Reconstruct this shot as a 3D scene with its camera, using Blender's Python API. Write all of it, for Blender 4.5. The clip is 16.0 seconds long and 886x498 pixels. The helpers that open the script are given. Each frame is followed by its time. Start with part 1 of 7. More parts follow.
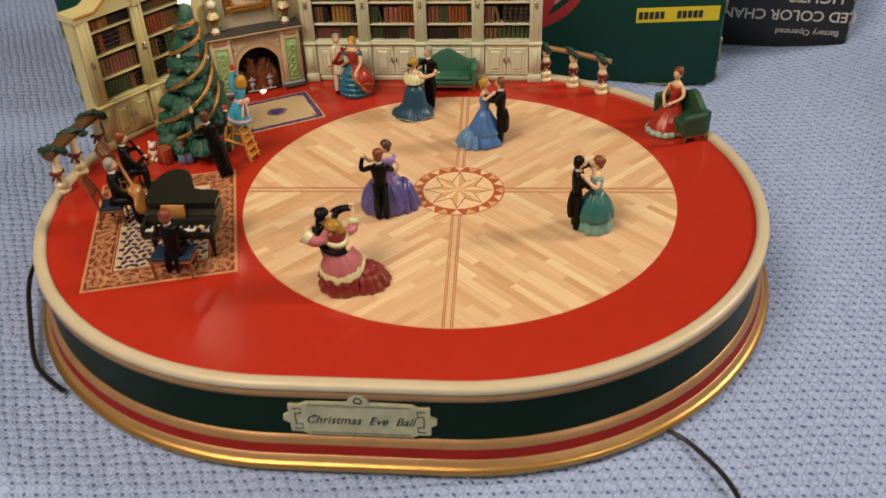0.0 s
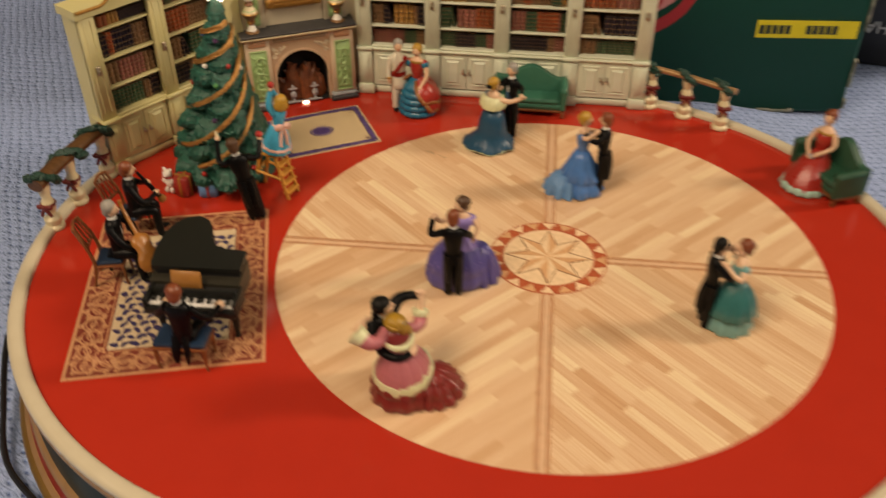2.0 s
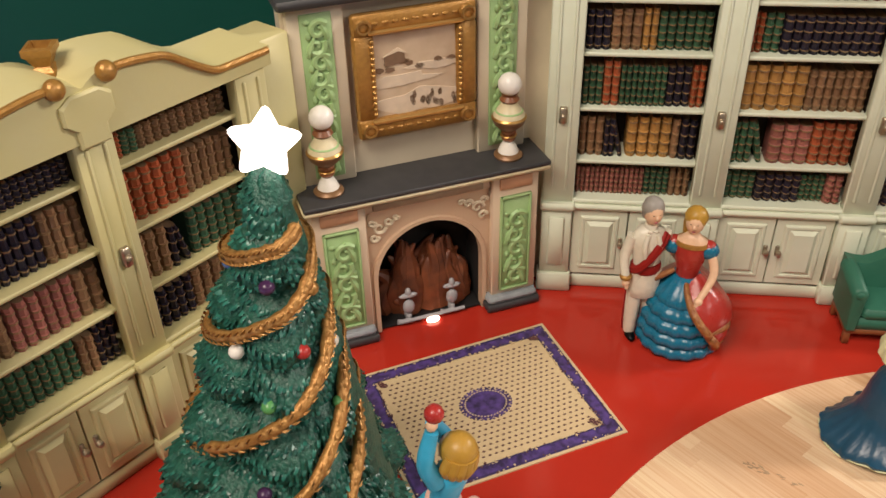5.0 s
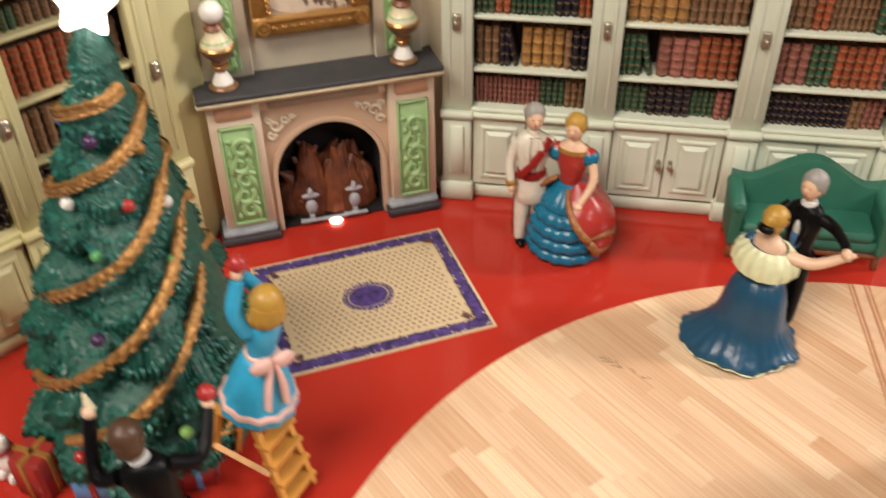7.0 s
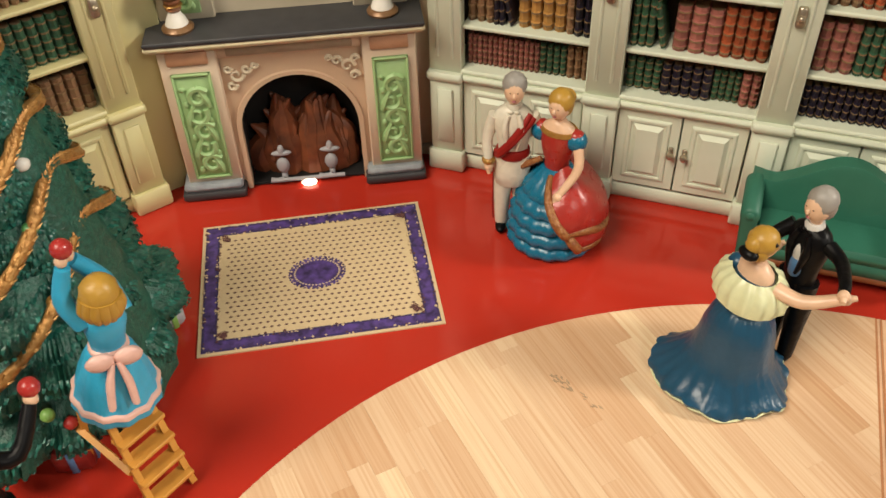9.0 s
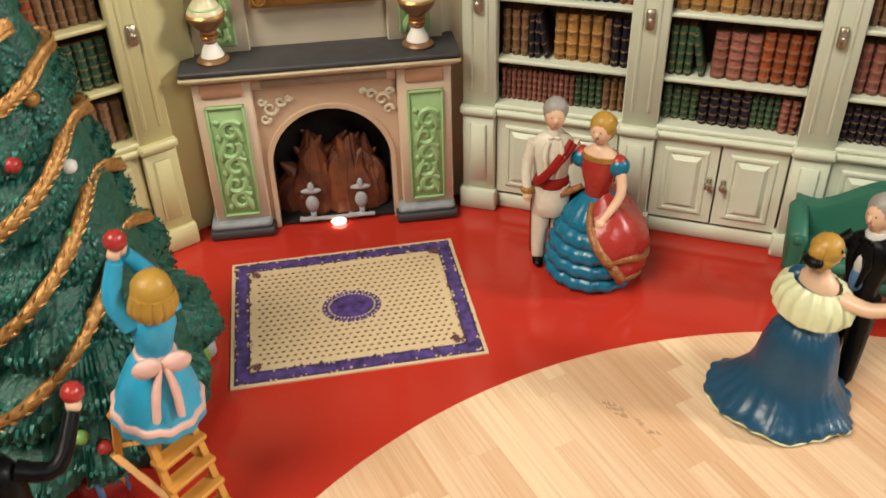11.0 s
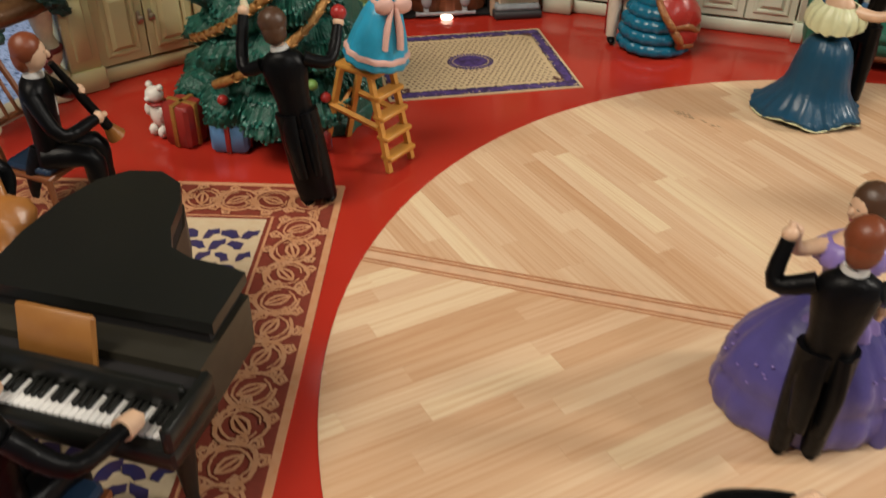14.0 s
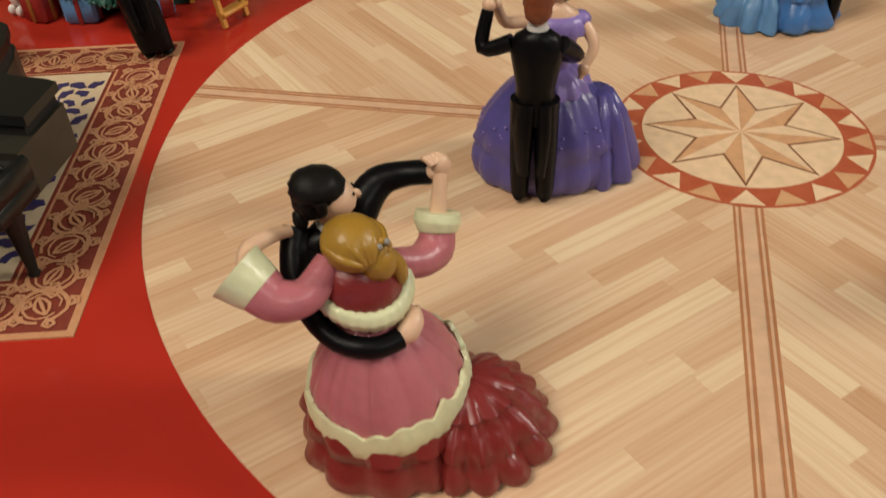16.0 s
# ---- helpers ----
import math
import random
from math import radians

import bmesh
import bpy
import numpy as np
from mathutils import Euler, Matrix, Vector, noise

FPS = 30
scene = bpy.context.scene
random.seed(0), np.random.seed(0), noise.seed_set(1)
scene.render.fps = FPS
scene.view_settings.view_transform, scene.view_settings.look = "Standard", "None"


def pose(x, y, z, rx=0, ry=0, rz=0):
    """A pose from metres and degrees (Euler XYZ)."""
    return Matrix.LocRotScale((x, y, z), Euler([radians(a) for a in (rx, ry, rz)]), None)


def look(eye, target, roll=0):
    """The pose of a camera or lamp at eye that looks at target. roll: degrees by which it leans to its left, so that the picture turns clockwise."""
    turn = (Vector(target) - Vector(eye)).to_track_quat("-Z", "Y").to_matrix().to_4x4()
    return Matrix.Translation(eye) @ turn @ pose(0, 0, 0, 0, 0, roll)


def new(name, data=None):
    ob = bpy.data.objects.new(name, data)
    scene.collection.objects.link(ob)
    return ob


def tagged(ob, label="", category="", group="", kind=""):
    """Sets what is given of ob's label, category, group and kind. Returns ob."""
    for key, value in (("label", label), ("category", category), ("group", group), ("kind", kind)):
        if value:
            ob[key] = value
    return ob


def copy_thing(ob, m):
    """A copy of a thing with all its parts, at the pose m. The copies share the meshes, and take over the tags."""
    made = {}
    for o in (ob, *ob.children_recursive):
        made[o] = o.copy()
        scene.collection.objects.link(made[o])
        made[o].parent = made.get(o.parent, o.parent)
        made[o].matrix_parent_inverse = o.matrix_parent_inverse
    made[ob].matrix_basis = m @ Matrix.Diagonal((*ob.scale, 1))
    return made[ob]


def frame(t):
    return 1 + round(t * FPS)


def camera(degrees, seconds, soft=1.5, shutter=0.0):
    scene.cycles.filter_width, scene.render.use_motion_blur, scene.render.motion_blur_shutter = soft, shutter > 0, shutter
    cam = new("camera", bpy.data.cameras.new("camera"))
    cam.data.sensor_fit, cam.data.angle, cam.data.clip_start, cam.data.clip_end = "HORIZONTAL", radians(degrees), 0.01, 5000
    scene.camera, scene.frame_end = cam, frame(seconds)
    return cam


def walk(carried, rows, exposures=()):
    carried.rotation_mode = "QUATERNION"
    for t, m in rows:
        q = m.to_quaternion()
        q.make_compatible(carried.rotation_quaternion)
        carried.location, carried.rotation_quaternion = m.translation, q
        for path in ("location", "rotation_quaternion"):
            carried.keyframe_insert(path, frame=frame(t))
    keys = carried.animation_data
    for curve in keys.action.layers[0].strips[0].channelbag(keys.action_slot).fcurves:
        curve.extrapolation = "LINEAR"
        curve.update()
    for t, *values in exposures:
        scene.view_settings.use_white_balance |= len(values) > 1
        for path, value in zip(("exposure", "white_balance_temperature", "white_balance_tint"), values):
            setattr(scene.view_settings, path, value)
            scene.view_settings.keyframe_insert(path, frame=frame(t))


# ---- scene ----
# The display stands on a bed; metres, the middle of the dance floor is the origin.
cam = camera(52.8, 16.0, soft=1.5, shutter=0.5)
PATH = [
    (0, (0.03798, -0.48212, 0.29563), (-0.1282, 1.1440, -0.8568), -2.24),
    (0.5, (0.04315, -0.45185, 0.30379), (-0.1121, 1.1607, -0.8691), -1.69),
    (1, (0.04004, -0.42084, 0.29800), (-0.1212, 1.1780, -0.8926), -1.13),
    (1.5, (0.03705, -0.39473, 0.29059), (-0.1608, 1.1914, -0.9116), -0.47),
    (2, (-0.00415, -0.35607, 0.27301), (-0.2208, 1.2208, -0.9380), -0.15),
    (2.5, (-0.07340, -0.27496, 0.24961), (-0.2960, 1.3067, -0.9541), -0.09),
    (3, (-0.10375, -0.19152, 0.21986), (-0.3195, 1.4050, -0.9654), -0.46),
    (3.5, (-0.10940, -0.13925, 0.19676), (-0.3254, 1.4639, -0.9794), -1.44),
    (4, (-0.12201, -0.09397, 0.18369), (-0.3317, 1.5280, -0.9675), -1.35),
    (4.2, (-0.12468, -0.08043, 0.17856), (-0.3381, 1.5483, -0.9624), -1.29),
    (6.3, (-0.13235, -0.06452, 0.17463), (-0.3411, 1.5432, -0.9966), -1.63),
    (6.5, (-0.13004, -0.07083, 0.17361), (-0.3480, 1.5473, -0.9815), -1.53),
    (7, (-0.08621, -0.08127, 0.16749), (-0.3686, 1.4783, -1.0524), -0.83),
    (7.5, (-0.06425, -0.06641, 0.16657), (-0.4972, 1.4205, -1.0990), -0.95),
    (8, (-0.05424, -0.04754, 0.16317), (-0.4977, 1.3921, -1.1524), -0.46),
    (8.5, (-0.05072, -0.04233, 0.16175), (-0.5563, 1.3601, -1.1715), -1.74),
    (9, (-0.05041, -0.04045, 0.15918), (-0.5836, 1.3544, -1.1713), -2.04),
    (9.2, (-0.05127, -0.03847, 0.15633), (-0.5747, 1.3598, -1.1744), -1.94),
    (11.3, (-0.06162, -0.05779, 0.13524), (-0.6098, 1.4844, -1.0142), -1.60),
    (11.5, (-0.05835, -0.06614, 0.13014), (-0.6121, 1.4738, -1.0197), -1.45),
    (12, (-0.04830, -0.09515, 0.13221), (-0.6251, 1.4387, -1.0144), -1.17),
    (12.5, (-0.06016, -0.11516, 0.13197), (-0.5644, 1.4426, -1.0165), 0.82),
    (13, (-0.06482, -0.13298, 0.12968), (-0.5780, 1.4295, -1.0085), 0.25),
    (13.5, (-0.07356, -0.14415, 0.12172), (-0.5713, 1.4221, -1.0181), 0.60),
    (14, (-0.07021, -0.15420, 0.11647), (-0.5512, 1.4099, -1.0334), 0.95),
    (14.5, (-0.05784, -0.16491, 0.11218), (-0.5049, 1.3540, -1.1097), -0.29),
    (15, (-0.04546, -0.17533, 0.10624), (-0.4254, 1.3445, -1.1371), 0.21),
    (15.5, (-0.03295, -0.18025, 0.11105), (-0.3959, 1.3488, -1.1260), -0.63),
    (16, (-0.02438, -0.18648, 0.11245), (-0.4076, 1.3099, -1.1580), -2.45),
]
EXPOSURES = [(0.0, -0.34, 7300, 14), (1.5, -0.48, 8300, 16), (2.5, -0.40, 7300, 15), (3.0, -0.18, 7000, 14), (3.5, -0.16, 6900, 12), (4.0, -0.16, 6500, 13), (6.5, 0.10, 6200, 17), (7.0, 0.12, 6000, 15), (8.0, 0.06, 6300, 11), (9.0, 0.04, 6350, 9),
             (11.5, 0.12, 6050, 9), (12.2, -0.14, 6000, 10), (12.6, -0.38, 6000, 10), (14.0, -0.42, 6100, 10), (14.5, -0.52, 6200, 10), (16.0, -0.54, 6200, 10)]
walk(cam, [(t, look(eye, target, roll)) for t, eye, target, roll in PATH], EXPOSURES)

# ---------- world and lights ----------
world = bpy.data.worlds.new("world")
scene.world = world
world.use_nodes = True
world.node_tree.nodes["Background"].inputs[0].default_value = (0.75, 0.82, 1.0, 1)
world.node_tree.nodes["Background"].inputs[1].default_value = 0.07


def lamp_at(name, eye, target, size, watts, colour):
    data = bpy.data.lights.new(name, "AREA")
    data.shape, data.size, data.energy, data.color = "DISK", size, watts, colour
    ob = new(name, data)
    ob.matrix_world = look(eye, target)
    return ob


lamp_at("room_lamp", (-0.95, 1.70, 1.60), (-0.05, 0.0, 0.0), 0.10, 0.18, (1.0, 0.84, 0.62))
# Unseen main light added at the front left, so shadows fall to the right.
lamp_at("main_light", (-0.55, -0.70, 1.25), (-0.05, 0.05, 0.0), 0.80, 24.5, (1.0, 0.86, 0.68))
# Added fill from the front right; no lamp is known to stand there.
lamp_at("front_fill", (1.25, -1.15, 1.35), (-0.10, 0.05, 0.0), 0.40, 9.0, (1.0, 0.92, 0.80))
# Added light that only lifts the blanket at the back right.
lamp_at("blanket_fill", (1.90, 0.45, 1.30), (0.30, 0.15, 0.0), 0.40, 38.0, (1.0, 0.90, 0.76))


# ---------- materials ----------
def material(name, colour, rough=0.5, metal=0.0, second=None, scale=200.0, mix=0.5, bump=0.0, bump_scale=900.0, coat=0.0, island=0.0, obj=0.0, spec=0.5):
    """Painted or natural surface: two tones mixed by noise, fine relief, and a little change from piece to piece."""
    m = bpy.data.materials.new(name)
    m.use_nodes = True
    nt = m.node_tree
    b = nt.nodes["Principled BSDF"]
    b.inputs["Roughness"].default_value = rough
    b.inputs["Metallic"].default_value = metal
    b.inputs["Coat Weight"].default_value = coat
    b.inputs["Coat Roughness"].default_value = 0.12
    b.inputs["Specular IOR Level"].default_value = spec
    tc = nt.nodes.new("ShaderNodeTexCoord")
    n1 = nt.nodes.new("ShaderNodeTexNoise")
    n1.inputs["Scale"].default_value, n1.inputs["Detail"].default_value = scale, 6
    nt.links.new(tc.outputs["Object"], n1.inputs["Vector"])
    ramp = nt.nodes.new("ShaderNodeMapRange")
    ramp.inputs[1].default_value, ramp.inputs[2].default_value, ramp.inputs[4].default_value = 0.38, 0.68, mix
    nt.links.new(n1.outputs[0], ramp.inputs[0])
    mx = nt.nodes.new("ShaderNodeMix")
    mx.data_type = "RGBA"
    second = second or tuple(c * 0.72 for c in colour)
    mx.inputs[6].default_value, mx.inputs[7].default_value = (*colour, 1), (*second, 1)
    nt.links.new(ramp.outputs[0], mx.inputs[0])
    out = mx.outputs[2]
    if island or obj:
        src = nt.nodes.new("ShaderNodeNewGeometry").outputs["Random Per Island"] if island else nt.nodes.new("ShaderNodeObjectInfo").outputs["Random"]
        hs = nt.nodes.new("ShaderNodeHueSaturation")
        mr = nt.nodes.new("ShaderNodeMapRange")
        mr.inputs[3].default_value, mr.inputs[4].default_value = 1 - (island or obj), 1 + (island or obj)
        nt.links.new(src, mr.inputs[0])
        nt.links.new(mr.outputs[0], hs.inputs["Value"])
        nt.links.new(out, hs.inputs["Color"])
        out = hs.outputs[0]
    nt.links.new(out, b.inputs["Base Color"])
    rr = nt.nodes.new("ShaderNodeMapRange")
    rr.inputs[3].default_value, rr.inputs[4].default_value = max(0.03, rough - 0.07), min(1, rough + 0.1)
    nt.links.new(n1.outputs[0], rr.inputs[0])
    nt.links.new(rr.outputs[0], b.inputs["Roughness"])
    if bump:
        n2 = nt.nodes.new("ShaderNodeTexNoise")
        n2.inputs["Scale"].default_value, n2.inputs["Detail"].default_value = bump_scale, 3
        nt.links.new(tc.outputs["Object"], n2.inputs["Vector"])
        bp = nt.nodes.new("ShaderNodeBump")
        bp.inputs["Strength"].default_value, bp.inputs["Distance"].default_value = bump, 0.0004
        nt.links.new(n2.outputs[0], bp.inputs["Height"])
        nt.links.new(bp.outputs[0], b.inputs["Normal"])
    return m


def glow(name, colour, strength):
    m = bpy.data.materials.new(name)
    m.use_nodes = True
    b = m.node_tree.nodes["Principled BSDF"]
    b.inputs["Base Color"].default_value = (*colour, 1)
    b.inputs["Emission Color"].default_value = (*colour, 1)
    b.inputs["Emission Strength"].default_value = strength
    return m


def blanket_material():
    """Basket-woven cotton: raised pale yarn floats with darker blue gaps."""
    m = bpy.data.materials.new("woven_blue_cotton")
    m.use_nodes = True
    nt = m.node_tree
    b = nt.nodes["Principled BSDF"]
    b.inputs["Roughness"].default_value = 0.9
    b.inputs["Specular IOR Level"].default_value = 0.15
    tc = nt.nodes.new("ShaderNodeTexCoord")
    warp = nt.nodes.new("ShaderNodeTexNoise")
    warp.inputs["Scale"].default_value, warp.inputs["Detail"].default_value = 55, 4
    nt.links.new(tc.outputs["Object"], warp.inputs["Vector"])
    add = nt.nodes.new("ShaderNodeVectorMath")
    add.operation = "MULTIPLY_ADD"
    add.inputs[1].default_value = (0.0075, 0.0075, 0)
    nt.links.new(warp.outputs["Color"], add.inputs[0])
    nt.links.new(tc.outputs["Object"], add.inputs[2])
    rot = nt.nodes.new("ShaderNodeMapping")
    rot.inputs["Rotation"].default_value = (0, 0, radians(28))
    nt.links.new(add.outputs[0], rot.inputs["Vector"])
    def node(op, a, b=None, c=None):
        m_ = nt.nodes.new("ShaderNodeMath")
        m_.operation = op
        for k_, val in enumerate((a, b, c)):
            if val is None:
                continue
            if isinstance(val, (int, float)):
                m_.inputs[k_].default_value = val
            else:
                nt.links.new(val, m_.inputs[k_])
        return m_.outputs[0]

    sep = nt.nodes.new("ShaderNodeSeparateXYZ")
    nt.links.new(rot.outputs[0], sep.inputs[0])
    u, v = node("DIVIDE", sep.outputs[0], 0.0058), node("DIVIDE", sep.outputs[1], 0.0038)
    check = node("MODULO", node("ABSOLUTE", node("ADD", node("FLOOR", u), node("FLOOR", v))), 2.0)
    fu, fv = node("FRACT", u), node("FRACT", v)

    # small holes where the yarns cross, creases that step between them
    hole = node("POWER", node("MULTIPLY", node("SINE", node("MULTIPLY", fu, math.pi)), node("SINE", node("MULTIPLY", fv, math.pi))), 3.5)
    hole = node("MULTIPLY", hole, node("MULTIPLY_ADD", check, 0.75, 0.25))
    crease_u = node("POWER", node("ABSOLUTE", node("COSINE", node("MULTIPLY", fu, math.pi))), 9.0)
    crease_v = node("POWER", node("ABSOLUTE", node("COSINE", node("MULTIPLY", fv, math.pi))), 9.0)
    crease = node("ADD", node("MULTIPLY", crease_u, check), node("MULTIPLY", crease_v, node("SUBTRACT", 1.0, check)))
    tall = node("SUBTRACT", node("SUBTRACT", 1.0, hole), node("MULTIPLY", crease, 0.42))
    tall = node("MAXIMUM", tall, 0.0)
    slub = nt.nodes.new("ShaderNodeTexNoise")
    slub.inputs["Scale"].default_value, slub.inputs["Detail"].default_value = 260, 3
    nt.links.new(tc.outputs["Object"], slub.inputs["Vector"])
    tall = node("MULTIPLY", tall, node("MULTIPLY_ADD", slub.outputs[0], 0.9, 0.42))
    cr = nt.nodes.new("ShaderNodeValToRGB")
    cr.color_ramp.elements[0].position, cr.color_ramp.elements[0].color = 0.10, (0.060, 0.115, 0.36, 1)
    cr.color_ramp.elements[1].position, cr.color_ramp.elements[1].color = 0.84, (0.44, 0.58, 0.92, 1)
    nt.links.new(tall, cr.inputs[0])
    big = nt.nodes.new("ShaderNodeTexNoise")
    big.inputs["Scale"].default_value = 7
    nt.links.new(tc.outputs["Object"], big.inputs["Vector"])
    hs = nt.nodes.new("ShaderNodeMix")
    hs.data_type = "RGBA"
    hs.inputs[7].default_value = (0.42, 0.56, 0.90, 1)
    mr = nt.nodes.new("ShaderNodeMapRange")
    mr.inputs[1].default_value, mr.inputs[2].default_value, mr.inputs[4].default_value = 0.45, 0.75, 0.35
    nt.links.new(big.outputs[0], mr.inputs[0])
    nt.links.new(mr.outputs[0], hs.inputs[0])
    nt.links.new(cr.outputs[0], hs.inputs[6])
    nt.links.new(hs.outputs[2], b.inputs["Base Color"])
    fine = nt.nodes.new("ShaderNodeTexNoise")
    fine.inputs["Scale"].default_value = 1500
    nt.links.new(tc.outputs["Object"], fine.inputs["Vector"])
    inv = nt.nodes.new("ShaderNodeMath")
    inv.operation = "MULTIPLY_ADD"
    inv.inputs[1].default_value = 1.6
    nt.links.new(tall, inv.inputs[0])
    nt.links.new(fine.outputs[0], inv.inputs[2])
    bp = nt.nodes.new("ShaderNodeBump")
    bp.inputs["Strength"].default_value, bp.inputs["Distance"].default_value = 0.9, 0.0012
    nt.links.new(inv.outputs[0], bp.inputs["Height"])
    nt.links.new(bp.outputs[0], b.inputs["Normal"])
    return m


def plank_material():
    """Printed maple strip: tone from piece to piece, long grain along each strip."""
    m = bpy.data.materials.new("maple_strip")
    m.use_nodes = True
    nt = m.node_tree
    b = nt.nodes["Principled BSDF"]
    b.inputs["Roughness"].default_value = 0.34
    tc = nt.nodes.new("ShaderNodeTexCoord")
    oi = nt.nodes.new("ShaderNodeObjectInfo")
    ramp = nt.nodes.new("ShaderNodeValToRGB")
    els = ramp.color_ramp.elements
    els[0].position, els[0].color = 0.0, (0.605, 0.377, 0.214, 1)
    els[1].position, els[1].color = 1.0, (0.805, 0.640, 0.415, 1)
    for pos, col in ((0.20, (0.668, 0.444, 0.270, 1)), (0.50, (0.708, 0.494, 0.314, 1)), (0.80, (0.750, 0.548, 0.354, 1))):
        e = els.new(pos)
        e.color = col
    nt.links.new(oi.outputs["Random"], ramp.inputs[0])
    mp = nt.nodes.new("ShaderNodeMapping")
    mp.inputs["Scale"].default_value = (30, 1500, 1)
    nt.links.new(tc.outputs["Object"], mp.inputs["Vector"])
    off = nt.nodes.new("ShaderNodeVectorMath")
    off.operation = "MULTIPLY_ADD"
    off.inputs[1].default_value = (37, 91, 13)
    nt.links.new(oi.outputs["Random"], off.inputs[0])
    nt.links.new(mp.outputs[0], off.inputs[2])
    gr = nt.nodes.new("ShaderNodeTexNoise")
    gr.inputs["Scale"].default_value, gr.inputs["Detail"].default_value = 1.0, 5
    nt.links.new(off.outputs[0], gr.inputs["Vector"])
    mx = nt.nodes.new("ShaderNodeMix")
    mx.data_type, mx.blend_type = "RGBA", "MULTIPLY"
    mr = nt.nodes.new("ShaderNodeMapRange")
    mr.inputs[1].default_value, mr.inputs[2].default_value, mr.inputs[4].default_value = 0.42, 0.70, 0.62
    nt.links.new(gr.outputs[0], mr.inputs[0])
    nt.links.new(mr.outputs[0], mx.inputs[0])
    nt.links.new(ramp.outputs[0], mx.inputs[6])
    mx.inputs[7].default_value = (0.80, 0.62, 0.50, 1)
    nt.links.new(mx.outputs[2], b.inputs["Base Color"])
    return m


M = {}
M["standwood"] = material("stand_wood_paint", (0.34, 0.15, 0.035), 0.4, second=(0.26, 0.10, 0.02), scale=260)
M["red"] = material("glossy_red_lacquer", (0.425, 0.029, 0.0155), 0.13, second=(0.395, 0.026, 0.0135), scale=60, spec=0.35)
M["cream"] = material("cream_plastic", (0.56, 0.50, 0.37), 0.38, second=(0.50, 0.44, 0.31), scale=90)
M["bronze"] = material("bronze_paint", (0.36, 0.21, 0.10), 0.38, 0.25, scale=90, spec=0.25)
M["dkgreen"] = material("dark_green_lacquer", (0.004, 0.018, 0.011), 0.3, second=(0.003, 0.014, 0.009), scale=40, spec=0.06)
M["crimson"] = material("crimson_band", (0.28, 0.018, 0.014), 0.35, scale=60, spec=0.1)
M["lampbronze"] = material("lamp_bronze_paint", (0.20, 0.10, 0.045), 0.35, 0.3, second=(0.30, 0.18, 0.08), scale=500)
M["bowred"] = material("dark_red_bow_paint", (0.15, 0.016, 0.013), 0.4, second=(0.10, 0.012, 0.010), scale=400)
M["railbrown"] = material("dark_bronze_rail_paint", (0.115, 0.052, 0.020), 0.36, 0.3, second=(0.20, 0.10, 0.04), scale=500, bump=0.4)
M["gold"] = material("gold_plastic", (0.50, 0.29, 0.09), 0.33, 0.8, scale=120)
M["goldpaint"] = material("antique_gold_paint", (0.42, 0.22, 0.05), 0.32, 0.35, second=(0.26, 0.12, 0.03), scale=700, bump=0.4, bump_scale=1500)
M["plank"] = plank_material()
M["inlay"] = material("inlay_stripe", (0.46, 0.20, 0.085), 0.35, scale=300)
M["inlay_mid"] = material("inlay_pale", (0.70, 0.46, 0.29), 0.35, scale=300)
M["brick"] = material("medallion_red_wood", (0.40, 0.085, 0.035), 0.35, second=(0.50, 0.14, 0.06), scale=300, island=0.25)
M["pale"] = material("medallion_pale_wood", (0.80, 0.58, 0.36), 0.35, scale=300, island=0.12)
M["mid"] = material("medallion_mid_wood", (0.64, 0.36, 0.18), 0.35, scale=300, island=0.15)
M["dark"] = material("medallion_dark_line", (0.27, 0.12, 0.055), 0.4)
M["case"] = material("cream_case_paint", (0.63, 0.68, 0.54), 0.42, second=(0.57, 0.60, 0.46), scale=120, bump=0.12, bump_scale=500)
M["case_yellow"] = material("yellowed_case_paint", (0.57, 0.515, 0.245), 0.42, second=(0.53, 0.495, 0.30), scale=45, bump=0.12, bump_scale=500)
M["case_back_shade"] = material("shelf_back_shade", (0.045, 0.030, 0.018), 0.7)
M["knob"] = material("pewter_knob", (0.45, 0.38, 0.28), 0.3, 0.8, scale=900)
BOOKS = [material("book_%s" % n, c, 0.42, second=tuple(0.55 * v for v in c), scale=700, bump=0.2, obj=0.22) for n, c in (
    ("russet", (0.36, 0.085, 0.03)), ("tan", (0.46, 0.24, 0.065)), ("green", (0.040, 0.105, 0.055)), ("navy", (0.016, 0.012, 0.024)),
    ("mauve", (0.32, 0.115, 0.090)), ("umber", (0.24, 0.13, 0.065)))]
M["scuff"] = material("rubbed_print", (0.44, 0.31, 0.19), 0.6, second=(0.26, 0.17, 0.10), scale=900)
M["booktop"] = material("dusty_page_tops", (0.15, 0.095, 0.05), 0.6, second=(0.09, 0.055, 0.03), scale=900)
M["gilt"] = material("gilt_band", (0.27, 0.175, 0.09), 0.4, 0.15, scale=900)
M["mantel"] = material("peach_painted_plaster", (0.64, 0.49, 0.35), 0.45, second=(0.60, 0.52, 0.40), scale=70, bump=0.1)
M["archpeach"] = material("peach_arch_plaster", (0.60, 0.42, 0.28), 0.45, second=(0.55, 0.40, 0.28), scale=70, bump=0.1)
M["peach"] = material("peach_panel", (0.60, 0.34, 0.20), 0.5, scale=300, bump=0.3)
M["greyp"] = material("taupe_panel", (0.38, 0.31, 0.22), 0.5, scale=300)
M["leafgreen"] = material("celadon_relief", (0.30, 0.47, 0.20), 0.45, second=(0.38, 0.54, 0.27), scale=300)
M["slate"] = material("charcoal_slab", (0.045, 0.045, 0.048), 0.45, scale=200)
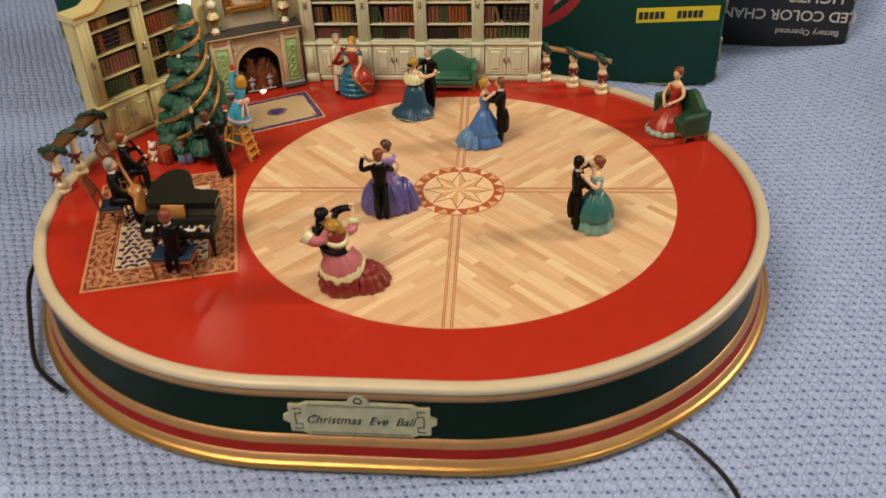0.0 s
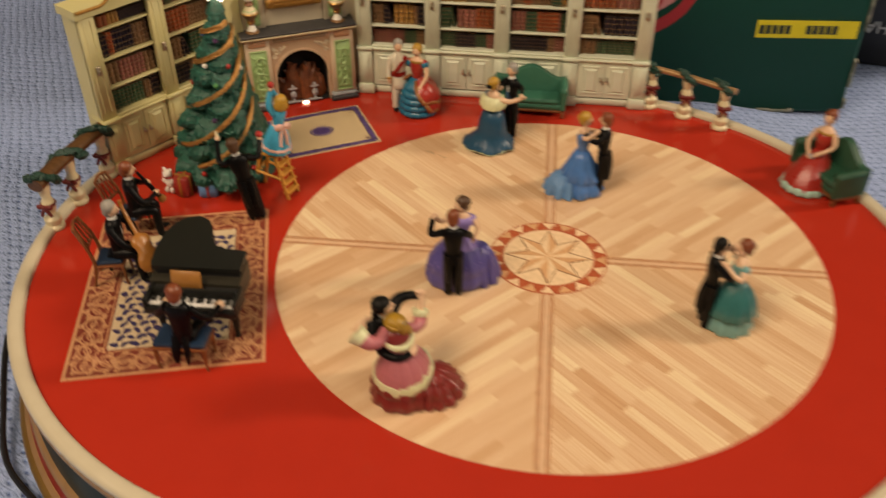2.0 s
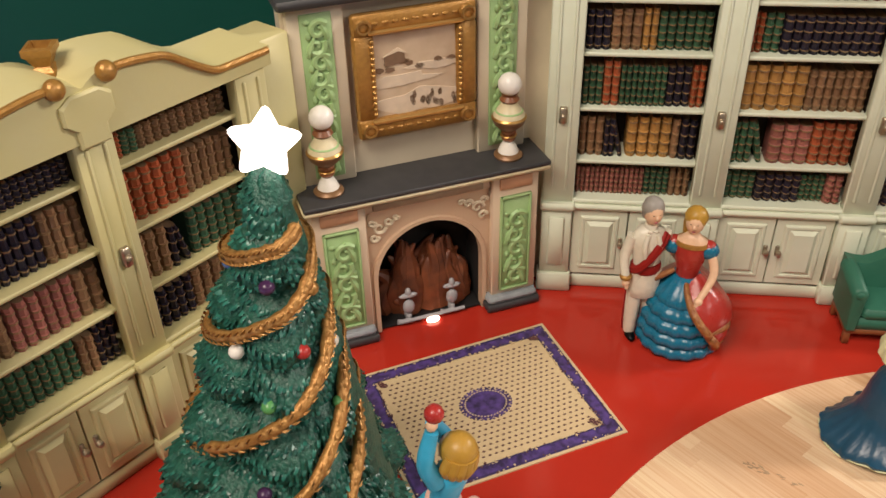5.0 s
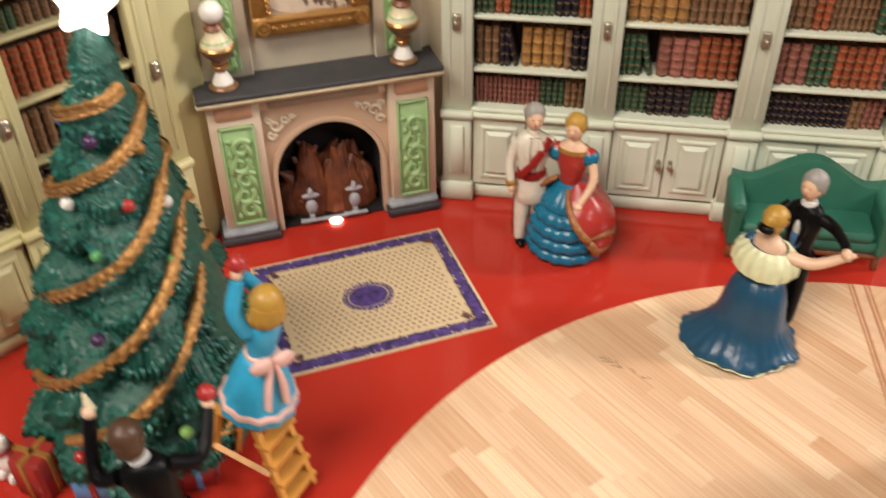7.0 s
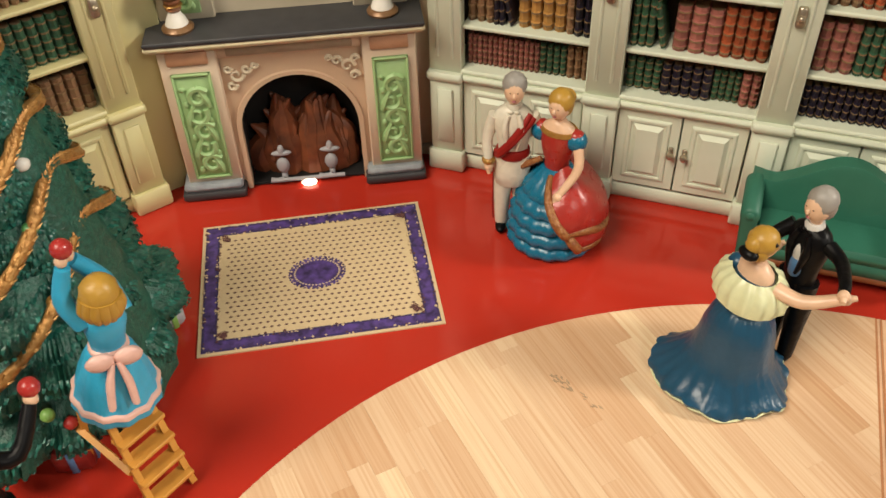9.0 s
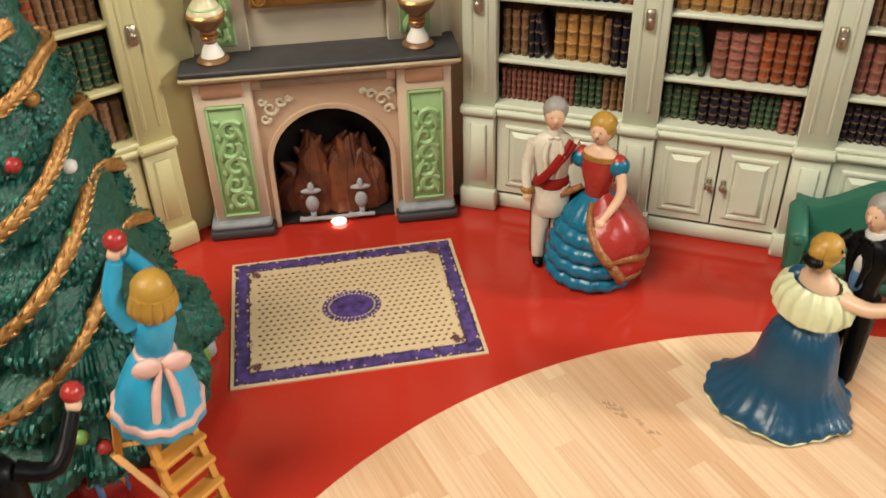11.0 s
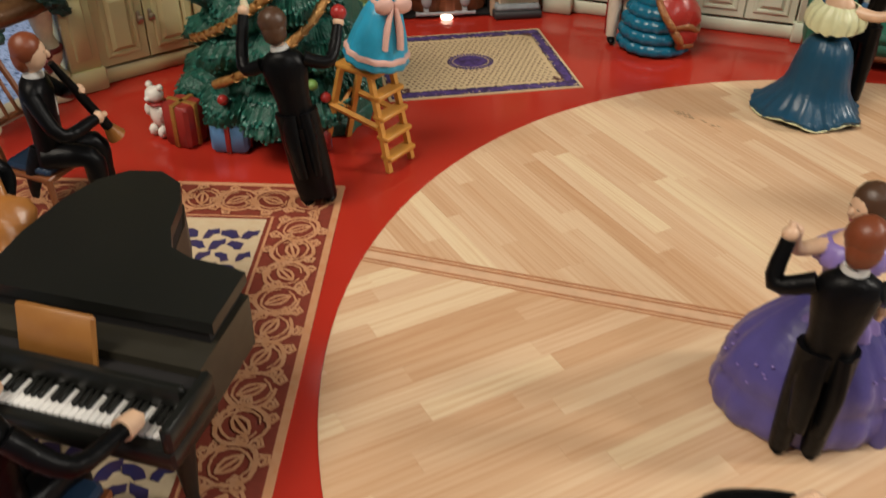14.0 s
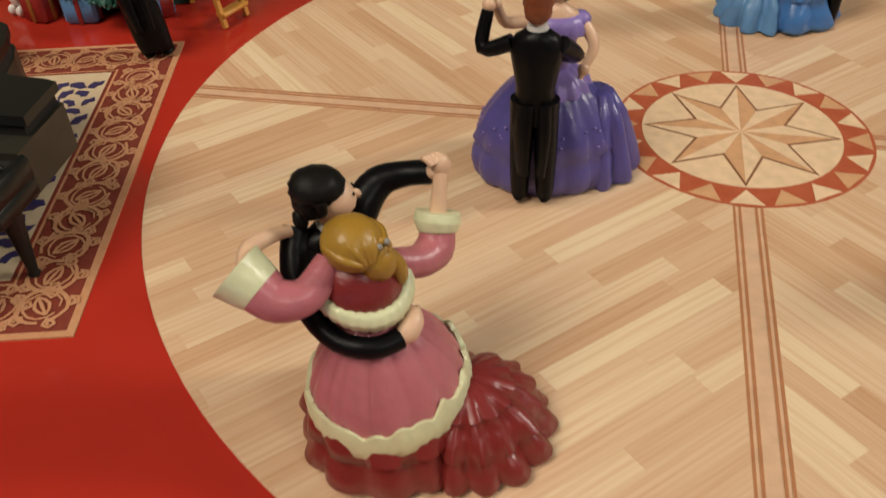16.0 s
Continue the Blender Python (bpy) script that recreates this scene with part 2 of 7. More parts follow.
M["plinthgrey"] = material("grey_plinth", (0.30, 0.33, 0.35), 0.45, second=(0.10, 0.12, 0.14), scale=260)
# black of the firebox, and of the shade filled in under the piano lid
M["soot"] = material("soot_and_shade_black", (0.006, 0.005, 0.005), 0.8)
M["flame"] = material("moulded_flame_resin", (0.22, 0.066, 0.025), 0.45, second=(0.055, 0.017, 0.009), scale=160, mix=0.9)
M["andiron"] = material("grey_andiron", (0.38, 0.38, 0.40), 0.45, scale=400)
M["spark"] = glow("fire_bulb_glow", (1.0, 0.72, 0.5), 9.0)
M["star"] = glow("lit_star", (1.0, 0.86, 0.74), 5.0)
M["wall_cream"] = material("overmantel_cream", (0.70, 0.61, 0.45), 0.45, scale=60)
M["ivory"] = material("ivory_paint", (0.70, 0.62, 0.40), 0.32, scale=400)
M["white"] = material("white_paint", (0.80, 0.77, 0.70), 0.35, second=(0.70, 0.66, 0.58), scale=400)
M["globe"] = material("white_globe", (0.85, 0.82, 0.76), 0.25)
M["brownpaint"] = material("brown_band_paint", (0.22, 0.08, 0.03), 0.35)
M["canvas"] = material("sepia_canvas", (0.60, 0.47, 0.33), 0.6, second=(0.42, 0.29, 0.18), scale=170)
M["sepia"] = material("sepia_ink", (0.20, 0.12, 0.07), 0.6, scale=600)
M["snow"] = material("sepia_snow", (0.68, 0.56, 0.42), 0.6, scale=300)
M["fir"] = material("painted_fir_resin", (0.008, 0.062, 0.042), 0.40, second=(0.022, 0.125, 0.085), scale=800, mix=0.9, bump=0.9, bump_scale=1500)
M["firdark"] = material("dark_fir_resin", (0.005, 0.032, 0.022), 0.42, second=(0.012, 0.060, 0.042), scale=800, mix=0.9, bump=0.9, bump_scale=1500)
M["needle"] = material("painted_fir_needles", (0.012, 0.092, 0.068), 0.32, second=(0.036, 0.195, 0.145), scale=500, mix=0.8, island=0.35)
M["ruffle"] = material("bronze_ruffle_paint", (0.34, 0.15, 0.045), 0.35, 0.2, second=(0.20, 0.06, 0.02), scale=900, mix=0.9, bump=0.8, bump_scale=1500)
M["garland"] = material("bronze_garland", (0.36, 0.165, 0.04), 0.33, 0.45, second=(0.60, 0.34, 0.11), scale=900, mix=0.8, bump=0.7, bump_scale=1600)
M["oak"] = material("orange_wood_paint", (0.62, 0.30, 0.055), 0.4, second=(0.50, 0.22, 0.035), scale=260)
M["brownwood"] = material("brown_wood_paint", (0.22, 0.075, 0.025), 0.35, second=(0.14, 0.04, 0.015), scale=300)
M["piano"] = material("piano_black", (0.009, 0.0095, 0.008), 0.36, second=(0.011, 0.011, 0.009), scale=60, spec=0.32)
M["pianobrown"] = material("piano_case_dark_olive", (0.026, 0.023, 0.015), 0.45, scale=200)
M["key"] = material("ivory_key", (0.80, 0.79, 0.76), 0.3)
M["sofa"] = material("sofa_green_paint", (0.022, 0.125, 0.080), 0.5, second=(0.030, 0.155, 0.10), scale=120, bump=0.15)
M["sofadark"] = material("settee_green_paint", (0.015, 0.075, 0.042), 0.5, scale=120, bump=0.15)
M["navyseat"] = material("navy_leather_paint", (0.012, 0.030, 0.065), 0.35, scale=200)
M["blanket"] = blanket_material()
M["carton"] = material("green_printed_carton", (0.004, 0.062, 0.037), 0.4, spec=0.2, second=(0.007, 0.080, 0.050), scale=9, bump=0.2, bump_scale=60)
M["cartonedge"] = material("worn_carton_edge", (0.30, 0.29, 0.24), 0.8, second=(0.05, 0.09, 0.07), scale=60, mix=0.9)
M["ribbonred"] = material("printed_ribbon_red", (0.42, 0.03, 0.04), 0.4, scale=20)
M["ribbonpink"] = material("printed_ribbon_light", (0.62, 0.25, 0.27), 0.4, scale=20)
M["yellow"] = material("yellow_sticker", (0.72, 0.60, 0.02), 0.45, scale=50)
M["ink"] = material("dark_print", (0.02, 0.03, 0.02), 0.6)
M["blackcarton"] = material("black_carton", (0.012, 0.012, 0.013), 0.4, second=(0.02, 0.02, 0.02), scale=12, bump=0.2, bump_scale=60)
M["print"] = material("grey_white_print", (0.55, 0.55, 0.55), 0.6)
M["cord"] = material("black_cord", (0.008, 0.008, 0.009), 0.4)
M["plate"] = material("aged_nameplate", (0.46, 0.46, 0.31), 0.5, second=(0.30, 0.32, 0.22), scale=120, mix=0.8, bump=0.2)
M["wallpaint"] = material("beige_wall", (0.27, 0.245, 0.21), 0.8, scale=3)
M["ceilpaint"] = material("white_ceiling", (0.42, 0.41, 0.39), 0.9, scale=3)
M["bedwood"] = material("honey_wood", (0.42, 0.26, 0.10), 0.4, second=(0.30, 0.17, 0.06), scale=30)
# doll paints
for name, colour, rough in (
    ("flesh", (0.74, 0.49, 0.32), 0.35), ("black", (0.0035, 0.0035, 0.004), 0.36), ("blackhair", (0.008, 0.007, 0.006), 0.46),
    ("blond", (0.44, 0.25, 0.035), 0.4), ("mustard", (0.36, 0.20, 0.022), 0.36), ("auburn", (0.20, 0.050, 0.016), 0.4), ("brownhair", (0.075, 0.035, 0.016), 0.4), ("greyhair", (0.30, 0.28, 0.25), 0.45),
    ("maroon", (0.20, 0.022, 0.020), 0.32), ("rose", (0.46, 0.145, 0.165), 0.33), ("trim", (0.68, 0.70, 0.43), 0.34), ("purple", (0.095, 0.080, 0.29), 0.30),
    ("lilac", (0.26, 0.19, 0.50), 0.32), ("teal", (0.025, 0.15, 0.15), 0.3), ("aqua", (0.16, 0.36, 0.35), 0.35), ("skyblue", (0.06, 0.18, 0.46), 0.3),
    ("navy", (0.012, 0.065, 0.125), 0.32), ("turq", (0.008, 0.145, 0.255), 0.26), ("scarlet", (0.36, 0.028, 0.020), 0.28), ("azure", (0.035, 0.36, 0.58), 0.38),
    ("pinkbow", (0.73, 0.45, 0.38), 0.4), ("mint", (0.36, 0.56, 0.48), 0.4), ("suitwhite", (0.70, 0.66, 0.54), 0.35), ("collar", (0.70, 0.70, 0.66), 0.4),
    ("giftred", (0.30, 0.028, 0.022), 0.35), ("giftblue", (0.11, 0.26, 0.50), 0.4), ("cellowood", (0.36, 0.145, 0.032), 0.3), ("limegreen", (0.22, 0.42, 0.10), 0.4),
    ("plumball", (0.055, 0.02, 0.07), 0.25), ("redball", (0.38, 0.03, 0.025), 0.25), ("greenball", (0.10, 0.32, 0.10), 0.25), ("blueball", (0.08, 0.16, 0.38), 0.25)):
    M[name] = material(name + "_paint", colour, rough, second=tuple(0.8 * v for v in colour), scale=420, bump=0.08 if name in ("flesh", "giftred", "giftblue") or "ball" in name else 0.38, bump_scale=560, spec=0.14 if "black" in name else 0.5)


# ---------- building helpers ----------
class Shape:
    """Gathers vertices and faces, with a paint index each, in one mesh."""

    def __init__(self, *paints):
        self.v, self.f, self.k, self.paints, self.m = [], [], [], list(paints), Matrix()

    def paint(self, name):
        if name not in self.paints:
            self.paints.append(name)
        return self.paints.index(name)

    def put(self, pts, faces, paint):
        base, k = len(self.v), self.paint(paint)
        self.v += [tuple(self.m @ Vector(p)) for p in pts]
        self.f += [tuple(base + i for i in face) for face in faces]
        self.k += [k] * len(faces)

    def loft(self, rings, paint, closed=True, caps=True):
        n = len(rings[0])
        faces = []
        for a in range(len(rings) - 1):
            for i in range(n if closed else n - 1):
                j = (i + 1) % n
                faces.append((a * n + i, a * n + j, (a + 1) * n + j, (a + 1) * n + i))
        if caps and closed:
            faces.append(tuple(reversed(range(n))))
            faces.append(tuple((len(rings) - 1) * n + i for i in range(n)))
        self.put([p for r in rings for p in r], faces, paint)

    def lathe(self, profile, paint, at=(0, 0), n=24, wave=(0, 0.0), squash=1.0, phase=0.0, rough=0.0, seed=0):
        """profile: (radius, z) or (radius, z, share of the wave)."""
        rng, rings = random.Random(seed), []
        for row in profile:
            r, z, w = (*row, 1.0)[:3]
            ring = []
            for i in range(n):
                a = 2 * math.pi * i / n
                rr = r * (1 + w * wave[1] * math.cos(wave[0] * a + phase)) * (1 + rough * (rng.random() - 0.5))
                ring.append((at[0] + rr * math.cos(a), at[1] + squash * rr * math.sin(a), z))
            rings.append(ring)
        self.loft(rings, paint)

    def tube(self, points, radii, paint, n=10, steps=4, flat=1.0):
        pts = [Vector(p) for p in points]
        radii = [radii] * len(pts) if isinstance(radii, (int, float)) else list(radii)
        fine, rad = [], []
        for i in range(len(pts) - 1):
            p0, p1, p2, p3 = pts[max(i - 1, 0)], pts[i], pts[i + 1], pts[min(i + 2, len(pts) - 1)]
            for s in range(steps):
                t = s / steps
                fine.append(0.5 * ((2 * p1) + (p2 - p0) * t + (2 * p0 - 5 * p1 + 4 * p2 - p3) * t * t + (3 * p1 - p0 - 3 * p2 + p3) * t ** 3))
                rad.append(radii[i] + (radii[i + 1] - radii[i]) * t)
        fine.append(pts[-1])
        rad.append(radii[-1])
        rings, up = [], Vector((0.13, 0.31, 0.94))
        for i, p in enumerate(fine):
            d = (fine[min(i + 1, len(fine) - 1)] - fine[max(i - 1, 0)]).normalized()
            a = d.cross(up)
            a = a.normalized() if a.length > 1e-4 else Vector((1, 0, 0))
            b = a.cross(d)
            up = b
            rings.append([tuple(p + rad[i] * (math.cos(2 * math.pi * q / n) * a + flat * math.sin(2 * math.pi * q / n) * b)) for q in range(n)])
        self.loft(rings, paint)

    def ball(self, c, r, paint, n=14, rows=9, turn=None, dent=0.0, seed=0):
        r = (r, r, r) if isinstance(r, (int, float)) else r
        rng = random.Random(seed)
        rings = []
        for a in range(rows + 1):
            th = math.pi * min(max(a / rows, 0.02), 0.98)
            ring = []
            for i in range(n):
                ph = 2 * math.pi * i / n
                k = 1 + dent * (rng.random() - 0.5)
                p = Vector((k * r[0] * math.sin(th) * math.cos(ph), k * r[1] * math.sin(th) * math.sin(ph), -k * r[2] * math.cos(th)))
                ring.append(tuple(Vector(c) + (turn @ p if turn else p)))
            rings.append(ring)
        self.loft(rings, paint)

    def box(self, x0, x1, y0, y1, z0, z1, paint, bevel=0.0):
        b = min(bevel, (x1 - x0) / 3, (y1 - y0) / 3, (z1 - z0) / 3)
        if b <= 0:
            p = [(x, y, z) for z in (z0, z1) for x, y in ((x0, y0), (x1, y0), (x1, y1), (x0, y1))]
            self.put(p, [(3, 2, 1, 0), (4, 5, 6, 7), (0, 1, 5, 4), (1, 2, 6, 5), (2, 3, 7, 6), (3, 0, 4, 7)], paint)
            return
        def ring(d, z):
            return [(x0 + d + b, y0 + d, z), (x1 - d - b, y0 + d, z), (x1 - d, y0 + d + b, z), (x1 - d, y1 - d - b, z),
                    (x1 - d - b, y1 - d, z), (x0 + d + b, y1 - d, z), (x0 + d, y1 - d - b, z), (x0 + d, y0 + d + b, z)]
        self.loft([ring(b * 0.6, z0), ring(0, z0 + b), ring(0, z1 - b), ring(b * 0.6, z1)], paint)

    def prism(self, outline, y0, y1, paint):
        """An outline in x and z, given depth along y."""
        n = len(outline)
        pts = [(x, y0, z) for x, z in outline] + [(x, y1, z) for x, z in outline]
        self.put(pts, [tuple(range(n)), tuple(reversed(range(n, 2 * n)))] + [(i, i + n, (i + 1) % n + n, (i + 1) % n) for i in range(n)], paint)

    def slab(self, outline, z0, z1, paint):
        """An outline in x and y, given height."""
        n = len(outline)
        pts = [(x, y, z0) for x, y in outline] + [(x, y, z1) for x, y in outline]
        self.put(pts, [tuple(reversed(range(n))), tuple(range(n, 2 * n))] + [(i, (i + 1) % n, (i + 1) % n + n, i + n) for i in range(n)], paint)

    def mesh(self, name, smooth=True, angle=40):
        me = bpy.data.meshes.new(name)
        me.from_pydata(self.v, [], self.f)
        for p in self.paints:
            me.materials.append(M[p] if isinstance(p, str) else p)
        me.polygons.foreach_set("material_index", self.k)
        bm = bmesh.new()
        bm.from_mesh(me)
        bmesh.ops.recalc_face_normals(bm, faces=bm.faces)
        bm.to_mesh(me)
        bm.free()
        if smooth:
            me.shade_smooth()
            me.set_sharp_from_angle(angle=radians(angle))
        return me


def thing(name, m=Matrix(), label="", category="", group="", kind=""):
    ob = new(name)
    ob.empty_display_size = 0.005
    ob.matrix_basis = m
    return tagged(ob, label, category, group, kind)


def part(name, shape, parent, label="", smooth=True, angle=40):
    ob = new(name, shape if isinstance(shape, bpy.types.Mesh) else shape.mesh(name, smooth, angle))
    ob.parent = parent
    return tagged(ob, label)


def solo(name, shape, m=Matrix(), label="", category="", group="", kind="", smooth=True, angle=40):
    ob = new(name, shape.mesh(name, smooth, angle))
    ob.matrix_basis = m
    return tagged(ob, label, category, group, kind)


def piece(name, mesh, parent, m=Matrix()):
    ob = new(name, mesh)
    ob.parent = parent
    ob.matrix_basis = m
    return ob


def lettering(name, words, size, paint, parent, m, shear=0.0, extrude=0.00008, bold=0.0):
    cu = bpy.data.curves.new(name, "FONT")
    cu.body, cu.size, cu.shear, cu.extrude, cu.offset = words, size, shear, extrude, bold
    cu.align_x, cu.align_y = "CENTER", "CENTER"
    ob = bpy.data.objects.new(name, cu)
    scene.collection.objects.link(ob)
    me = bpy.data.meshes.new_from_object(ob.evaluated_get(bpy.context.evaluated_depsgraph_get()))
    bpy.data.objects.remove(ob)
    me.materials.clear()
    me.materials.append(M[paint])
    out = new(name, me)
    out.parent, out.matrix_basis = parent, m
    return out


def arc(cx, cy, r, a0, a1, n):
    return [(cx + r * math.cos(radians(a0 + (a1 - a0) * i / n)), cy + r * math.sin(radians(a0 + (a1 - a0) * i / n))) for i in range(n + 1)]


# ---------- room and blanket ----------
RX, LX, FLOOR_DROP = 0.006, -0.080, -0.050
room = Shape()
room.box(-2.6, -2.5, -2.6, 2.6, -0.75, 2.2, "wallpaint")
solo("wall_west", room, kind="structure", smooth=False, label="plain beige painted room wall", category="wall")
room = Shape()
room.box(2.5, 2.6, -2.6, 2.6, -0.75, 2.2, "wallpaint")
solo("wall_east", room, kind="structure", smooth=False, label="plain beige painted room wall", category="wall")
room = Shape()
room.box(-2.5, 2.5, 2.5, 2.6, -0.75, 2.2, "wallpaint")
solo("wall_north", room, kind="structure", smooth=False, label="plain beige painted room wall", category="wall")
room = Shape()
room.box(-2.5, 2.5, -2.6, -2.5, -0.75, 2.2, "wallpaint")
solo("wall_south", room, kind="structure", smooth=False, label="plain beige painted room wall", category="wall")
room = Shape()
room.box(-2.6, 2.6, -2.6, 2.6, 2.2, 2.3, "ceilpaint")
solo("ceiling", room, kind="structure", smooth=False, label="plain white ceiling", category="ceiling")
room = Shape()
room.box(-2.6, 2.6, -2.6, 2.6, -0.85, -0.75, "bedwood")
solo("floor", room, kind="structure", smooth=False, label="plain brown wooden room floor", category="floor")


def stadium_distance(x, y):
    cx = min(max(x, LX), RX)
    return math.hypot(x - cx, y)


def blanket_height(x, y):
    d = max(0.0, stadium_distance(x, y) - 0.20)
    k = min(1.0, d / 0.10)
    z = 0.012 * k * noise.noise((x * 5, y * 5, 0.3)) + 0.006 * k * noise.noise((x * 11, y * 9, 1.7))
    # long soft folds to the east of the display
    z += 0.016 * min(1.0, max(0.0, (x - 0.24) / 0.06)) * math.exp(-(((x - 0.335 - 0.10 * (y + 0.15)) / 0.035) ** 2))
    z -= 0.014 * math.exp(-(((x - 0.405 - 0.10 * (y + 0.15)) / 0.03) ** 2)) * k
    return FLOOR_DROP - 0.003 + z


sh, n = Shape(), 150
xs = [-1.6 + 3.2 * i / n for i in range(n + 1)]
ys = [-0.80 + 2.6 * i / n for i in range(n + 1)]
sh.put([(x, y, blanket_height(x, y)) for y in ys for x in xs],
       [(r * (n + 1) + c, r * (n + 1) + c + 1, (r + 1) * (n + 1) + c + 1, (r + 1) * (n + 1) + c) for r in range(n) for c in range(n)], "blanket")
me = sh.mesh("ground", True, 180)
tagged(new("ground", me), "pale blue basket-woven cotton blanket in soft folds", "blanket", kind="structure")
sh = Shape()
sh.box(-1.55, 1.55, -0.78, 1.75, -0.40, -0.10, "white", 0.03)
solo("mattress", sh, label="plain mattress under the blue blanket", category="bed")

# ---------- display base ----------
base = thing("display_base", label="oval red and green musical display base with cream rim", category="display base")


def stadium(r, n=56):
    return arc(RX, 0, r, -90, 90, n) + arc(LX, 0, r, 90, 270, n)


def band(name, rows, paint, label=""):
    s = Shape()
    s.loft([[(x, y, z) for x, y in stadium(r)] for r, z in rows], paint, caps=False)
    return part(name, s, base, label, angle=60)


plate = Shape()
plate.slab(stadium(0.1765), -0.004, -0.0003, "red")
part("red_floor", plate, base, "glossy red lacquered floor plate", smooth=False)
band("rim", [(0.1748, -0.002), (0.1748, 0.0010), (0.1755, 0.0022), (0.1770, 0.0027), (0.1798, 0.0026), (0.1814, 0.0019), (0.1820, 0.0006), (0.1820, -0.0012), (0.1812, -0.0020)], "cream", "rounded cream plastic rim")
band("upper_moulding", [(0.1812, -0.0018), (0.1818, -0.0026), (0.1820, -0.0040), (0.1816, -0.0062), (0.1806, -0.0072)], "bronze", "bronze moulding")
band("green_band", [(0.1806, -0.0070), (0.1806, -0.0325)], "dkgreen", "dark green glossy band")
band("lower_moulding", [(0.1806, -0.0322), (0.1822, -0.0332), (0.1830, -0.0350), (0.1834, -0.0365)], "bronze", "bronze moulding")
band("red_band", [(0.1832, -0.0362), (0.1846, -0.0425)], "crimson", "crimson band")
band("foot_moulding", [(0.1845, -0.0422), (0.1856, -0.0428), (0.1866, -0.0448), (0.1872, -0.0452)], "bronze", "bronze moulding")
band("gold_foot", [(0.1870, -0.0450), (0.1888, -0.0456), (0.1897, -0.0474), (0.1892, -0.0492), (0.1875, -0.0502), (0.150, -0.0502)], "gold", "polished gold foot rim")

# nameplate on the front of the base
s = Shape()
W2, H2 = 0.0335, 0.0082
half = [(-W2, -0.0075), (-W2, -0.0028), (-0.0365, -0.0012), (-0.0365, 0.0012), (-W2, 0.0028), (-W2, 0.0075), (-0.0280, 0.0075), (-0.0250, 0.0090), (-0.0055, 0.0094),
        (-0.0042, 0.0125), (-0.0016, 0.0140)]
outline = [(x, z) for x, z in half] + [(-x, z) for x, z in reversed(half)] + [(0.0280, -0.0075), (0.0250, -0.0090), (-0.0250, -0.0090), (-0.0280, -0.0075)]
s.prism(list(reversed(outline)), -0.0010, 0.0006, "plate")
plate_ob = part("nameplate", s, base, "aged brass-green nameplate with script lettering", smooth=False)
plate_ob.matrix_basis = pose(-0.0365, -0.1812, -0.0195) @ Matrix.Diagonal((1.03, 1.0, 1.17, 1))
lettering("lettering", "Christmas  Eve  Ball", 0.0064, "ink", plate_ob, pose(0, -0.0011, -0.0004, 90, 0, 0), 0.40, 0.00008, 0.00003)
s = Shape()
for x, r in ((-0.0206, 0.0020),):
    # swash loop before the first capital
    s.tube([(x + r * (1 - 0.55 * t) * math.cos(1.2 + 6.6 * t), -0.0011, 0.0004 + 1.1 * r * (1 - 0.55 * t) * math.sin(1.2 + 6.6 * t)) for t in [q / 10 for q in range(11)]], [0.00007 + 0.00012 * abs(math.sin(q * 0.7)) for q in range(11)], "ink", n=5, steps=2)
for x in (-0.0295, 0.0295):
    g = 1 if x > 0 else -1
    s.tube([(x + g * 0.002, -0.0011, 0.0058), (x - g * 0.002, -0.0011, 0.0058), (x - g * 0.002, -0.0011, 0.003), (x + g * 0.001, -0.0011, 0.003), (x + g * 0.001, -0.0011, -0.003),
            (x - g * 0.002, -0.0011, -0.003), (x - g * 0.002, -0.0011, -0.0058), (x + g * 0.002, -0.0011, -0.0058)], 0.00028, "ink", n=6, steps=1)
for z in (0.0078, -0.0078):
    s.tube([(-0.024, -0.0011, z), (0, -0.0011, z), (0.024, -0.0011, z)], 0.00018, "ink", n=6, steps=1)
s.tube([(-0.0012, -0.0011, 0.0098), (-0.0018, -0.0011, 0.0112), (0, -0.0011, 0.0128), (0.0018, -0.0011, 0.0112), (0.0012, -0.0011, 0.0098), (-0.0012, -0.0011, 0.0098)], 0.00035, "ink", n=6)
part("border_inlay", s, plate_ob)

# dance floor: strips in four quarters, cross inlay and medallion
RD, RR = 0.135, 0.0292
dance = Shape()
dance.slab(arc(0, 0, RD, 0, 360, 128)[:-1], -0.0030, -0.00010, "inlay_mid")
dance_ob = part("dance_floor", dance, base, "round printed maple dance floor with star medallion", smooth=False)
dance_ob.matrix_basis = pose(0, 0, 0, 0, 0, 1.28)
for a in range(4):
    for off in (-0.0028, -0.00165, 0.00165, 0.0028):
        s = Shape()
        s.m = pose(0, 0, 0, 0, 0, 90 * a)
        s.box(RR - 0.0005, RD - 0.0002, off - 0.00026, off + 0.00026, -0.0004, 0.00004, "inlay")
        part("inlay_line", s, dance_ob, "thin dark orange inlay line", smooth=False)
# a worn patch where the print has rubbed off
s, rng = Shape(), random.Random(31)
for q in range(24):
    u = rng.random()
    x, y, l = -0.0740 + 0.0115 * u + rng.gauss(0, 0.0006), 0.0942 - 0.0056 * u ** 1.3 + rng.gauss(0, 0.0005), rng.uniform(0.0003, 0.0010)
    e = rng.uniform(-0.9, 0.1)
    s.slab([(x + l * f * math.cos(e) - g * l * 0.28 * math.sin(e), y + l * f * math.sin(e) + g * l * 0.28 * math.cos(e)) for f, g in ((-1, 0), (-0.2, -1), (1, 0.1), (0.1, 1))], -0.0002, 0.00006 + 0.000003 * q, "scuff")
tagged(part("scuff_mark", s, dance_ob, "small dark scuffs in the printed wood", smooth=False), kind="stuff")


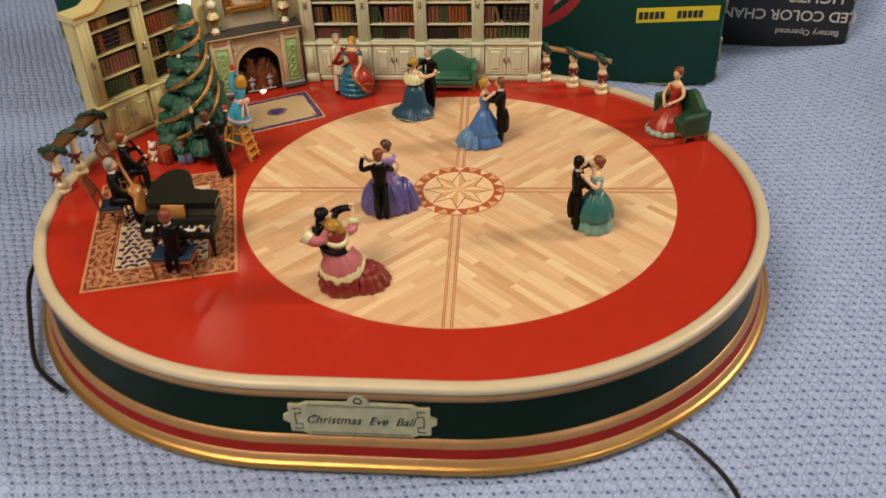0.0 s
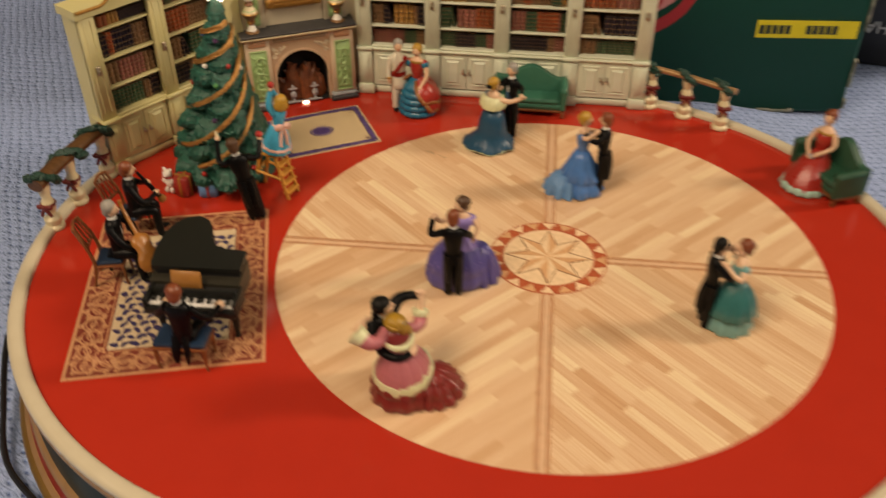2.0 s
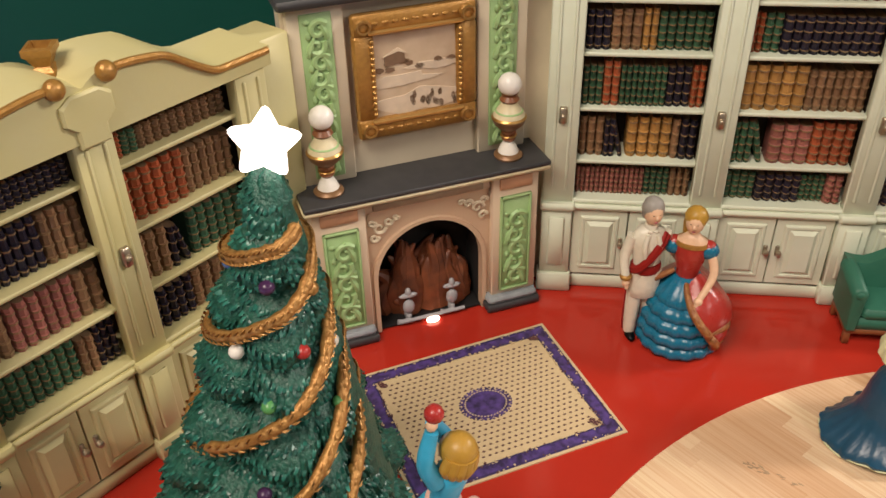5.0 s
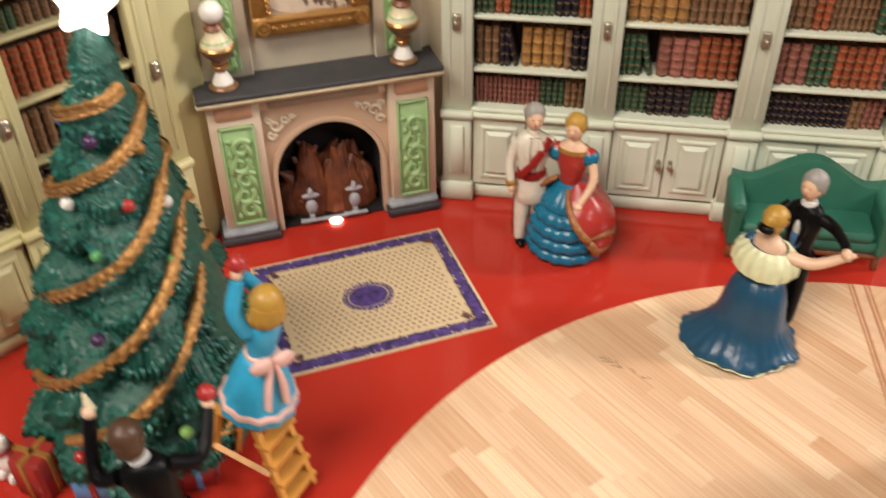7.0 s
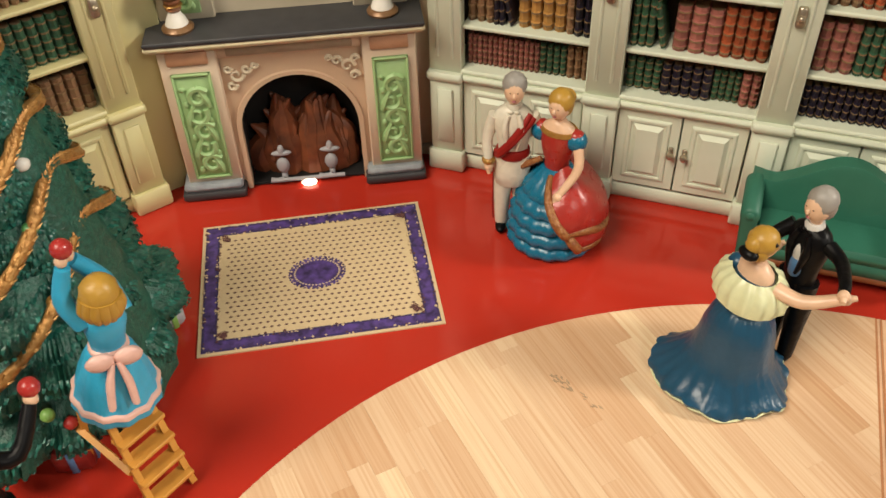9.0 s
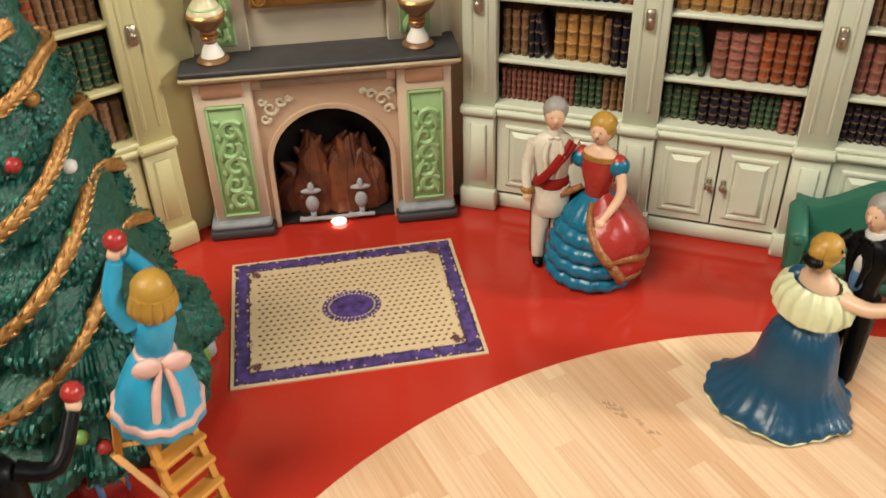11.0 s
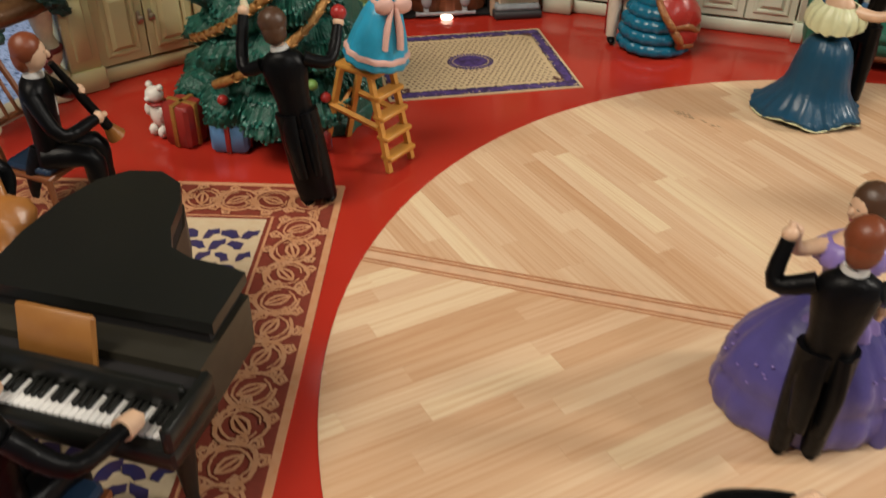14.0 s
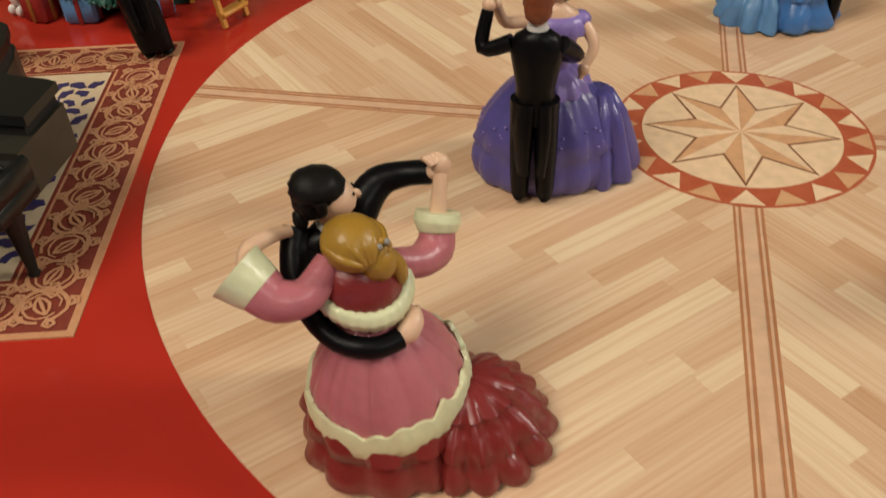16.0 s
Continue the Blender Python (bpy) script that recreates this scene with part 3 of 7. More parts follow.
def inlay(name, outline, z0, z1, paint, parent, label=""):
    s = Shape()
    s.slab(outline, z0, z1, paint)
    return part(name, s, parent, label, smooth=False)


med = inlay("medallion", arc(0, 0, RR, 0, 360, 64)[:-1], -0.0004, 0.00006, "brick", dance_ob, "round inlaid medallion with an eight-pointed star")
for i in range(20):
    a = 18 * i
    inlay("inlay_tooth", [(r * math.cos(radians(q)), r * math.sin(radians(q))) for r, q in ((0.0286, a - 7.2), (0.0286, a + 7.2), (0.0232, a))], 0.0, 0.00012, "pale" if i % 2 else "mid", med)
inlay("inlay_disc", arc(0, 0, 0.0224, 0, 360, 48)[:-1], 0.0, 0.00014, "pale", med)
for i in range(8):
    a = radians(45 * i)
    tip = (0.0215 * math.cos(a), 0.0215 * math.sin(a))
    l, r = [(0.0108 * math.cos(a + g * math.pi / 8), 0.0108 * math.sin(a + g * math.pi / 8)) for g in (1, -1)]
    e = 1.05
    inlay("star_outline", [(0, 0), (r[0] * e, r[1] * e), (tip[0] * 1.03, tip[1] * 1.03), (l[0] * e, l[1] * e)], 0.0001, 0.00018, "dark", med)
    inlay("star_facet", [(0, 0), (r[0] * 0.97, r[1] * 0.97), (tip[0] * 0.96, tip[1] * 0.96)], 0.0001, 0.00022, "mid", med)
    inlay("star_facet", [(0, 0), (tip[0] * 0.96, tip[1] * 0.96), (l[0] * 0.97, l[1] * 0.97)], 0.0001, 0.00022, "pale", med)


def clip(poly, n, d):
    """Keeps the part of a convex outline where n . p <= d."""
    out = []
    for i, p in enumerate(poly):
        q = poly[(i + 1) % len(poly)]
        a, b = n[0] * p[0] + n[1] * p[1] - d, n[0] * q[0] + n[1] * q[1] - d
        if a <= 0:
            out.append(p)
        if a * b < 0:
            t = a / (a - b)
            out.append((p[0] + t * (q[0] - p[0]), p[1] + t * (q[1] - p[1])))
    return out


# ---------- rugs ----------
def spiral(cx, cy, r, turn, flip=1, n=16, width=0.0007):
    pts = []
    for i in range(n + 1):
        t = i / n
        a = turn + flip * t * 2.2 * 2 * math.pi * 0.75
        pts.append((cx + r * (1 - 0.8 * t) * math.cos(a), cy + r * (1 - 0.8 * t) * math.sin(a)))
    return pts


def ribbon(s, pts, w, z, paint):
    left, right = [], []
    for i, p in enumerate(pts):
        q, o = pts[min(i + 1, len(pts) - 1)], pts[max(i - 1, 0)]
        d = Vector((q[0] - o[0], q[1] - o[1])).normalized()
        k = w * (0.35 + 0.65 * math.sin(math.pi * (0.15 + 0.7 * i / (len(pts) - 1))))
        left.append((p[0] - d.y * k, p[1] + d.x * k, z))
        right.append((p[0] + d.y * k, p[1] - d.x * k, z))
    s.loft([left, right], paint, closed=False)


def frame_band(s, w, h, a, b, z0, z1, paint):
    """A flat border between the insets a and b of a w by h sheet, corner at 0, 0."""
    s.loft([[(g, g, z), (w - g, g, z), (w - g, h - g, z), (g, h - g, z)] for g, z in ((a, z0), (a, z1), (b, z1), (b, z0), (a, z0))], paint, caps=False)


M["rugorange"] = material("rug_orange_print", (0.56, 0.29, 0.15), 0.55, second=(0.50, 0.20, 0.07), scale=500)
M["rugred"] = material("rug_brick_print", (0.22, 0.040, 0.022), 0.55, second=(0.15, 0.028, 0.016), scale=500)
M["rugcream"] = material("rug_cream_print", (0.60, 0.48, 0.31), 0.55, second=(0.54, 0.38, 0.22), scale=400)
M["rugnavy"] = material("rug_navy_print", (0.030, 0.026, 0.105), 0.55, second=(0.07, 0.03, 0.06), scale=400)
M["rugtan"] = material("rug_tan_print", (0.60, 0.47, 0.28), 0.5, second=(0.53, 0.40, 0.23), scale=800)
M["rugdot"] = material("rug_dot_print", (0.12, 0.05, 0.05), 0.5, scale=800)
M["rugviolet"] = material("rug_violet_print", (0.095, 0.055, 0.235), 0.5, second=(0.020, 0.012, 0.045), scale=420, mix=0.95)

PW, PH = 0.0858, 0.1175
rug = thing("piano_rug", pose(-0.2012, -0.1138, 0.0, 0, 0, 15.8), "brick red printed rug with orange scrolls and navy leaves", "rug")
s = Shape()
s.box(0, PW, 0, PH, -0.0003, 0.00005, "rugorange")
part("ground_sheet", s, rug, smooth=False)
s = Shape()
frame_band(s, PW, PH, 0.0016, 0.0150, 0.0, 0.00015, "rugred")
part("border_panel", s, rug, "brick red border panel", smooth=False)
s = Shape()
s.box(0.0165, PW - 0.0165, 0.0165, PH - 0.0165, 0.0, 0.00015, "rugcream")
part("inner_field", s, rug, "cream inner field", smooth=False)
s = Shape()
frame_band(s, PW, PH, 0.0157, 0.0165, 0.0, 0.00018, "rugred")
part("field_line", s, rug, "thin brick line round the field", smooth=False)
s = Shape()
rng = random.Random(4)
LAYER = [0]


def lift():
    """A hair of height between overlapping prints."""
    LAYER[0] = (LAYER[0] + 1) % 60
    return 0.00020 + 0.000004 * LAYER[0]


def scroll(cx, cy, r, k):
    """A leafy oval: outline, veined leaf inside, curls in the corners."""
    a = rng.random() * 6.3
    ring = lambda q, n, e: [(cx + q * r * (1 + 0.07 * math.sin(3 * t + a)) * math.cos(t + e), cy + q * r * math.sin(t + e)) for t in [2 * math.pi * i / n for i in range(n)]]
    ribbon(s, ring(1.0, 15, a), 0.00048, lift(), "rugorange")
    ribbon(s, ring(0.76, 12, a + 1.0), 0.00028, lift(), "rugorange")
    for q in range(3):
        e = a + 0.9 * (q - 1)
        ribbon(s, [(cx + 0.62 * r * (2 * t - 1) * math.cos(a) - 0.30 * r * (q - 1) * math.sin(math.pi * t) * math.sin(a), cy + 0.62 * r * (2 * t - 1) * math.sin(a) + 0.30 * r * (q - 1) * math.sin(math.pi * t) * math.cos(a)) for t in (0, 0.25, 0.5, 0.75, 1.0)], 0.00035, lift(), "rugorange")
    for q in range(5):
        e = 2 * math.pi * q / 5 + a
        ribbon(s, spiral(cx + 1.18 * r * math.cos(e), cy + 1.18 * r * math.sin(e), r * 0.34, e + 2, 1 if (q + k) % 2 else -1, 8), 0.00038, lift(), "rugorange")


k = 0
for x in np.arange(0.0083, PW - 0.005, 0.0087):
    for y in (0.0083, PH - 0.0083):
        k += 1
        scroll(float(x), y, 0.0047, k)
for y in np.arange(0.0172, PH - 0.012, 0.0089):
    for x in (0.0083, PW - 0.0083):
        k += 1
        scroll(x, float(y), 0.0047, k)
tagged(part("border_scrollwork", s, rug, "orange scroll pattern on the border", smooth=False), kind="stuff")
s = Shape()
for gy in range(19):
    for gx in range(12):
        cx, cy = 0.0194 + gx * 0.0045 + (0.00225 if gy % 2 else 0), 0.0196 + gy * 0.0044
        if cx > PW - 0.0190 or cy > PH - 0.0190:
            continue
        a, l, w = (0.75 if (gx + gy) % 2 else -0.75) + rng.uniform(-0.22, 0.22), rng.uniform(0.0023, 0.0029), rng.uniform(0.0012, 0.0016)
        pts = []
        for q, (u, v) in enumerate(((-1, -0.2), (-0.5, -1), (0.1, -0.7), (0.55, -1.0), (1, 0.1), (0.5, 0.6), (0.15, 1.1), (-0.45, 0.7))):
            x, y = l * u * rng.uniform(0.75, 1.15), w * v * rng.uniform(0.7, 1.25)
            pts.append((cx + x * math.cos(a) - y * math.sin(a), cy + x * math.sin(a) + y * math.cos(a)))
        s.slab(pts, 0.0001, lift(), "rugnavy")
tagged(part("field_leaves", s, rug, "dark navy leaf shapes", smooth=False), kind="stuff")

BW, BH = 0.0602, 0.0486
rug = thing("hearth_rug", pose(-0.1570, 0.0717, 0.0, 0, 0, 29.0), "tan hearth rug with violet border and oval medallion", "rug")
s = Shape()
s.box(0, BW, 0, BH, -0.0003, 0.00005, "rugtan")
part("ground_sheet", s, rug, smooth=False)
s = Shape()
frame_band(s, BW, BH, 0.0009, 0.0046, 0.0, 0.00015, "rugviolet")
part("border", s, rug, "mottled violet border", smooth=False)
for g in (0.0010, 0.0041):
    s = Shape()
    frame_band(s, BW, BH, g, g + 0.0005, 0.0, 0.00019, "rugnavy")
    part("border_line", s, rug, "dark speckled border line", smooth=False)
s = Shape()
for q in range(420):
    u, side, g = rng.random(), q % 4, rng.choice((0.0010, 0.0015, 0.0041, 0.0047, 0.0049))
    l = rng.uniform(0.00012, 0.00042)
    x, y = ((g + u * (BW - 2 * g), g) if side == 0 else (g + u * (BW - 2 * g), BH - g) if side == 1 else (g, g + u * (BH - 2 * g)) if side == 2 else (BW - g, g + u * (BH - 2 * g)))
    s.slab([(x + l * math.cos(t), y + l * math.sin(t)) for t in np.arange(0, 6.2, 1.6)], 0.0, lift(), "rugtan" if q % 3 else "rugdot")
for x, y in ((0.0062, 0.0062), (BW - 0.0062, 0.0062), (0.0062, BH - 0.0062), (BW - 0.0062, BH - 0.0062)):
    for q in range(4):
        ribbon(s, spiral(x + rng.uniform(-0.0012, 0.0012), y + rng.uniform(-0.0010, 0.0010), 0.0010, q * 1.6, 1, 8), 0.0002, lift(), "rugdot")
tagged(part("border_speckle", s, rug, "fine speckled print along the border", smooth=False), kind="stuff")
s = Shape()
pts = []
for q in range(48):
    t = 2 * math.pi * q / 48
    r = 1 + (0.08 if q % 2 else -0.06)
    pts.append((BW / 2 + 0.0068 * r * math.cos(t), BH / 2 + 0.0056 * r * math.sin(t)))
s.slab(pts, 0.0, 0.00018, "rugviolet")
part("oval_medallion", s, rug, "violet oval medallion", smooth=False)
s = Shape()
for gy in range(21):
    for gx in range(26):
        x, y = 0.0070 + gx * 0.00182 + (0.00091 if gy % 2 else 0), 0.0070 + gy * 0.00172
        if x > BW - 0.0066 or y > BH - 0.0066 or ((x - BW / 2) / 0.0080) ** 2 + ((y - BH / 2) / 0.0068) ** 2 < 1:
            continue
        s.slab([(x - 0.00052, y), (x, y - 0.00034), (x + 0.00052, y), (x, y + 0.00034)], 0.0, 0.00013, "rugdot")
for q in range(40):
    t = 2 * math.pi * q / 40
    for rr in (0.86, 1.07):
        x, y = BW / 2 + 0.0068 * rr * math.cos(t + rr), BH / 2 + 0.0056 * rr * math.sin(t + rr)
        s.slab([(x - 0.0003, y), (x, y - 0.0003), (x + 0.0003, y), (x, y + 0.0003)], 0.0, 0.00030, "rugcream" if rr < 1 else "rugviolet")
tagged(part("field_dots", s, rug, "fine dark lattice dots", smooth=False), kind="stuff")


# ---------- bookcases ----------
def unit_book(k):
    """A moulded row-book, 1 high and deep, with a rounded spine and raised bands."""
    s = Shape()
    prof = [(-0.5, 0.5), (-0.5, -0.30), (-0.36, -0.45), (0, -0.52), (0.36, -0.45), (0.5, -0.30), (0.5, 0.5)]
    bands = (0.10, 0.34, 0.60, 0.86) if k % 2 else (0.07, 0.25, 0.45, 0.65, 0.86)
    zs = [0] + [b + d for b in bands for d in (0, 0.008, 0.042, 0.05)] + [1.0]
    rings = []
    for i, z in enumerate(zs):
        g = 0.07 if i % 4 in (2, 3) else 0.0
        rings.append([(x, y - (g if y < 0 else 0), z) for x, y in prof])
    s.loft(rings, BOOKS[k])
    for i in range(2, len(zs) - 1, 4):
        s.loft([[(x, y - 0.085 if y < 0 else y, z) for x, y in prof[1:-1]] for z in (zs[i], zs[i + 1])], "gilt", caps=False)
    s.loft([[(x * 0.94, y * 0.94, z) for x, y in prof] for z in (0.99, 1.006)], "booktop")
    return s.mesh("book", False)


BOOK_MESH = [unit_book(k) for k in range(6)]


def moulded_door(w, h, paint, knob_side):
    """A door with a raised and fielded panel, its lower corner at 0, 0, its face towards -y."""
    d = Shape()
    m = 0.0026
    d.loft([[(g, y, g), (w - g, y, g), (w - g, y, h - g), (g, y, h - g)] for g, y in
            ((0, 0.0012), (0, 0.0002), (0.0002, 0), (m - 0.0002, 0), (m, -0.0004), (m + 0.0003, -0.0006), (m + 0.0010, -0.0006), (m + 0.0012, -0.0002), (m + 0.0016, -0.0002), (m + 0.0028, -0.0012))], paint)
    k = Shape()
    x = 0.0016 if knob_side < 0 else w - 0.0016
    k.lathe([(0.0002, -0.0030), (0.0008, -0.0027), (0.0010, -0.0019), (0.0006, -0.0012), (0.0004, 0.0)], "knob", n=10)
    k.v = [(x + a, c, h * 0.52 + b) for a, b, c in k.v]
    k.box(x - 0.0006, x + 0.0006, -0.0008, 0.0, h * 0.52 - 0.0018, h * 0.52 + 0.0018, "knob", 0.0003)
    return d, k


def bookcase(name, m, cols, col_w, shelf_z, top, paint, label, seed, books, depth=0.016):
    """cols: centres of the pilasters; shelf_z: heights of the shelves, the lowest on the waist."""
    case = thing(name, m, label, "bookcase")
    rng = random.Random(seed)
    x0, x1 = cols[0] - col_w / 2, cols[-1] + col_w / 2
    s = Shape()
    s.box(x0, x1, depth - 0.002, depth, 0.0, top, paint)
    # dark sheet before the painted back, puts the shade behind the books into colour
    s.box(x0 + 0.001, x1 - 0.001, depth - 0.0026, depth - 0.0021, shelf_z[0], top - 0.001, "case_back_shade")
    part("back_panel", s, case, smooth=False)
    for x in (x0, x1 - 0.0015):
        s = Shape()
        s.box(x, x + 0.0015, 0.0006, depth - 0.002, 0.0, top, paint)
        part("side_panel", s, case, smooth=False)
    s = Shape()
    s.box(x0 + 0.0016, x1 - 0.0016, 0.0008, depth - 0.003, 0.0, 0.0045, paint, 0.0004)
    part("plinth", s, case)
    s = Shape()
    z = shelf_z[0]
    s.box(x0 - 0.0004, x1 + 0.0004, -0.0012, depth - 0.003, z - 0.0034, z - 0.0016, paint, 0.0005)
    s.box(x0 - 0.0002, x1 + 0.0002, -0.0004, depth - 0.003, z - 0.0016, z, paint, 0.0004)
    part("waist_moulding", s, case)
    for c in cols:
        a, b = c - col_w / 2, c + col_w / 2
        s = Shape()
        s.box(a - 0.0007, b + 0.0007, -0.0024, 0.003, 0.0, 0.0066, paint, 0.0004)
        part("base_block", s, case)
        s = Shape()
        s.box(a, b, -0.0012, 0.003, 0.0064, z - 0.0030, paint, 0.0003)
        q = part("lower_pilaster", s, case)
        s = Shape()
        s.box(a + 0.0022, b - 0.0022, -0.0019, -0.0008, 0.0098, z - 0.0062, paint, 0.0005)
        part("raised_panel", s, q)
        s = Shape()
        s.box(a - 0.0006, b + 0.0006, -0.0024, 0.003, z - 0.0036, z - 0.0010, paint, 0.0006)
        part("capital", s, case)
        s = Shape()
        s.box(a, b, -0.0006, 0.003, z - 0.0012, top, paint, 0.0003)
        p = part("pilaster", s, case)
        for e in (a + 0.0020, b - 0.0030):
            s = Shape()
            s.box(e, e + 0.0010, -0.0011, 0.0, z + 0.003, top - 0.004, paint, 0.0003)
            part("fillet", s, p)
        s = Shape()
        s.box(c - 0.0011, c + 0.0011, -0.0020, 0.0, z + 0.0255, z + 0.0305, "knob", 0.0004)
        s.ball((c, -0.0022, z + 0.0280), 0.0009, "knob", 8, 6)
        part("escutcheon", s, p, "small brass lock plate")
    for i in range(len(cols) - 1):
        a, b = cols[i] + col_w / 2, cols[i + 1] - col_w / 2
        w = (b - a - 0.0008) / 2
        for q in (0, 1):
            d, k = moulded_door(w - 0.0002, z - 0.0034 - 0.0060, paint, 1 if q == 0 else -1)
            door = part("door", d, case, angle=20)
            door.location = (a + 0.0003 + q * (w + 0.0002), 0.0004, 0.0055)
            part("knob", k, door, "pewter knob")
        for j, zz in enumerate(shelf_z):
            if j:
                s = Shape()
                s.box(a - 0.0002, b + 0.0002, 0.0010, depth - 0.0028, zz - 0.0011, zz, paint, 0.0002)
                part("shelf", s, case)
            high = (shelf_z[j + 1] if j + 1 < len(shelf_z) else top - 0.003) - zz - 0.0012
            # one run of like volumes after another: colour letter, how many, share of the shelf
            x = a + 0.0003
            for run in books[i][j].split():
                colour, count, share = "rtgnmu".index(run[0]), int(run[1:run.index(":")]), float(run[run.index(":") + 1:].rstrip("/")) / 100
                wide = share * (b - a - 0.0006)
                tall, deep, out = high * rng.uniform(0.74, 0.82), rng.uniform(0.0070, 0.0086), rng.uniform(-0.0006, 0.0008)
                if colour in (1, 0) and count <= 5:
                    tall = high * rng.uniform(0.80, 0.87)
                lean = run.endswith("/")
                t = wide / (count + (1.2 if lean else 0))
                for q in range(count):
                    k = t * rng.uniform(0.93, 0.985)
                    mb = pose(x + t / 2, 0.0036 + deep / 2 + out + rng.uniform(-0.0001, 0.0001), zz + 0.00005, 0, 0, 0) @ Matrix.Diagonal((k, deep, tall * rng.uniform(0.985, 1.015), 1))
                    if lean and q == count - 1:
                        mb = pose(x + t * 1.25, 0.0036 + deep / 2 + out, zz + 0.0003, 0, -13, 0) @ Matrix.Diagonal((k * 0.9, deep, tall * 0.97, 1))
                    piece("book", BOOK_MESH[colour], case, mb)
                    x += t
                if lean:
                    x += 1.2 * t
    return case


back_case = bookcase("bookcase", pose(-0.1252, 0.1625, 0), [0.0434 * i for i in range(5)], 0.0092, [0.0335, 0.0462, 0.0630, 0.0795, 0.0945], 0.1080, "case",
                     "cream painted four-bay library bookcase full of leather books", 7,
                     (("m14:60 g4:22 u3:18", "u3:22 n3:19/ t4:38 u1:7 n2:14", "g3:17 r2:14 g8:38 n3:20 r2:11", "n3:20 u3:25 t2:12 g6:43", "u4:30 r5:40 g4:30"),
                      ("g4:27 n5:38 g4:21 m2:14", "g4:31/ m3:34 r4:35", "t5:52 u7:48", "r2:10 g2:14 n10:76", "t4:35 n6:40 m3:25"),
                      ("n12:70 u2:12 m3:18", "m3:28 g3:20 r5:38 m1:5 g2:9", "u3:22 r2:14 u7:36 g3:18 t1:10", "g3:22 m4:35 u7:43", "r6:45 u4:25 g4:30"),
                      ("u3:30 g7:70", "u4:40/ n5:60", "r5:60 m3:40", "t2:20 u4:40 r4:40", "n4:40 t5:60")))
s = Shape()
s.box(-0.0056, 0.1792, -0.0032, 0.016, 0.1078, 0.1102, "case", 0.0008)
s.box(-0.0066, 0.1802, -0.0048, 0.016, 0.1100, 0.1130, "case", 0.0010)
part("cornice", s, back_case)

left_case = bookcase("bookcase", pose(-0.2445, 0.0495, 0, 0, 0, 57.0), [0.0, 0.0412, 0.0824], 0.0092, [0.0340, 0.0492, 0.0655, 0.0820], 0.0935, "case_yellow",
                     "yellowed cream two-bay bookcase with a swan-neck top", 12,
                     (("g9:68 u2:14 n3:18", "u3:30 m6:50 u2:20", "n3:18 r2:12 n6:40 u4:30", "u2:10 r2:18 t3:22 n9:50"),
                      ("n5:40 u6:60", "u3:28 n2:20/ g6:52", "r6:55 u6:45", "r2:10 g2:13 u11:77")), 0.015)
s = Shape()
def neck(u):
    """Height of the front edge of the top, u from the outer edge to the middle, 0 to 1."""
    if u < 0.32:
        return 0.0962
    if u < 0.60:
        t = (u - 0.32) / 0.28
        return 0.0962 + 0.0080 * (1 - (1 - t) ** 1.7) * (0.35 + 0.65 * t)
    if u < 0.84:
        return 0.1042 + 0.0014 * math.sin(math.pi / 2 * (u - 0.60) / 0.24)
    return 0.1056 - 0.0030 * ((u - 0.84) / 0.16) ** 2


L0, L1 = -0.0060, 0.0884
outline = [(L0, 0.0915), (L1, 0.0915)]
top_line = []
for i in range(41):
    u = i / 40
    x = L0 + (L1 - L0) * u
    top_line.append((x, neck(1 - abs(2 * u - 1))))
s.prism(outline + list(reversed(top_line)), -0.0016, 0.0165, "case_yellow")
part("pediment", s, left_case, "swan-neck cream pediment", angle=30)
s = Shape()
for side in (0, 1):
    pts = []
    for i in range(15):
        u = 0.02 + 0.86 * i / 14
        x = L0 + (L1 - L0) * (u / 2 if side == 0 else 1 - u / 2)
        pts.append((x, -0.0020, neck(u) - 0.0008))
    s.tube(pts, 0.0009, "goldpaint", n=8, steps=2)
    s.ball((pts[-1][0], -0.0022, pts[-1][2]), 0.0022, "goldpaint", 12, 8)
part("gold_moulding", s, left_case, "antique gold swan-neck moulding")
s = Shape()
s.lathe([(0.0034, 0.0990), (0.0034, 0.1035), (0.0022, 0.1045), (0.0034, 0.1065), (0.0042, 0.1072), (0.0042, 0.1085), (0.0030, 0.1088), (0.0026, 0.1070)], "goldpaint", (0.0412, 0.011), n=4, phase=0.0)
part("finial", s, left_case, "small gold finial")
s = Shape()
s.loft([[(0.0412 + g * x, -0.0016 - d, z) for g, x, z in ((-1, 0.0034 - e, 0.0905 + e), (1, 0.0034 - e, 0.0905 + e), (1, 0.0034 - e, 0.0945), (1, 0.0058 - e, 0.0965), (1, 0.0058 - e, 0.1005 - e), (1, 0.0030, 0.1022 - e), (-1, 0.0030, 0.1022 - e), (-1, 0.0058 - e, 0.1005 - e), (-1, 0.0058 - e, 0.0965), (-1, 0.0034 - e, 0.0945))] for d, e in ((-0.001, 0.0), (0.0006, 0.0), (0.0010, 0.0005))], "case_yellow")
part("keystone", s, left_case, "raised cream keystone panel", angle=30)
s = Shape()
s.box(0.0862, 0.0985, 0.003, 0.015, 0.0, 0.0955, "case_yellow", 0.0005)
part("end_panel", s, left_case)

# ---------- fireplace ----------
fp = thing("fireplace", pose(-0.1945, 0.1265, 0, 0, 0, 26.8), "peach painted toy fireplace with green relief panels", "fireplace")


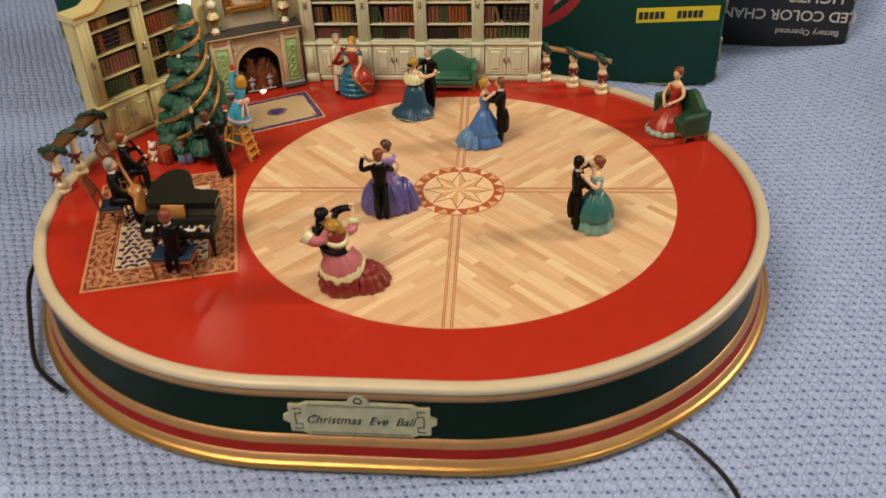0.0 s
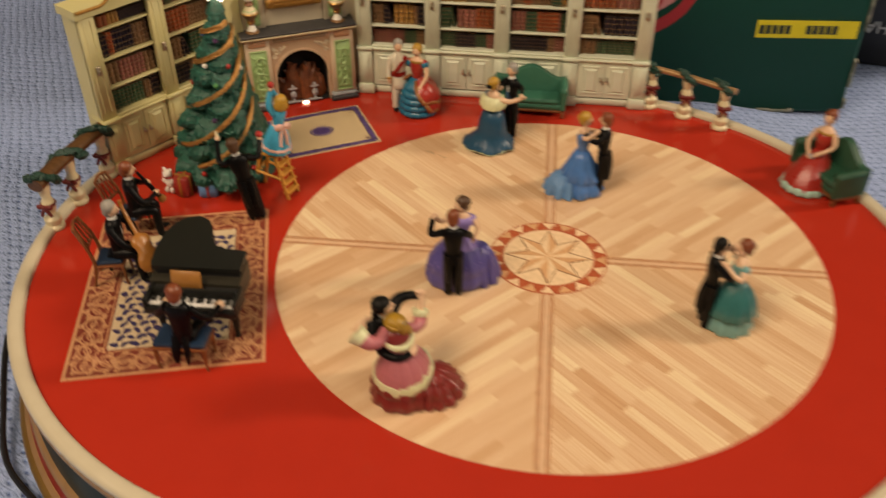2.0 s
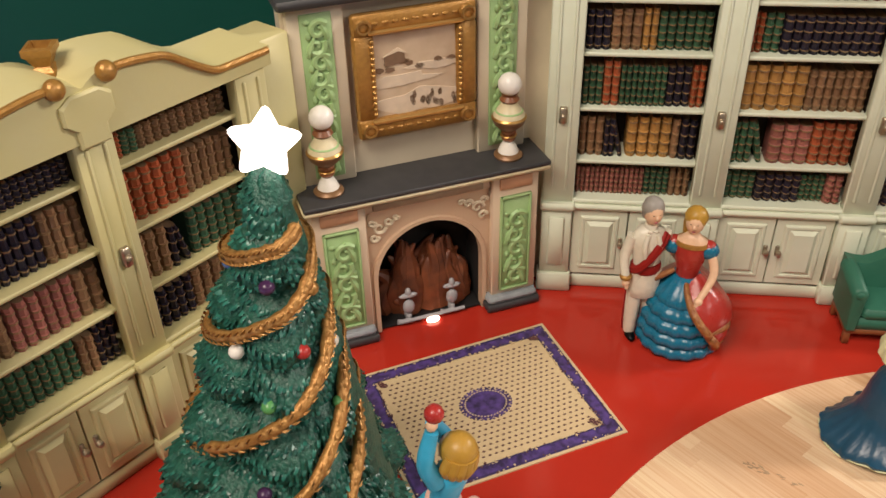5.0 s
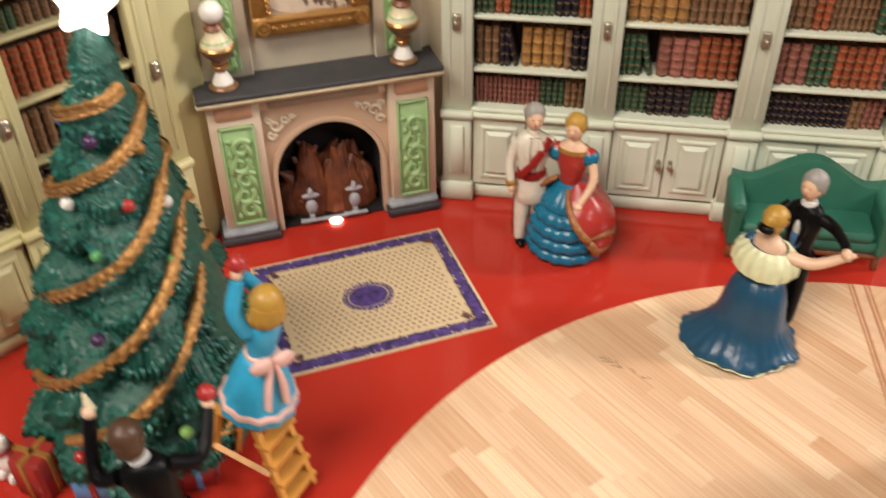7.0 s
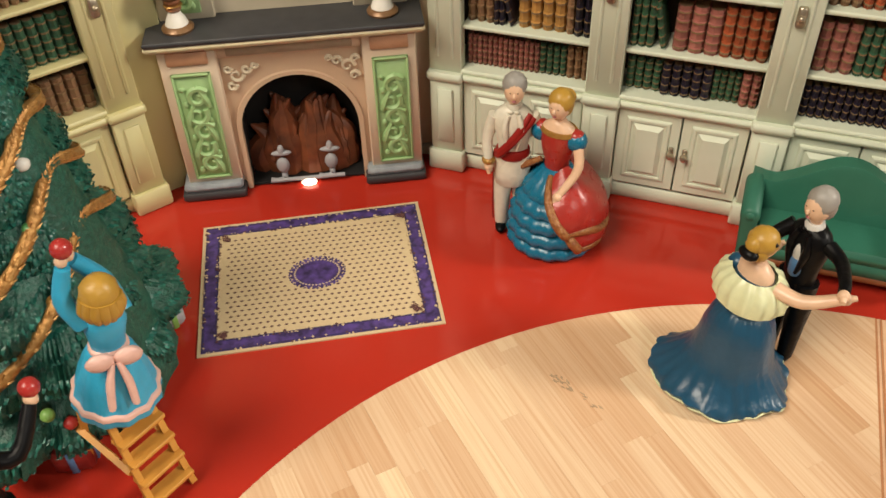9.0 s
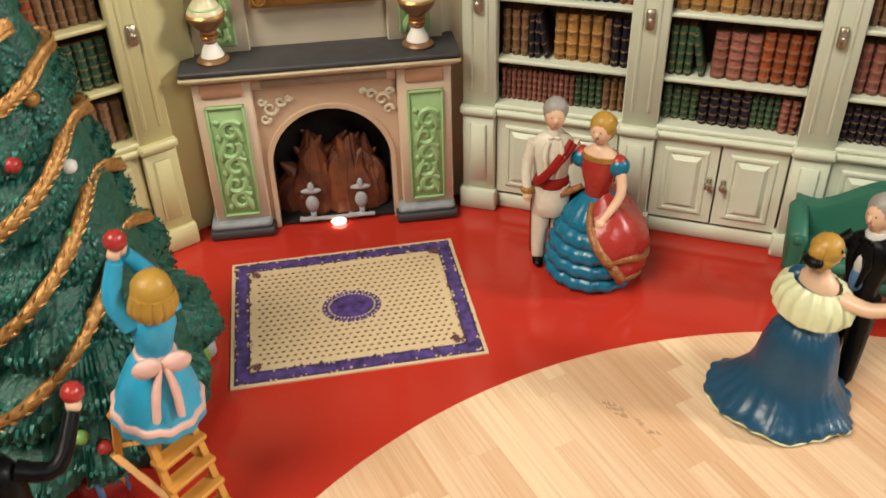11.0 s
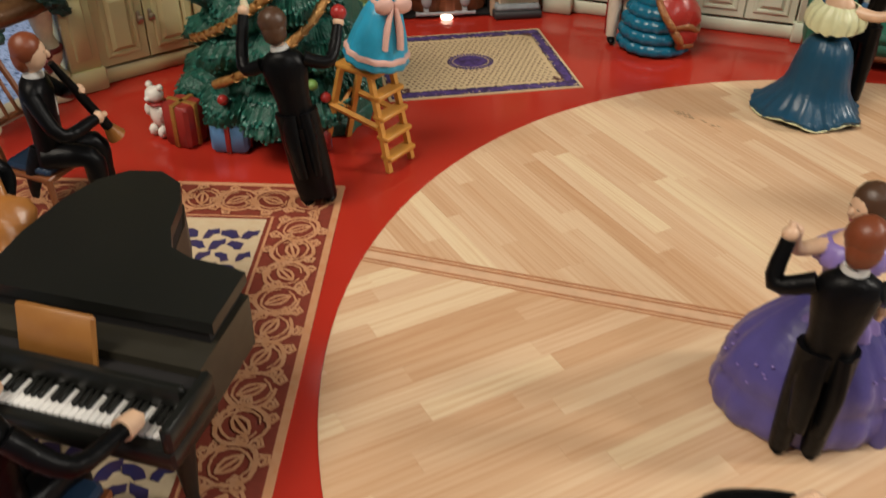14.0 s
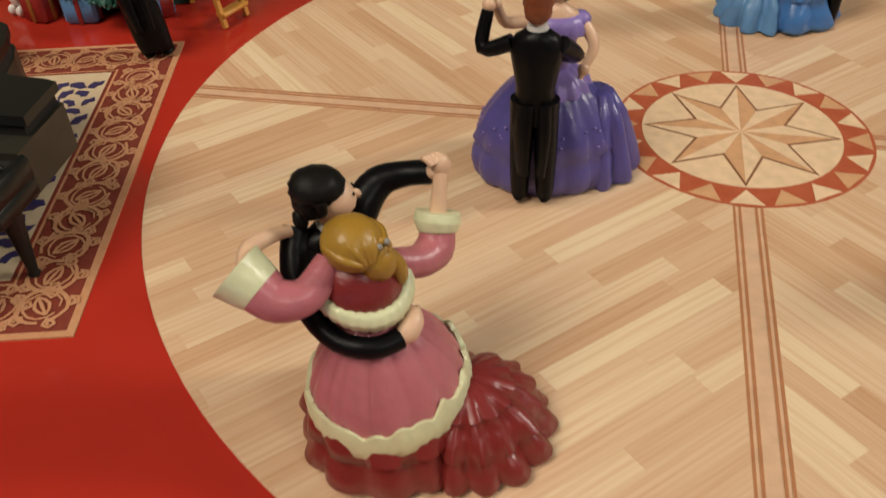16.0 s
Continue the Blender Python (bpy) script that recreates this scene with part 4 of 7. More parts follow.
def scrollwork(x0, x1, z0, z1, y, paint, seed):
    """Raised acanthus scrolls that climb a narrow panel."""
    s = Shape()
    r = (x1 - x0) * 0.30
    cx = (x0 + x1) / 2
    z, k = z0 + r * 1.25, seed
    while z < z1 - r * 0.9:
        g = 1 if k % 2 else -1
        pts = [(cx + g * r * 0.2 + r * (1 - 0.75 * t) * math.cos(g * (t * 7.4) + 0.6), y, z + r * (1 - 0.75 * t) * math.sin(g * (t * 7.4) + 0.6)) for t in [i / 12 for i in range(13)]]
        s.tube(pts, [0.00090 * (1 - 0.4 * i / 12) for i in range(13)], paint, n=6, steps=2)
        s.tube([(cx + g * r, y, z - r * 1.1), (cx + g * r * 0.9, y, z - r * 0.3), (cx + g * r * 0.2, y, z + r * 1.2)], [0.0004, 0.0010, 0.0004], paint, n=6)
        s.ball((cx - g * r * 1.0, y, z + r * 0.9), (0.0009, 0.0005, 0.0007), paint, 8, 6)
        s.ball((cx - g * r * 0.9, y, z - r * 0.6), (0.0008, 0.0005, 0.0011), paint, 8, 6)
        z += r * 1.75
        k += 1
    return s


# front wall with the arched opening
cxA, rA, zs = 0.0366, 0.0163, 0.0190
arch_pts = [(cxA + rA * math.cos(radians(a)), zs + rA * 1.05 * math.sin(radians(a))) for a in range(0, 181, 9)]
opening = [(cxA + rA, 0.0)] + arch_pts + [(cxA - rA, 0.0)]
s = Shape()
n = len(opening)
outer = []
for x, z in opening:
    if z <= 0:
        outer.append((0.0555 if x > cxA else 0.0177, 0.0))
    else:
        a = math.atan2(z - zs, x - cxA)
        k = 1 / max(abs(math.cos(a)) / 0.0189, abs(math.sin(a)) / 0.0242, 1e-6)
        outer.append((cxA + k * math.cos(a), min(zs + k * math.sin(a), 0.0432)))
rings = [[(x, 0.0000, z) for x, z in outer], [(x, 0.0000, z) for x, z in [(cxA + (x - cxA) * 1.09, z * 1.035) for x, z in opening]],
         [(x, -0.0008, z) for x, z in [(cxA + (x - cxA) * 1.08, z * 1.03) for x, z in opening]], [(x, -0.0008, z) for x, z in opening], [(x, 0.0022, z) for x, z in opening]]
s.loft(rings, "archpeach", closed=False)
s.box(0.0179, 0.0554, 0.0006, 0.0018, 0.0364, 0.0431, "archpeach")
part("arched_front", s, fp, "peach arched surround", angle=30)
s = Shape()
s.loft([[(x, 0.0021, z) for x, z in opening], [(cxA + (x - cxA) * 1.02, 0.013, z) for x, z in opening]], "soot", closed=False)
s.put([(cxA + (x - cxA) * 1.02, 0.013, z) for x, z in opening], [tuple(range(n))], "soot")
s.box(cxA - 0.0175, cxA + 0.0175, 0.0128, 0.0145, 0.0002, 0.0372, "soot")
s.box(cxA - rA + 0.0001, cxA + rA - 0.0001, 0.0002, 0.0130, 0.0001, 0.0007, "soot")
part("firebox", s, fp, "soot black firebox")
for x0, x1 in ((0.0028, 0.0178), (0.0555, 0.0700)):
    s = Shape()
    s.box(x0, x1, -0.0020, 0.0150, 0.0040, 0.0474, "mantel", 0.0003)
    s.box(x0 + 0.0022, x1 - 0.0022, -0.0026, 0.0, 0.0424, 0.0460, "peach", 0.0002)
    p = part("pier", s, fp)
    s = Shape()
    s.box(x0 + 0.0024, x1 - 0.0024, -0.0025, 0.0, 0.0064, 0.0400, "leafgreen", 0.0002)
    a, b = x0 + 0.0024, x1 - 0.0024
    for q in ((a, a + 0.0007, 0.0064, 0.0400), (b - 0.0007, b, 0.0064, 0.0400), (a, b, 0.0064, 0.0071), (a, b, 0.0393, 0.0400)):
        s.box(q[0], q[1], -0.0031, -0.0020, q[2], q[3], "leafgreen", 0.0002)
    part("relief_panel", s, p, "celadon green panel")
    part("scrollwork", scrollwork(a, b, 0.0075, 0.0390, -0.0027, "leafgreen", 1), p, "raised celadon scrolls")
    s = Shape()
    s.box(x0 - 0.0022, x1 + 0.0008, -0.0050, 0.013, 0.0, 0.0026, "slate", 0.0005)
    s.box(x0 - 0.0016, x1 + 0.0002, -0.0042, 0.013, 0.0024, 0.0048, "plinthgrey", 0.0009)
    part("plinth", s, fp, "grey stone plinth")
s = Shape()
s.box(0.0178, 0.0555, -0.0006, 0.013, 0.0428, 0.0474, "mantel", 0.0002)
s.box(0.0202, 0.0531, -0.0012, 0.0, 0.0433, 0.0463, "greyp", 0.0002)
part("frieze", s, fp)
for g in (-1, 1):
    for q, (dx, dz, r) in enumerate(((0.0148, 0.0188, 0.0016), (0.0120, 0.0205, 0.0011), (0.0164, 0.0158, 0.0011), (0.0168, 0.0208, 0.0009), (0.0098, 0.0214, 0.0007))):
        x, z = cxA + g * dx, zs + dz - 0.0005
        s = Shape()
        s.tube([(x + 1.25 * r * (1 - 0.7 * t) * math.cos(g * t * 6.5), -0.0005, z + 1.25 * r * (1 - 0.7 * t) * math.sin(g * t * 6.5)) for t in [i / 8 for i in range(9)]], [0.0006 - 0.00004 * i for i in range(9)], "wall_cream", n=6, steps=2)
        part("spandrel_scroll", s, fp, "ivory scroll")
s = Shape()
s.box(0.0014, 0.0714, -0.0038, 0.0160, 0.0470, 0.0480, "mantel", 0.0003)
s.box(0.0004, 0.0724, -0.0050, 0.0160, 0.0478, 0.0492, "ivory", 0.0005)
shelf = part("mantelshelf", s, fp, "ivory moulded mantelshelf")
s = Shape()
s.box(0.0006, 0.0722, -0.0052, 0.0160, 0.0492, 0.0506, "slate", 0.0003)
part("slate_top", s, shelf, "charcoal slab")
# overmantel
s = Shape()
s.box(0.0030, 0.0700, 0.0095, 0.0160, 0.0504, 0.1010, "wall_cream")
over = part("overmantel", s, fp, "cream chimney breast", smooth=False)
for x0, x1 in ((0.0040, 0.0185), (0.0545, 0.0690)):
    s = Shape()
    s.box(x0, x1, 0.0070, 0.0120, 0.0505, 0.1008, "wall_cream", 0.0003)
    s.box(x0 + 0.0032, x1 - 0.0032, 0.0064, 0.0080, 0.0525, 0.0985, "leafgreen", 0.0002)
    part("side_pilaster", s, fp)
    part("scrollwork", scrollwork(x0 + 0.0032, x1 - 0.0032, 0.0530, 0.0980, 0.0063, "leafgreen", 0), over, "raised celadon scrolls")
s = Shape()
s.box(0.0015, 0.0715, 0.0040, 0.0165, 0.1006, 0.1030, "slate", 0.0006)
part("cornice", s, fp, "dark cornice strip")
s = Shape()
s.box(0.0701, 0.0784, 0.0100, 0.0150, 0.0, 0.1006, "wall_cream")
part("return_wall", s, fp, "cream return beside the chimney breast", smooth=False)
# flames, andirons and bulb
rng = random.Random(3)
for i in range(40):
    x, y = cxA + rng.uniform(-0.0128, 0.0128), rng.uniform(0.0060, 0.0110)
    h = rng.uniform(0.013, 0.0285) * (1 - (abs(x - cxA) / 0.0128) ** 2 * 0.35)
    b = rng.uniform(-0.003, 0.003)
    s = Shape()
    s.tube([(x, y, 0.001), (x + b * 0.5, y, h * 0.4), (x - b * 0.4, y, h * 0.75), (x + b, y, h)], [0.0040, 0.0042, 0.0026, 0.0004], "flame", n=8)
    part("flame", s, fp, "moulded translucent brown flame")
for i in range(7):
    s = Shape()
    s.ball((cxA - 0.009 + 0.003 * i, 0.0055, 0.004 + rng.uniform(0, 0.002)), (0.0022, 0.0020, 0.0018), "flame", 10, 7, dent=0.1, seed=i)
    part("ember", s, fp, "brown resin ember")
for x in (cxA - 0.0070, cxA + 0.0070):
    s = Shape()
    s.ball((x, 0.0010, 0.0058), (0.0019, 0.0012, 0.0026), "andiron", 12, 8)
    s.ball((x, 0.0010, 0.0100), (0.0030, 0.0009, 0.0009), "andiron", 10, 6)
    s.ball((x, 0.0010, 0.0110), (0.0010, 0.0009, 0.0018), "andiron", 10, 6)
    s.box(x - 0.0008, x + 0.0008, 0.0004, 0.0060, 0.0, 0.0030, "andiron", 0.0003)
    s.tube([(x, -0.0004, 0.0018), (x - 0.0024, -0.0002, 0.0014), (x - 0.0040, 0.0, 0.0016)], [0.0008, 0.0007, 0.0009], "andiron", n=8)
    part("andiron", s, fp, "grey fleur-de-lis andiron")
s = Shape()
s.tube([(cxA - 0.0095, -0.0006, 0.0016), (cxA + 0.0105, -0.0006, 0.0016)], 0.0006, "andiron", n=8, steps=1)
part("fire_rail", s, fp, "grey fire rail")
s = Shape()
s.ball((cxA, -0.0012, 0.0004), (0.0022, 0.0010, 0.0011), "spark", 10, 7)
part("bulb", s, fp, "glowing fire bulb")

# picture over the fireplace
pic = thing("landscape_picture", pose(-0.1945, 0.1265, 0, 0, 0, 26.8) @ pose(0.0366, 0.0066, 0.0795), "sepia snow landscape in an ornate gold frame", "picture")
PW2, PH2 = 0.0168, 0.0172
s = Shape()
s.box(-PW2 + 0.003, PW2 - 0.003, -0.0004, 0.0010, -PH2 + 0.003, PH2 - 0.003, "canvas")
part("canvas", s, pic, smooth=False)
s = Shape()
def blob(x, z, rx, rz, paint, k):
    r = random.Random(k)
    s.prism([(x + rx * (1 + r.uniform(-0.3, 0.3)) * math.cos(t), z + rz * (1 + r.uniform(-0.3, 0.3)) * math.sin(t)) for t in [i * 0.524 for i in range(12)]], -0.0006, 0.0, paint)
blob(0.001, -0.0085, 0.0118, 0.0034, "snow", 1)
blob(-0.004, -0.0020, 0.0090, 0.0018, "snow", 2)
blob(0.005, 0.0012, 0.0075, 0.0012, "snow", 9)
s.prism([(-0.0085, 0.0022), (-0.0030, 0.0030), (-0.0030, 0.0052), (-0.0048, 0.0066), (-0.0085, 0.0050)], -0.0007, 0.0, "sepia")
s.prism([(-0.0090, 0.0050), (-0.0048, 0.0072), (-0.0024, 0.0054), (-0.0048, 0.0062)], -0.0008, 0.0, "snow")
for k in range(16):
    r = random.Random(40 + k)
    blob(r.uniform(-0.002, 0.0118), r.uniform(-0.0105, -0.0065), 0.0006, 0.0011, "sepia", 60 + k)
for k in range(9):
    r = random.Random(90 + k)
    blob(r.uniform(-0.012, 0.012), r.uniform(0.001, 0.0035), 0.0013, 0.0007, "sepia", 80 + k)
part("painted_scene", s, pic, "sepia houses, trees and snow banks", smooth=False)
for q, (x0, x1, z0, z1) in enumerate(((-PW2, PW2, -PH2, -PH2 + 0.0056), (-PW2, PW2, PH2 - 0.0056, PH2), (-PW2, -PW2 + 0.0056, -PH2 + 0.0056, PH2 - 0.0056), (PW2 - 0.0056, PW2, -PH2 + 0.0056, PH2 - 0.0056))):
    s = Shape()
    s.box(x0, x1, -0.0016, 0.0012, z0, z1, "goldpaint", 0.0006)
    if q < 2:
        zc = z1 - 0.0008 if q == 0 else z0 + 0.0008
        s.tube([(x0 + 0.004, -0.0017, zc), (0, -0.0017, zc), (x1 - 0.004, -0.0017, zc)], 0.0007, "gold", n=8, steps=8)
        for g in range(9):
            s.ball((x0 + 0.006 + g * (x1 - x0 - 0.012) / 8, -0.0017, (z0 + z1) / 2 - (0.0004 if q == 0 else -0.0004)), (0.0009, 0.0004, 0.0005), "goldpaint", 8, 5)
    else:
        xc = x1 - 0.0008 if q == 2 else x0 + 0.0008
        for g in range(14):
            s.ball((xc, -0.0017, z0 + 0.0015 + g * (z1 - z0 - 0.003) / 13), 0.0007, "gold", 8, 5)
    part("frame_rail", s, pic, "antique gold frame rail")
for x in (-PW2 + 0.0028, PW2 - 0.0028):
    for z in (-PH2 + 0.0028, PH2 - 0.0028):
        s = Shape()
        s.ball((x, -0.0016, z), (0.0021, 0.0012, 0.0021), "goldpaint", 12, 8)
        s.tube([(x + 0.0017 * math.cos(t), -0.0028, z + 0.0017 * math.sin(t)) for t in [i * 0.785 for i in range(9)]], 0.0004, "gold", n=6, steps=1)
        part("corner_boss", s, pic, "gold rosette")


# oil lamps on the mantelshelf
def oil_lamp(m):
    t = thing("oil_lamp", m, "painted gold and cream oil lamp with white globe", "lamp", "lamps on the mantelshelf")
    s = Shape()
    s.lathe([(0.0010, 0.0), (0.0040, 0.0), (0.0042, 0.0006), (0.0036, 0.0013), (0.0030, 0.0016)], "lampbronze", n=20)
    s.lathe([(0.0030, 0.0016), (0.0025, 0.0030), (0.0017, 0.0044), (0.0015, 0.0050)], "white", n=20)
    part("foot", s, t, "gold and white foot")
    s = Shape()
    s.lathe([(0.0015, 0.0050), (0.0021, 0.0058), (0.0017, 0.0068), (0.0022, 0.0078), (0.0020, 0.0084), (0.0030, 0.0094)], "brownpaint", n=20)
    s.lathe([(0.0022, 0.0066), (0.0024, 0.0068), (0.0022, 0.0070)], "gold", n=20)
    part("stem", s, t, "brown and gold stem")
    s = Shape()
    s.lathe([(0.0028, 0.0092), (0.0042, 0.0108), (0.0047, 0.0124), (0.0044, 0.0134), (0.0036, 0.0146), (0.0026, 0.0160), (0.0022, 0.0172)], "ivory", n=24)
    s.lathe([(0.0027, 0.0090), (0.0043, 0.0106), (0.0049, 0.0121), (0.0047, 0.0126)], "lampbronze", n=24)
    s.lathe([(0.0046, 0.0121), (0.0050, 0.0125), (0.0046, 0.0130)], "gold", n=24)
    s.lathe([(0.0038, 0.0140), (0.0040, 0.0143), (0.0037, 0.0146)], "leafgreen", n=24)
    part("font", s, t, "cream oil font with gold band")
    s = Shape()
    s.lathe([(0.0022, 0.0170), (0.0028, 0.0178), (0.0020, 0.0190), (0.0024, 0.0196)], "brownpaint", n=20)
    part("burner", s, t, "bronze burner")
    s = Shape()
    s.ball((0, 0, 0.0222), (0.0033, 0.0033, 0.0032), "globe", 20, 14)
    part("globe", s, t, "white glass globe")
    return t


lamp1 = oil_lamp(pose(-0.1872, 0.1326, 0.0506))
copy_thing(lamp1, pose(-0.1402, 0.1564, 0.0506))

# ---------- christmas tree ----------
TREE = (-0.1765, 0.0590)
tree = thing("christmas_tree", pose(*TREE, 0), "dark green resin christmas tree with bronze garland", "christmas tree")
s = Shape()
s.lathe([(0.0040, 0.0), (0.0036, 0.010), (0.0030, 0.020)], "brownwood", n=12)
part("trunk", s, tree, "short brown trunk")


def tree_radius(z, a=-2.0):
    """The crown is fuller towards the room than on the side turned to the hearth."""
    return (0.0312 * (1 - max(0.0, z - 0.004) / 0.0985) ** 0.86 + 0.0010) * (1 - (0.40 + 0.14 * min(1.0, z / 0.04)) * max(0.0, math.cos(a - 0.25)))


s, rng = Shape(), random.Random(11)
core = [(tree_radius(z) * 0.62, z) for z in [0.006 + 0.0043 * i for i in range(22)]]
s.lathe([(0.004, 0.005)] + core + [(0.0012, 0.1000)], "fir", n=28, rough=0.1, seed=3)


def fir_tier(z, R, h, k):
    """A drooping layer of moulded boughs: lumps round the rim, ridged like brushed needles."""
    lumps = max(4, int(2 * math.pi * R / 0.0160))
    n = max(60, int(2 * math.pi * R / 0.00055) // 2 * 2)
    ph, tilt = rng.uniform(0, 6.28), rng.uniform(0, 6.28)
    own = [(rng.uniform(-1, 1), rng.uniform(-1, 1)) for _ in range(lumps)]
    rings, base = [], tree_radius(z)
    for u, rz, bulge in ((0.0, 0.60, 0.1), (0.14, 0.80, 0.6), (0.34, 0.97, 1.1), (0.54, 1.09, 1.5), (0.72, 1.13, 1.7), (0.86, 1.03, 1.4), (0.93, 0.58, 0.5)):
        ring = []
        for i in range(n):
            a = 2 * math.pi * i / n
            q = (a / (2 * math.pi) * lumps) % lumps
            j = int(q)
            f = abs(math.sin(math.pi * (q - j))) ** 0.6
            ridge = (0.012 if i % 2 else -0.012) + 0.014 * rng.uniform(-1, 1)
            lump = noise.noise((7 * math.cos(a) * R * 25, 7 * math.sin(a) * R * 25, z * 160 + u * 1.5))
            r = R * tree_radius(z, a + ph) / base * rz * (1 + bulge * (0.14 * f - 0.08 + 0.06 * own[j][0] * f + 0.05 * lump) + ridge * bulge)
            zz = z + h * (0.5 - u) - 0.0024 * f * u + 0.0022 * own[j][1] * f + 0.0018 * math.sin(a + tilt) + 0.0005 * rng.uniform(-1, 1) * bulge
            ring.append((r * math.cos(a + ph), r * math.sin(a + ph), zz))
        rings.append(ring)
    s.loft(rings, "fir")
    # needle tufts combed down and sideways over every bough
    for row in range(1, 6):
        step = max(1, int(0.00105 / (2 * math.pi * R / n)))
        for i in range(rng.randrange(step), n, step):
            p, q = Vector(rings[row][i]), Vector(rings[row + 1][i])
            out = Vector((p.x, p.y, 0)).normalized()
            down = (q - p).normalized()
            side = out.cross(down)
            swirl = 1.1 * noise.noise((p.x * 150, p.y * 150, p.z * 120)) + rng.uniform(-0.25, 0.25)
            d = (down * math.cos(swirl) + side * math.sin(swirl) + out * rng.uniform(0.18, 0.42)).normalized()
            across = d.cross(out).normalized()
            L, wd = rng.uniform(0.0011, 0.0020), rng.uniform(0.00028, 0.00044)
            b = p - out * 0.0002
            mid = b + d * L * 0.45 + out * wd * 1.5
            s.put([tuple(b + across * wd), tuple(b - across * wd), tuple(mid + across * wd * 0.9), tuple(mid - across * wd * 0.9), tuple(mid + out * wd), tuple(b + d * L)],
                  [(0, 2, 4), (0, 4, 1), (1, 4, 3), (2, 5, 4), (4, 5, 3)], "needle")


z, k = 0.0150, 0
while z < 0.0990:
    R = tree_radius(z)
    fir_tier(z, R, 0.0140 if z < 0.05 else 0.0122 if z < 0.08 else 0.0094, k)
    z += 0.0128 if z < 0.045 else 0.0114 if z < 0.075 else 0.0090
    k += 1
s.lathe([(0.0002, 0.1012), (0.0020, 0.0990), (0.0036, 0.0950)], "fir", n=24, wave=(12, 0.05))
part("crown", s, tree, "ridged dark green fir boughs", angle=80)
# garland: one long drooping spiral
s, pts = Shape(), []
heights, sways = (0.0277, 0.0423, 0.0587, 0.0772, 0.0890, 0.0930), (0.0170, 0.0165, 0.0095, 0.0038, 0.0012, 0.0)
for i in range(260):
    a = radians(-113 + 1525 * i / 259)
    q = min(max((a + math.pi / 2) / (2 * math.pi), 0.0), 4.99)
    j, f = int(q), q - int(q)
    zz = heights[j] + (heights[j + 1] - heights[j]) * f + (sways[j] + (sways[j + 1] - sways[j]) * f) * math.cos(a - 0.17)
    R = tree_radius(zz, a) * 1.09 + 0.0006
    pts.append((R * math.cos(a), R * math.sin(a), zz))
s.tube(pts, [0.00125 + 0.00016 * math.sin(i * 2.1) for i in range(260)], "garland", n=8, steps=1)
for i in range(2, 258):
    c, d = Vector(pts[i]), (Vector(pts[i + 1]) - Vector(pts[i - 1])).normalized()
    out = Vector((c.x, c.y, 0)).normalized()
    up = out.cross(d).normalized()
    for g in (-1, 1):
        e = (d * 0.9 + up * g * 0.4).normalized()
        b = c + out * 0.0009 + up * g * 0.0004
        s.put([tuple(b), tuple(b + e * 0.0010 + out.cross(e) * 0.00045 + out * 0.0004), tuple(b + e * 0.0022 + out * 0.0001), tuple(b + e * 0.0010 - out.cross(e) * 0.00045), tuple(b + e * 0.0010 + out * 0.0007)],
              [(0, 1, 4), (1, 2, 4), (2, 3, 4), (3, 0, 4)], "garland")
part("garland", s, tree, "twisted bronze garland", angle=60)
for k, (deg, z, paint) in enumerate(((-90, 0.0826, "plumball"), (-117, 0.070, "white"), (-65, 0.070, "redball"), (-91, 0.0613, "greenball"), (-148, 0.046, "goldpaint"), (-39, 0.0549, "greenball"), (-95, 0.0439, "plumball"),
                                     (-160, 0.038, "blueball"), (-128, 0.0283, "redball"), (-108, 0.0152, "redball"), (-18, 0.0653, "white"), (-43, 0.0400, "goldpaint"), (-34, 0.0785, "goldpaint"), (-168, 0.026, "blueball"),
                                     (-150, 0.084, "blueball"), (20, 0.030, "limegreen"), (-62, 0.020, "limegreen"), (-55, 0.016, "redball"), (-168, 0.056, "redball"))):
    R = tree_radius(z, radians(deg)) * 1.09
    s = Shape()
    s.ball((R * math.cos(radians(deg)), R * math.sin(radians(deg)), z), (0.0015, 0.0015, 0.0014), paint, 12, 8)
    part("bauble", s, tree, {"white": "white", "goldpaint": "gold", "limegreen": "lime green"}.get(paint, paint.replace("ball", "")) + " bauble")
s = Shape()


def star_ring(k, y):
    """Outline of a fat five-pointed star with blunt tips."""
    pts = []
    for i in range(5):
        for off, r in ((-0.10, 0.0061), (0.0, 0.0064), (0.10, 0.0061), (0.628, 0.0039)):
            a = 2 * math.pi * i / 5 + off
            pts.append((k * r * math.sin(a), y, k * r * math.cos(a)))
    return pts


s.loft([star_ring(0.12, -0.0024), star_ring(0.55, -0.0021), star_ring(0.92, -0.0013), star_ring(1.0, 0.0), star_ring(0.92, 0.0013), star_ring(0.55, 0.0021), star_ring(0.12, 0.0024)], "star")
star_ob = part("star", s, tree, "lit white five-pointed star", angle=35)
star_ob.matrix_basis = pose(0, 0, 0.1055, -12, 8, 12)


def present(m, w, d, h, paint, ribbon_paint, label, two=True):
    t = thing("wrapped_present", m, label, "present", "presents under the tree")
    s = Shape()
    s.box(-w / 2, w / 2, -d / 2, d / 2, 0, h, paint, 0.0009)
    part("box", s, t)
    s = Shape()
    k = 0.0007
    s.box(-k, k, -d / 2 - 0.0003, d / 2 + 0.0003, 0.0001, h + 0.0003, ribbon_paint, 0.0001)
    if two:
        s.box(-w / 2 - 0.0003, w / 2 + 0.0003, -k, k, 0.0001, h + 0.0003, ribbon_paint, 0.0001)
    part("ribbon", s, t, "painted ribbon")
    return t


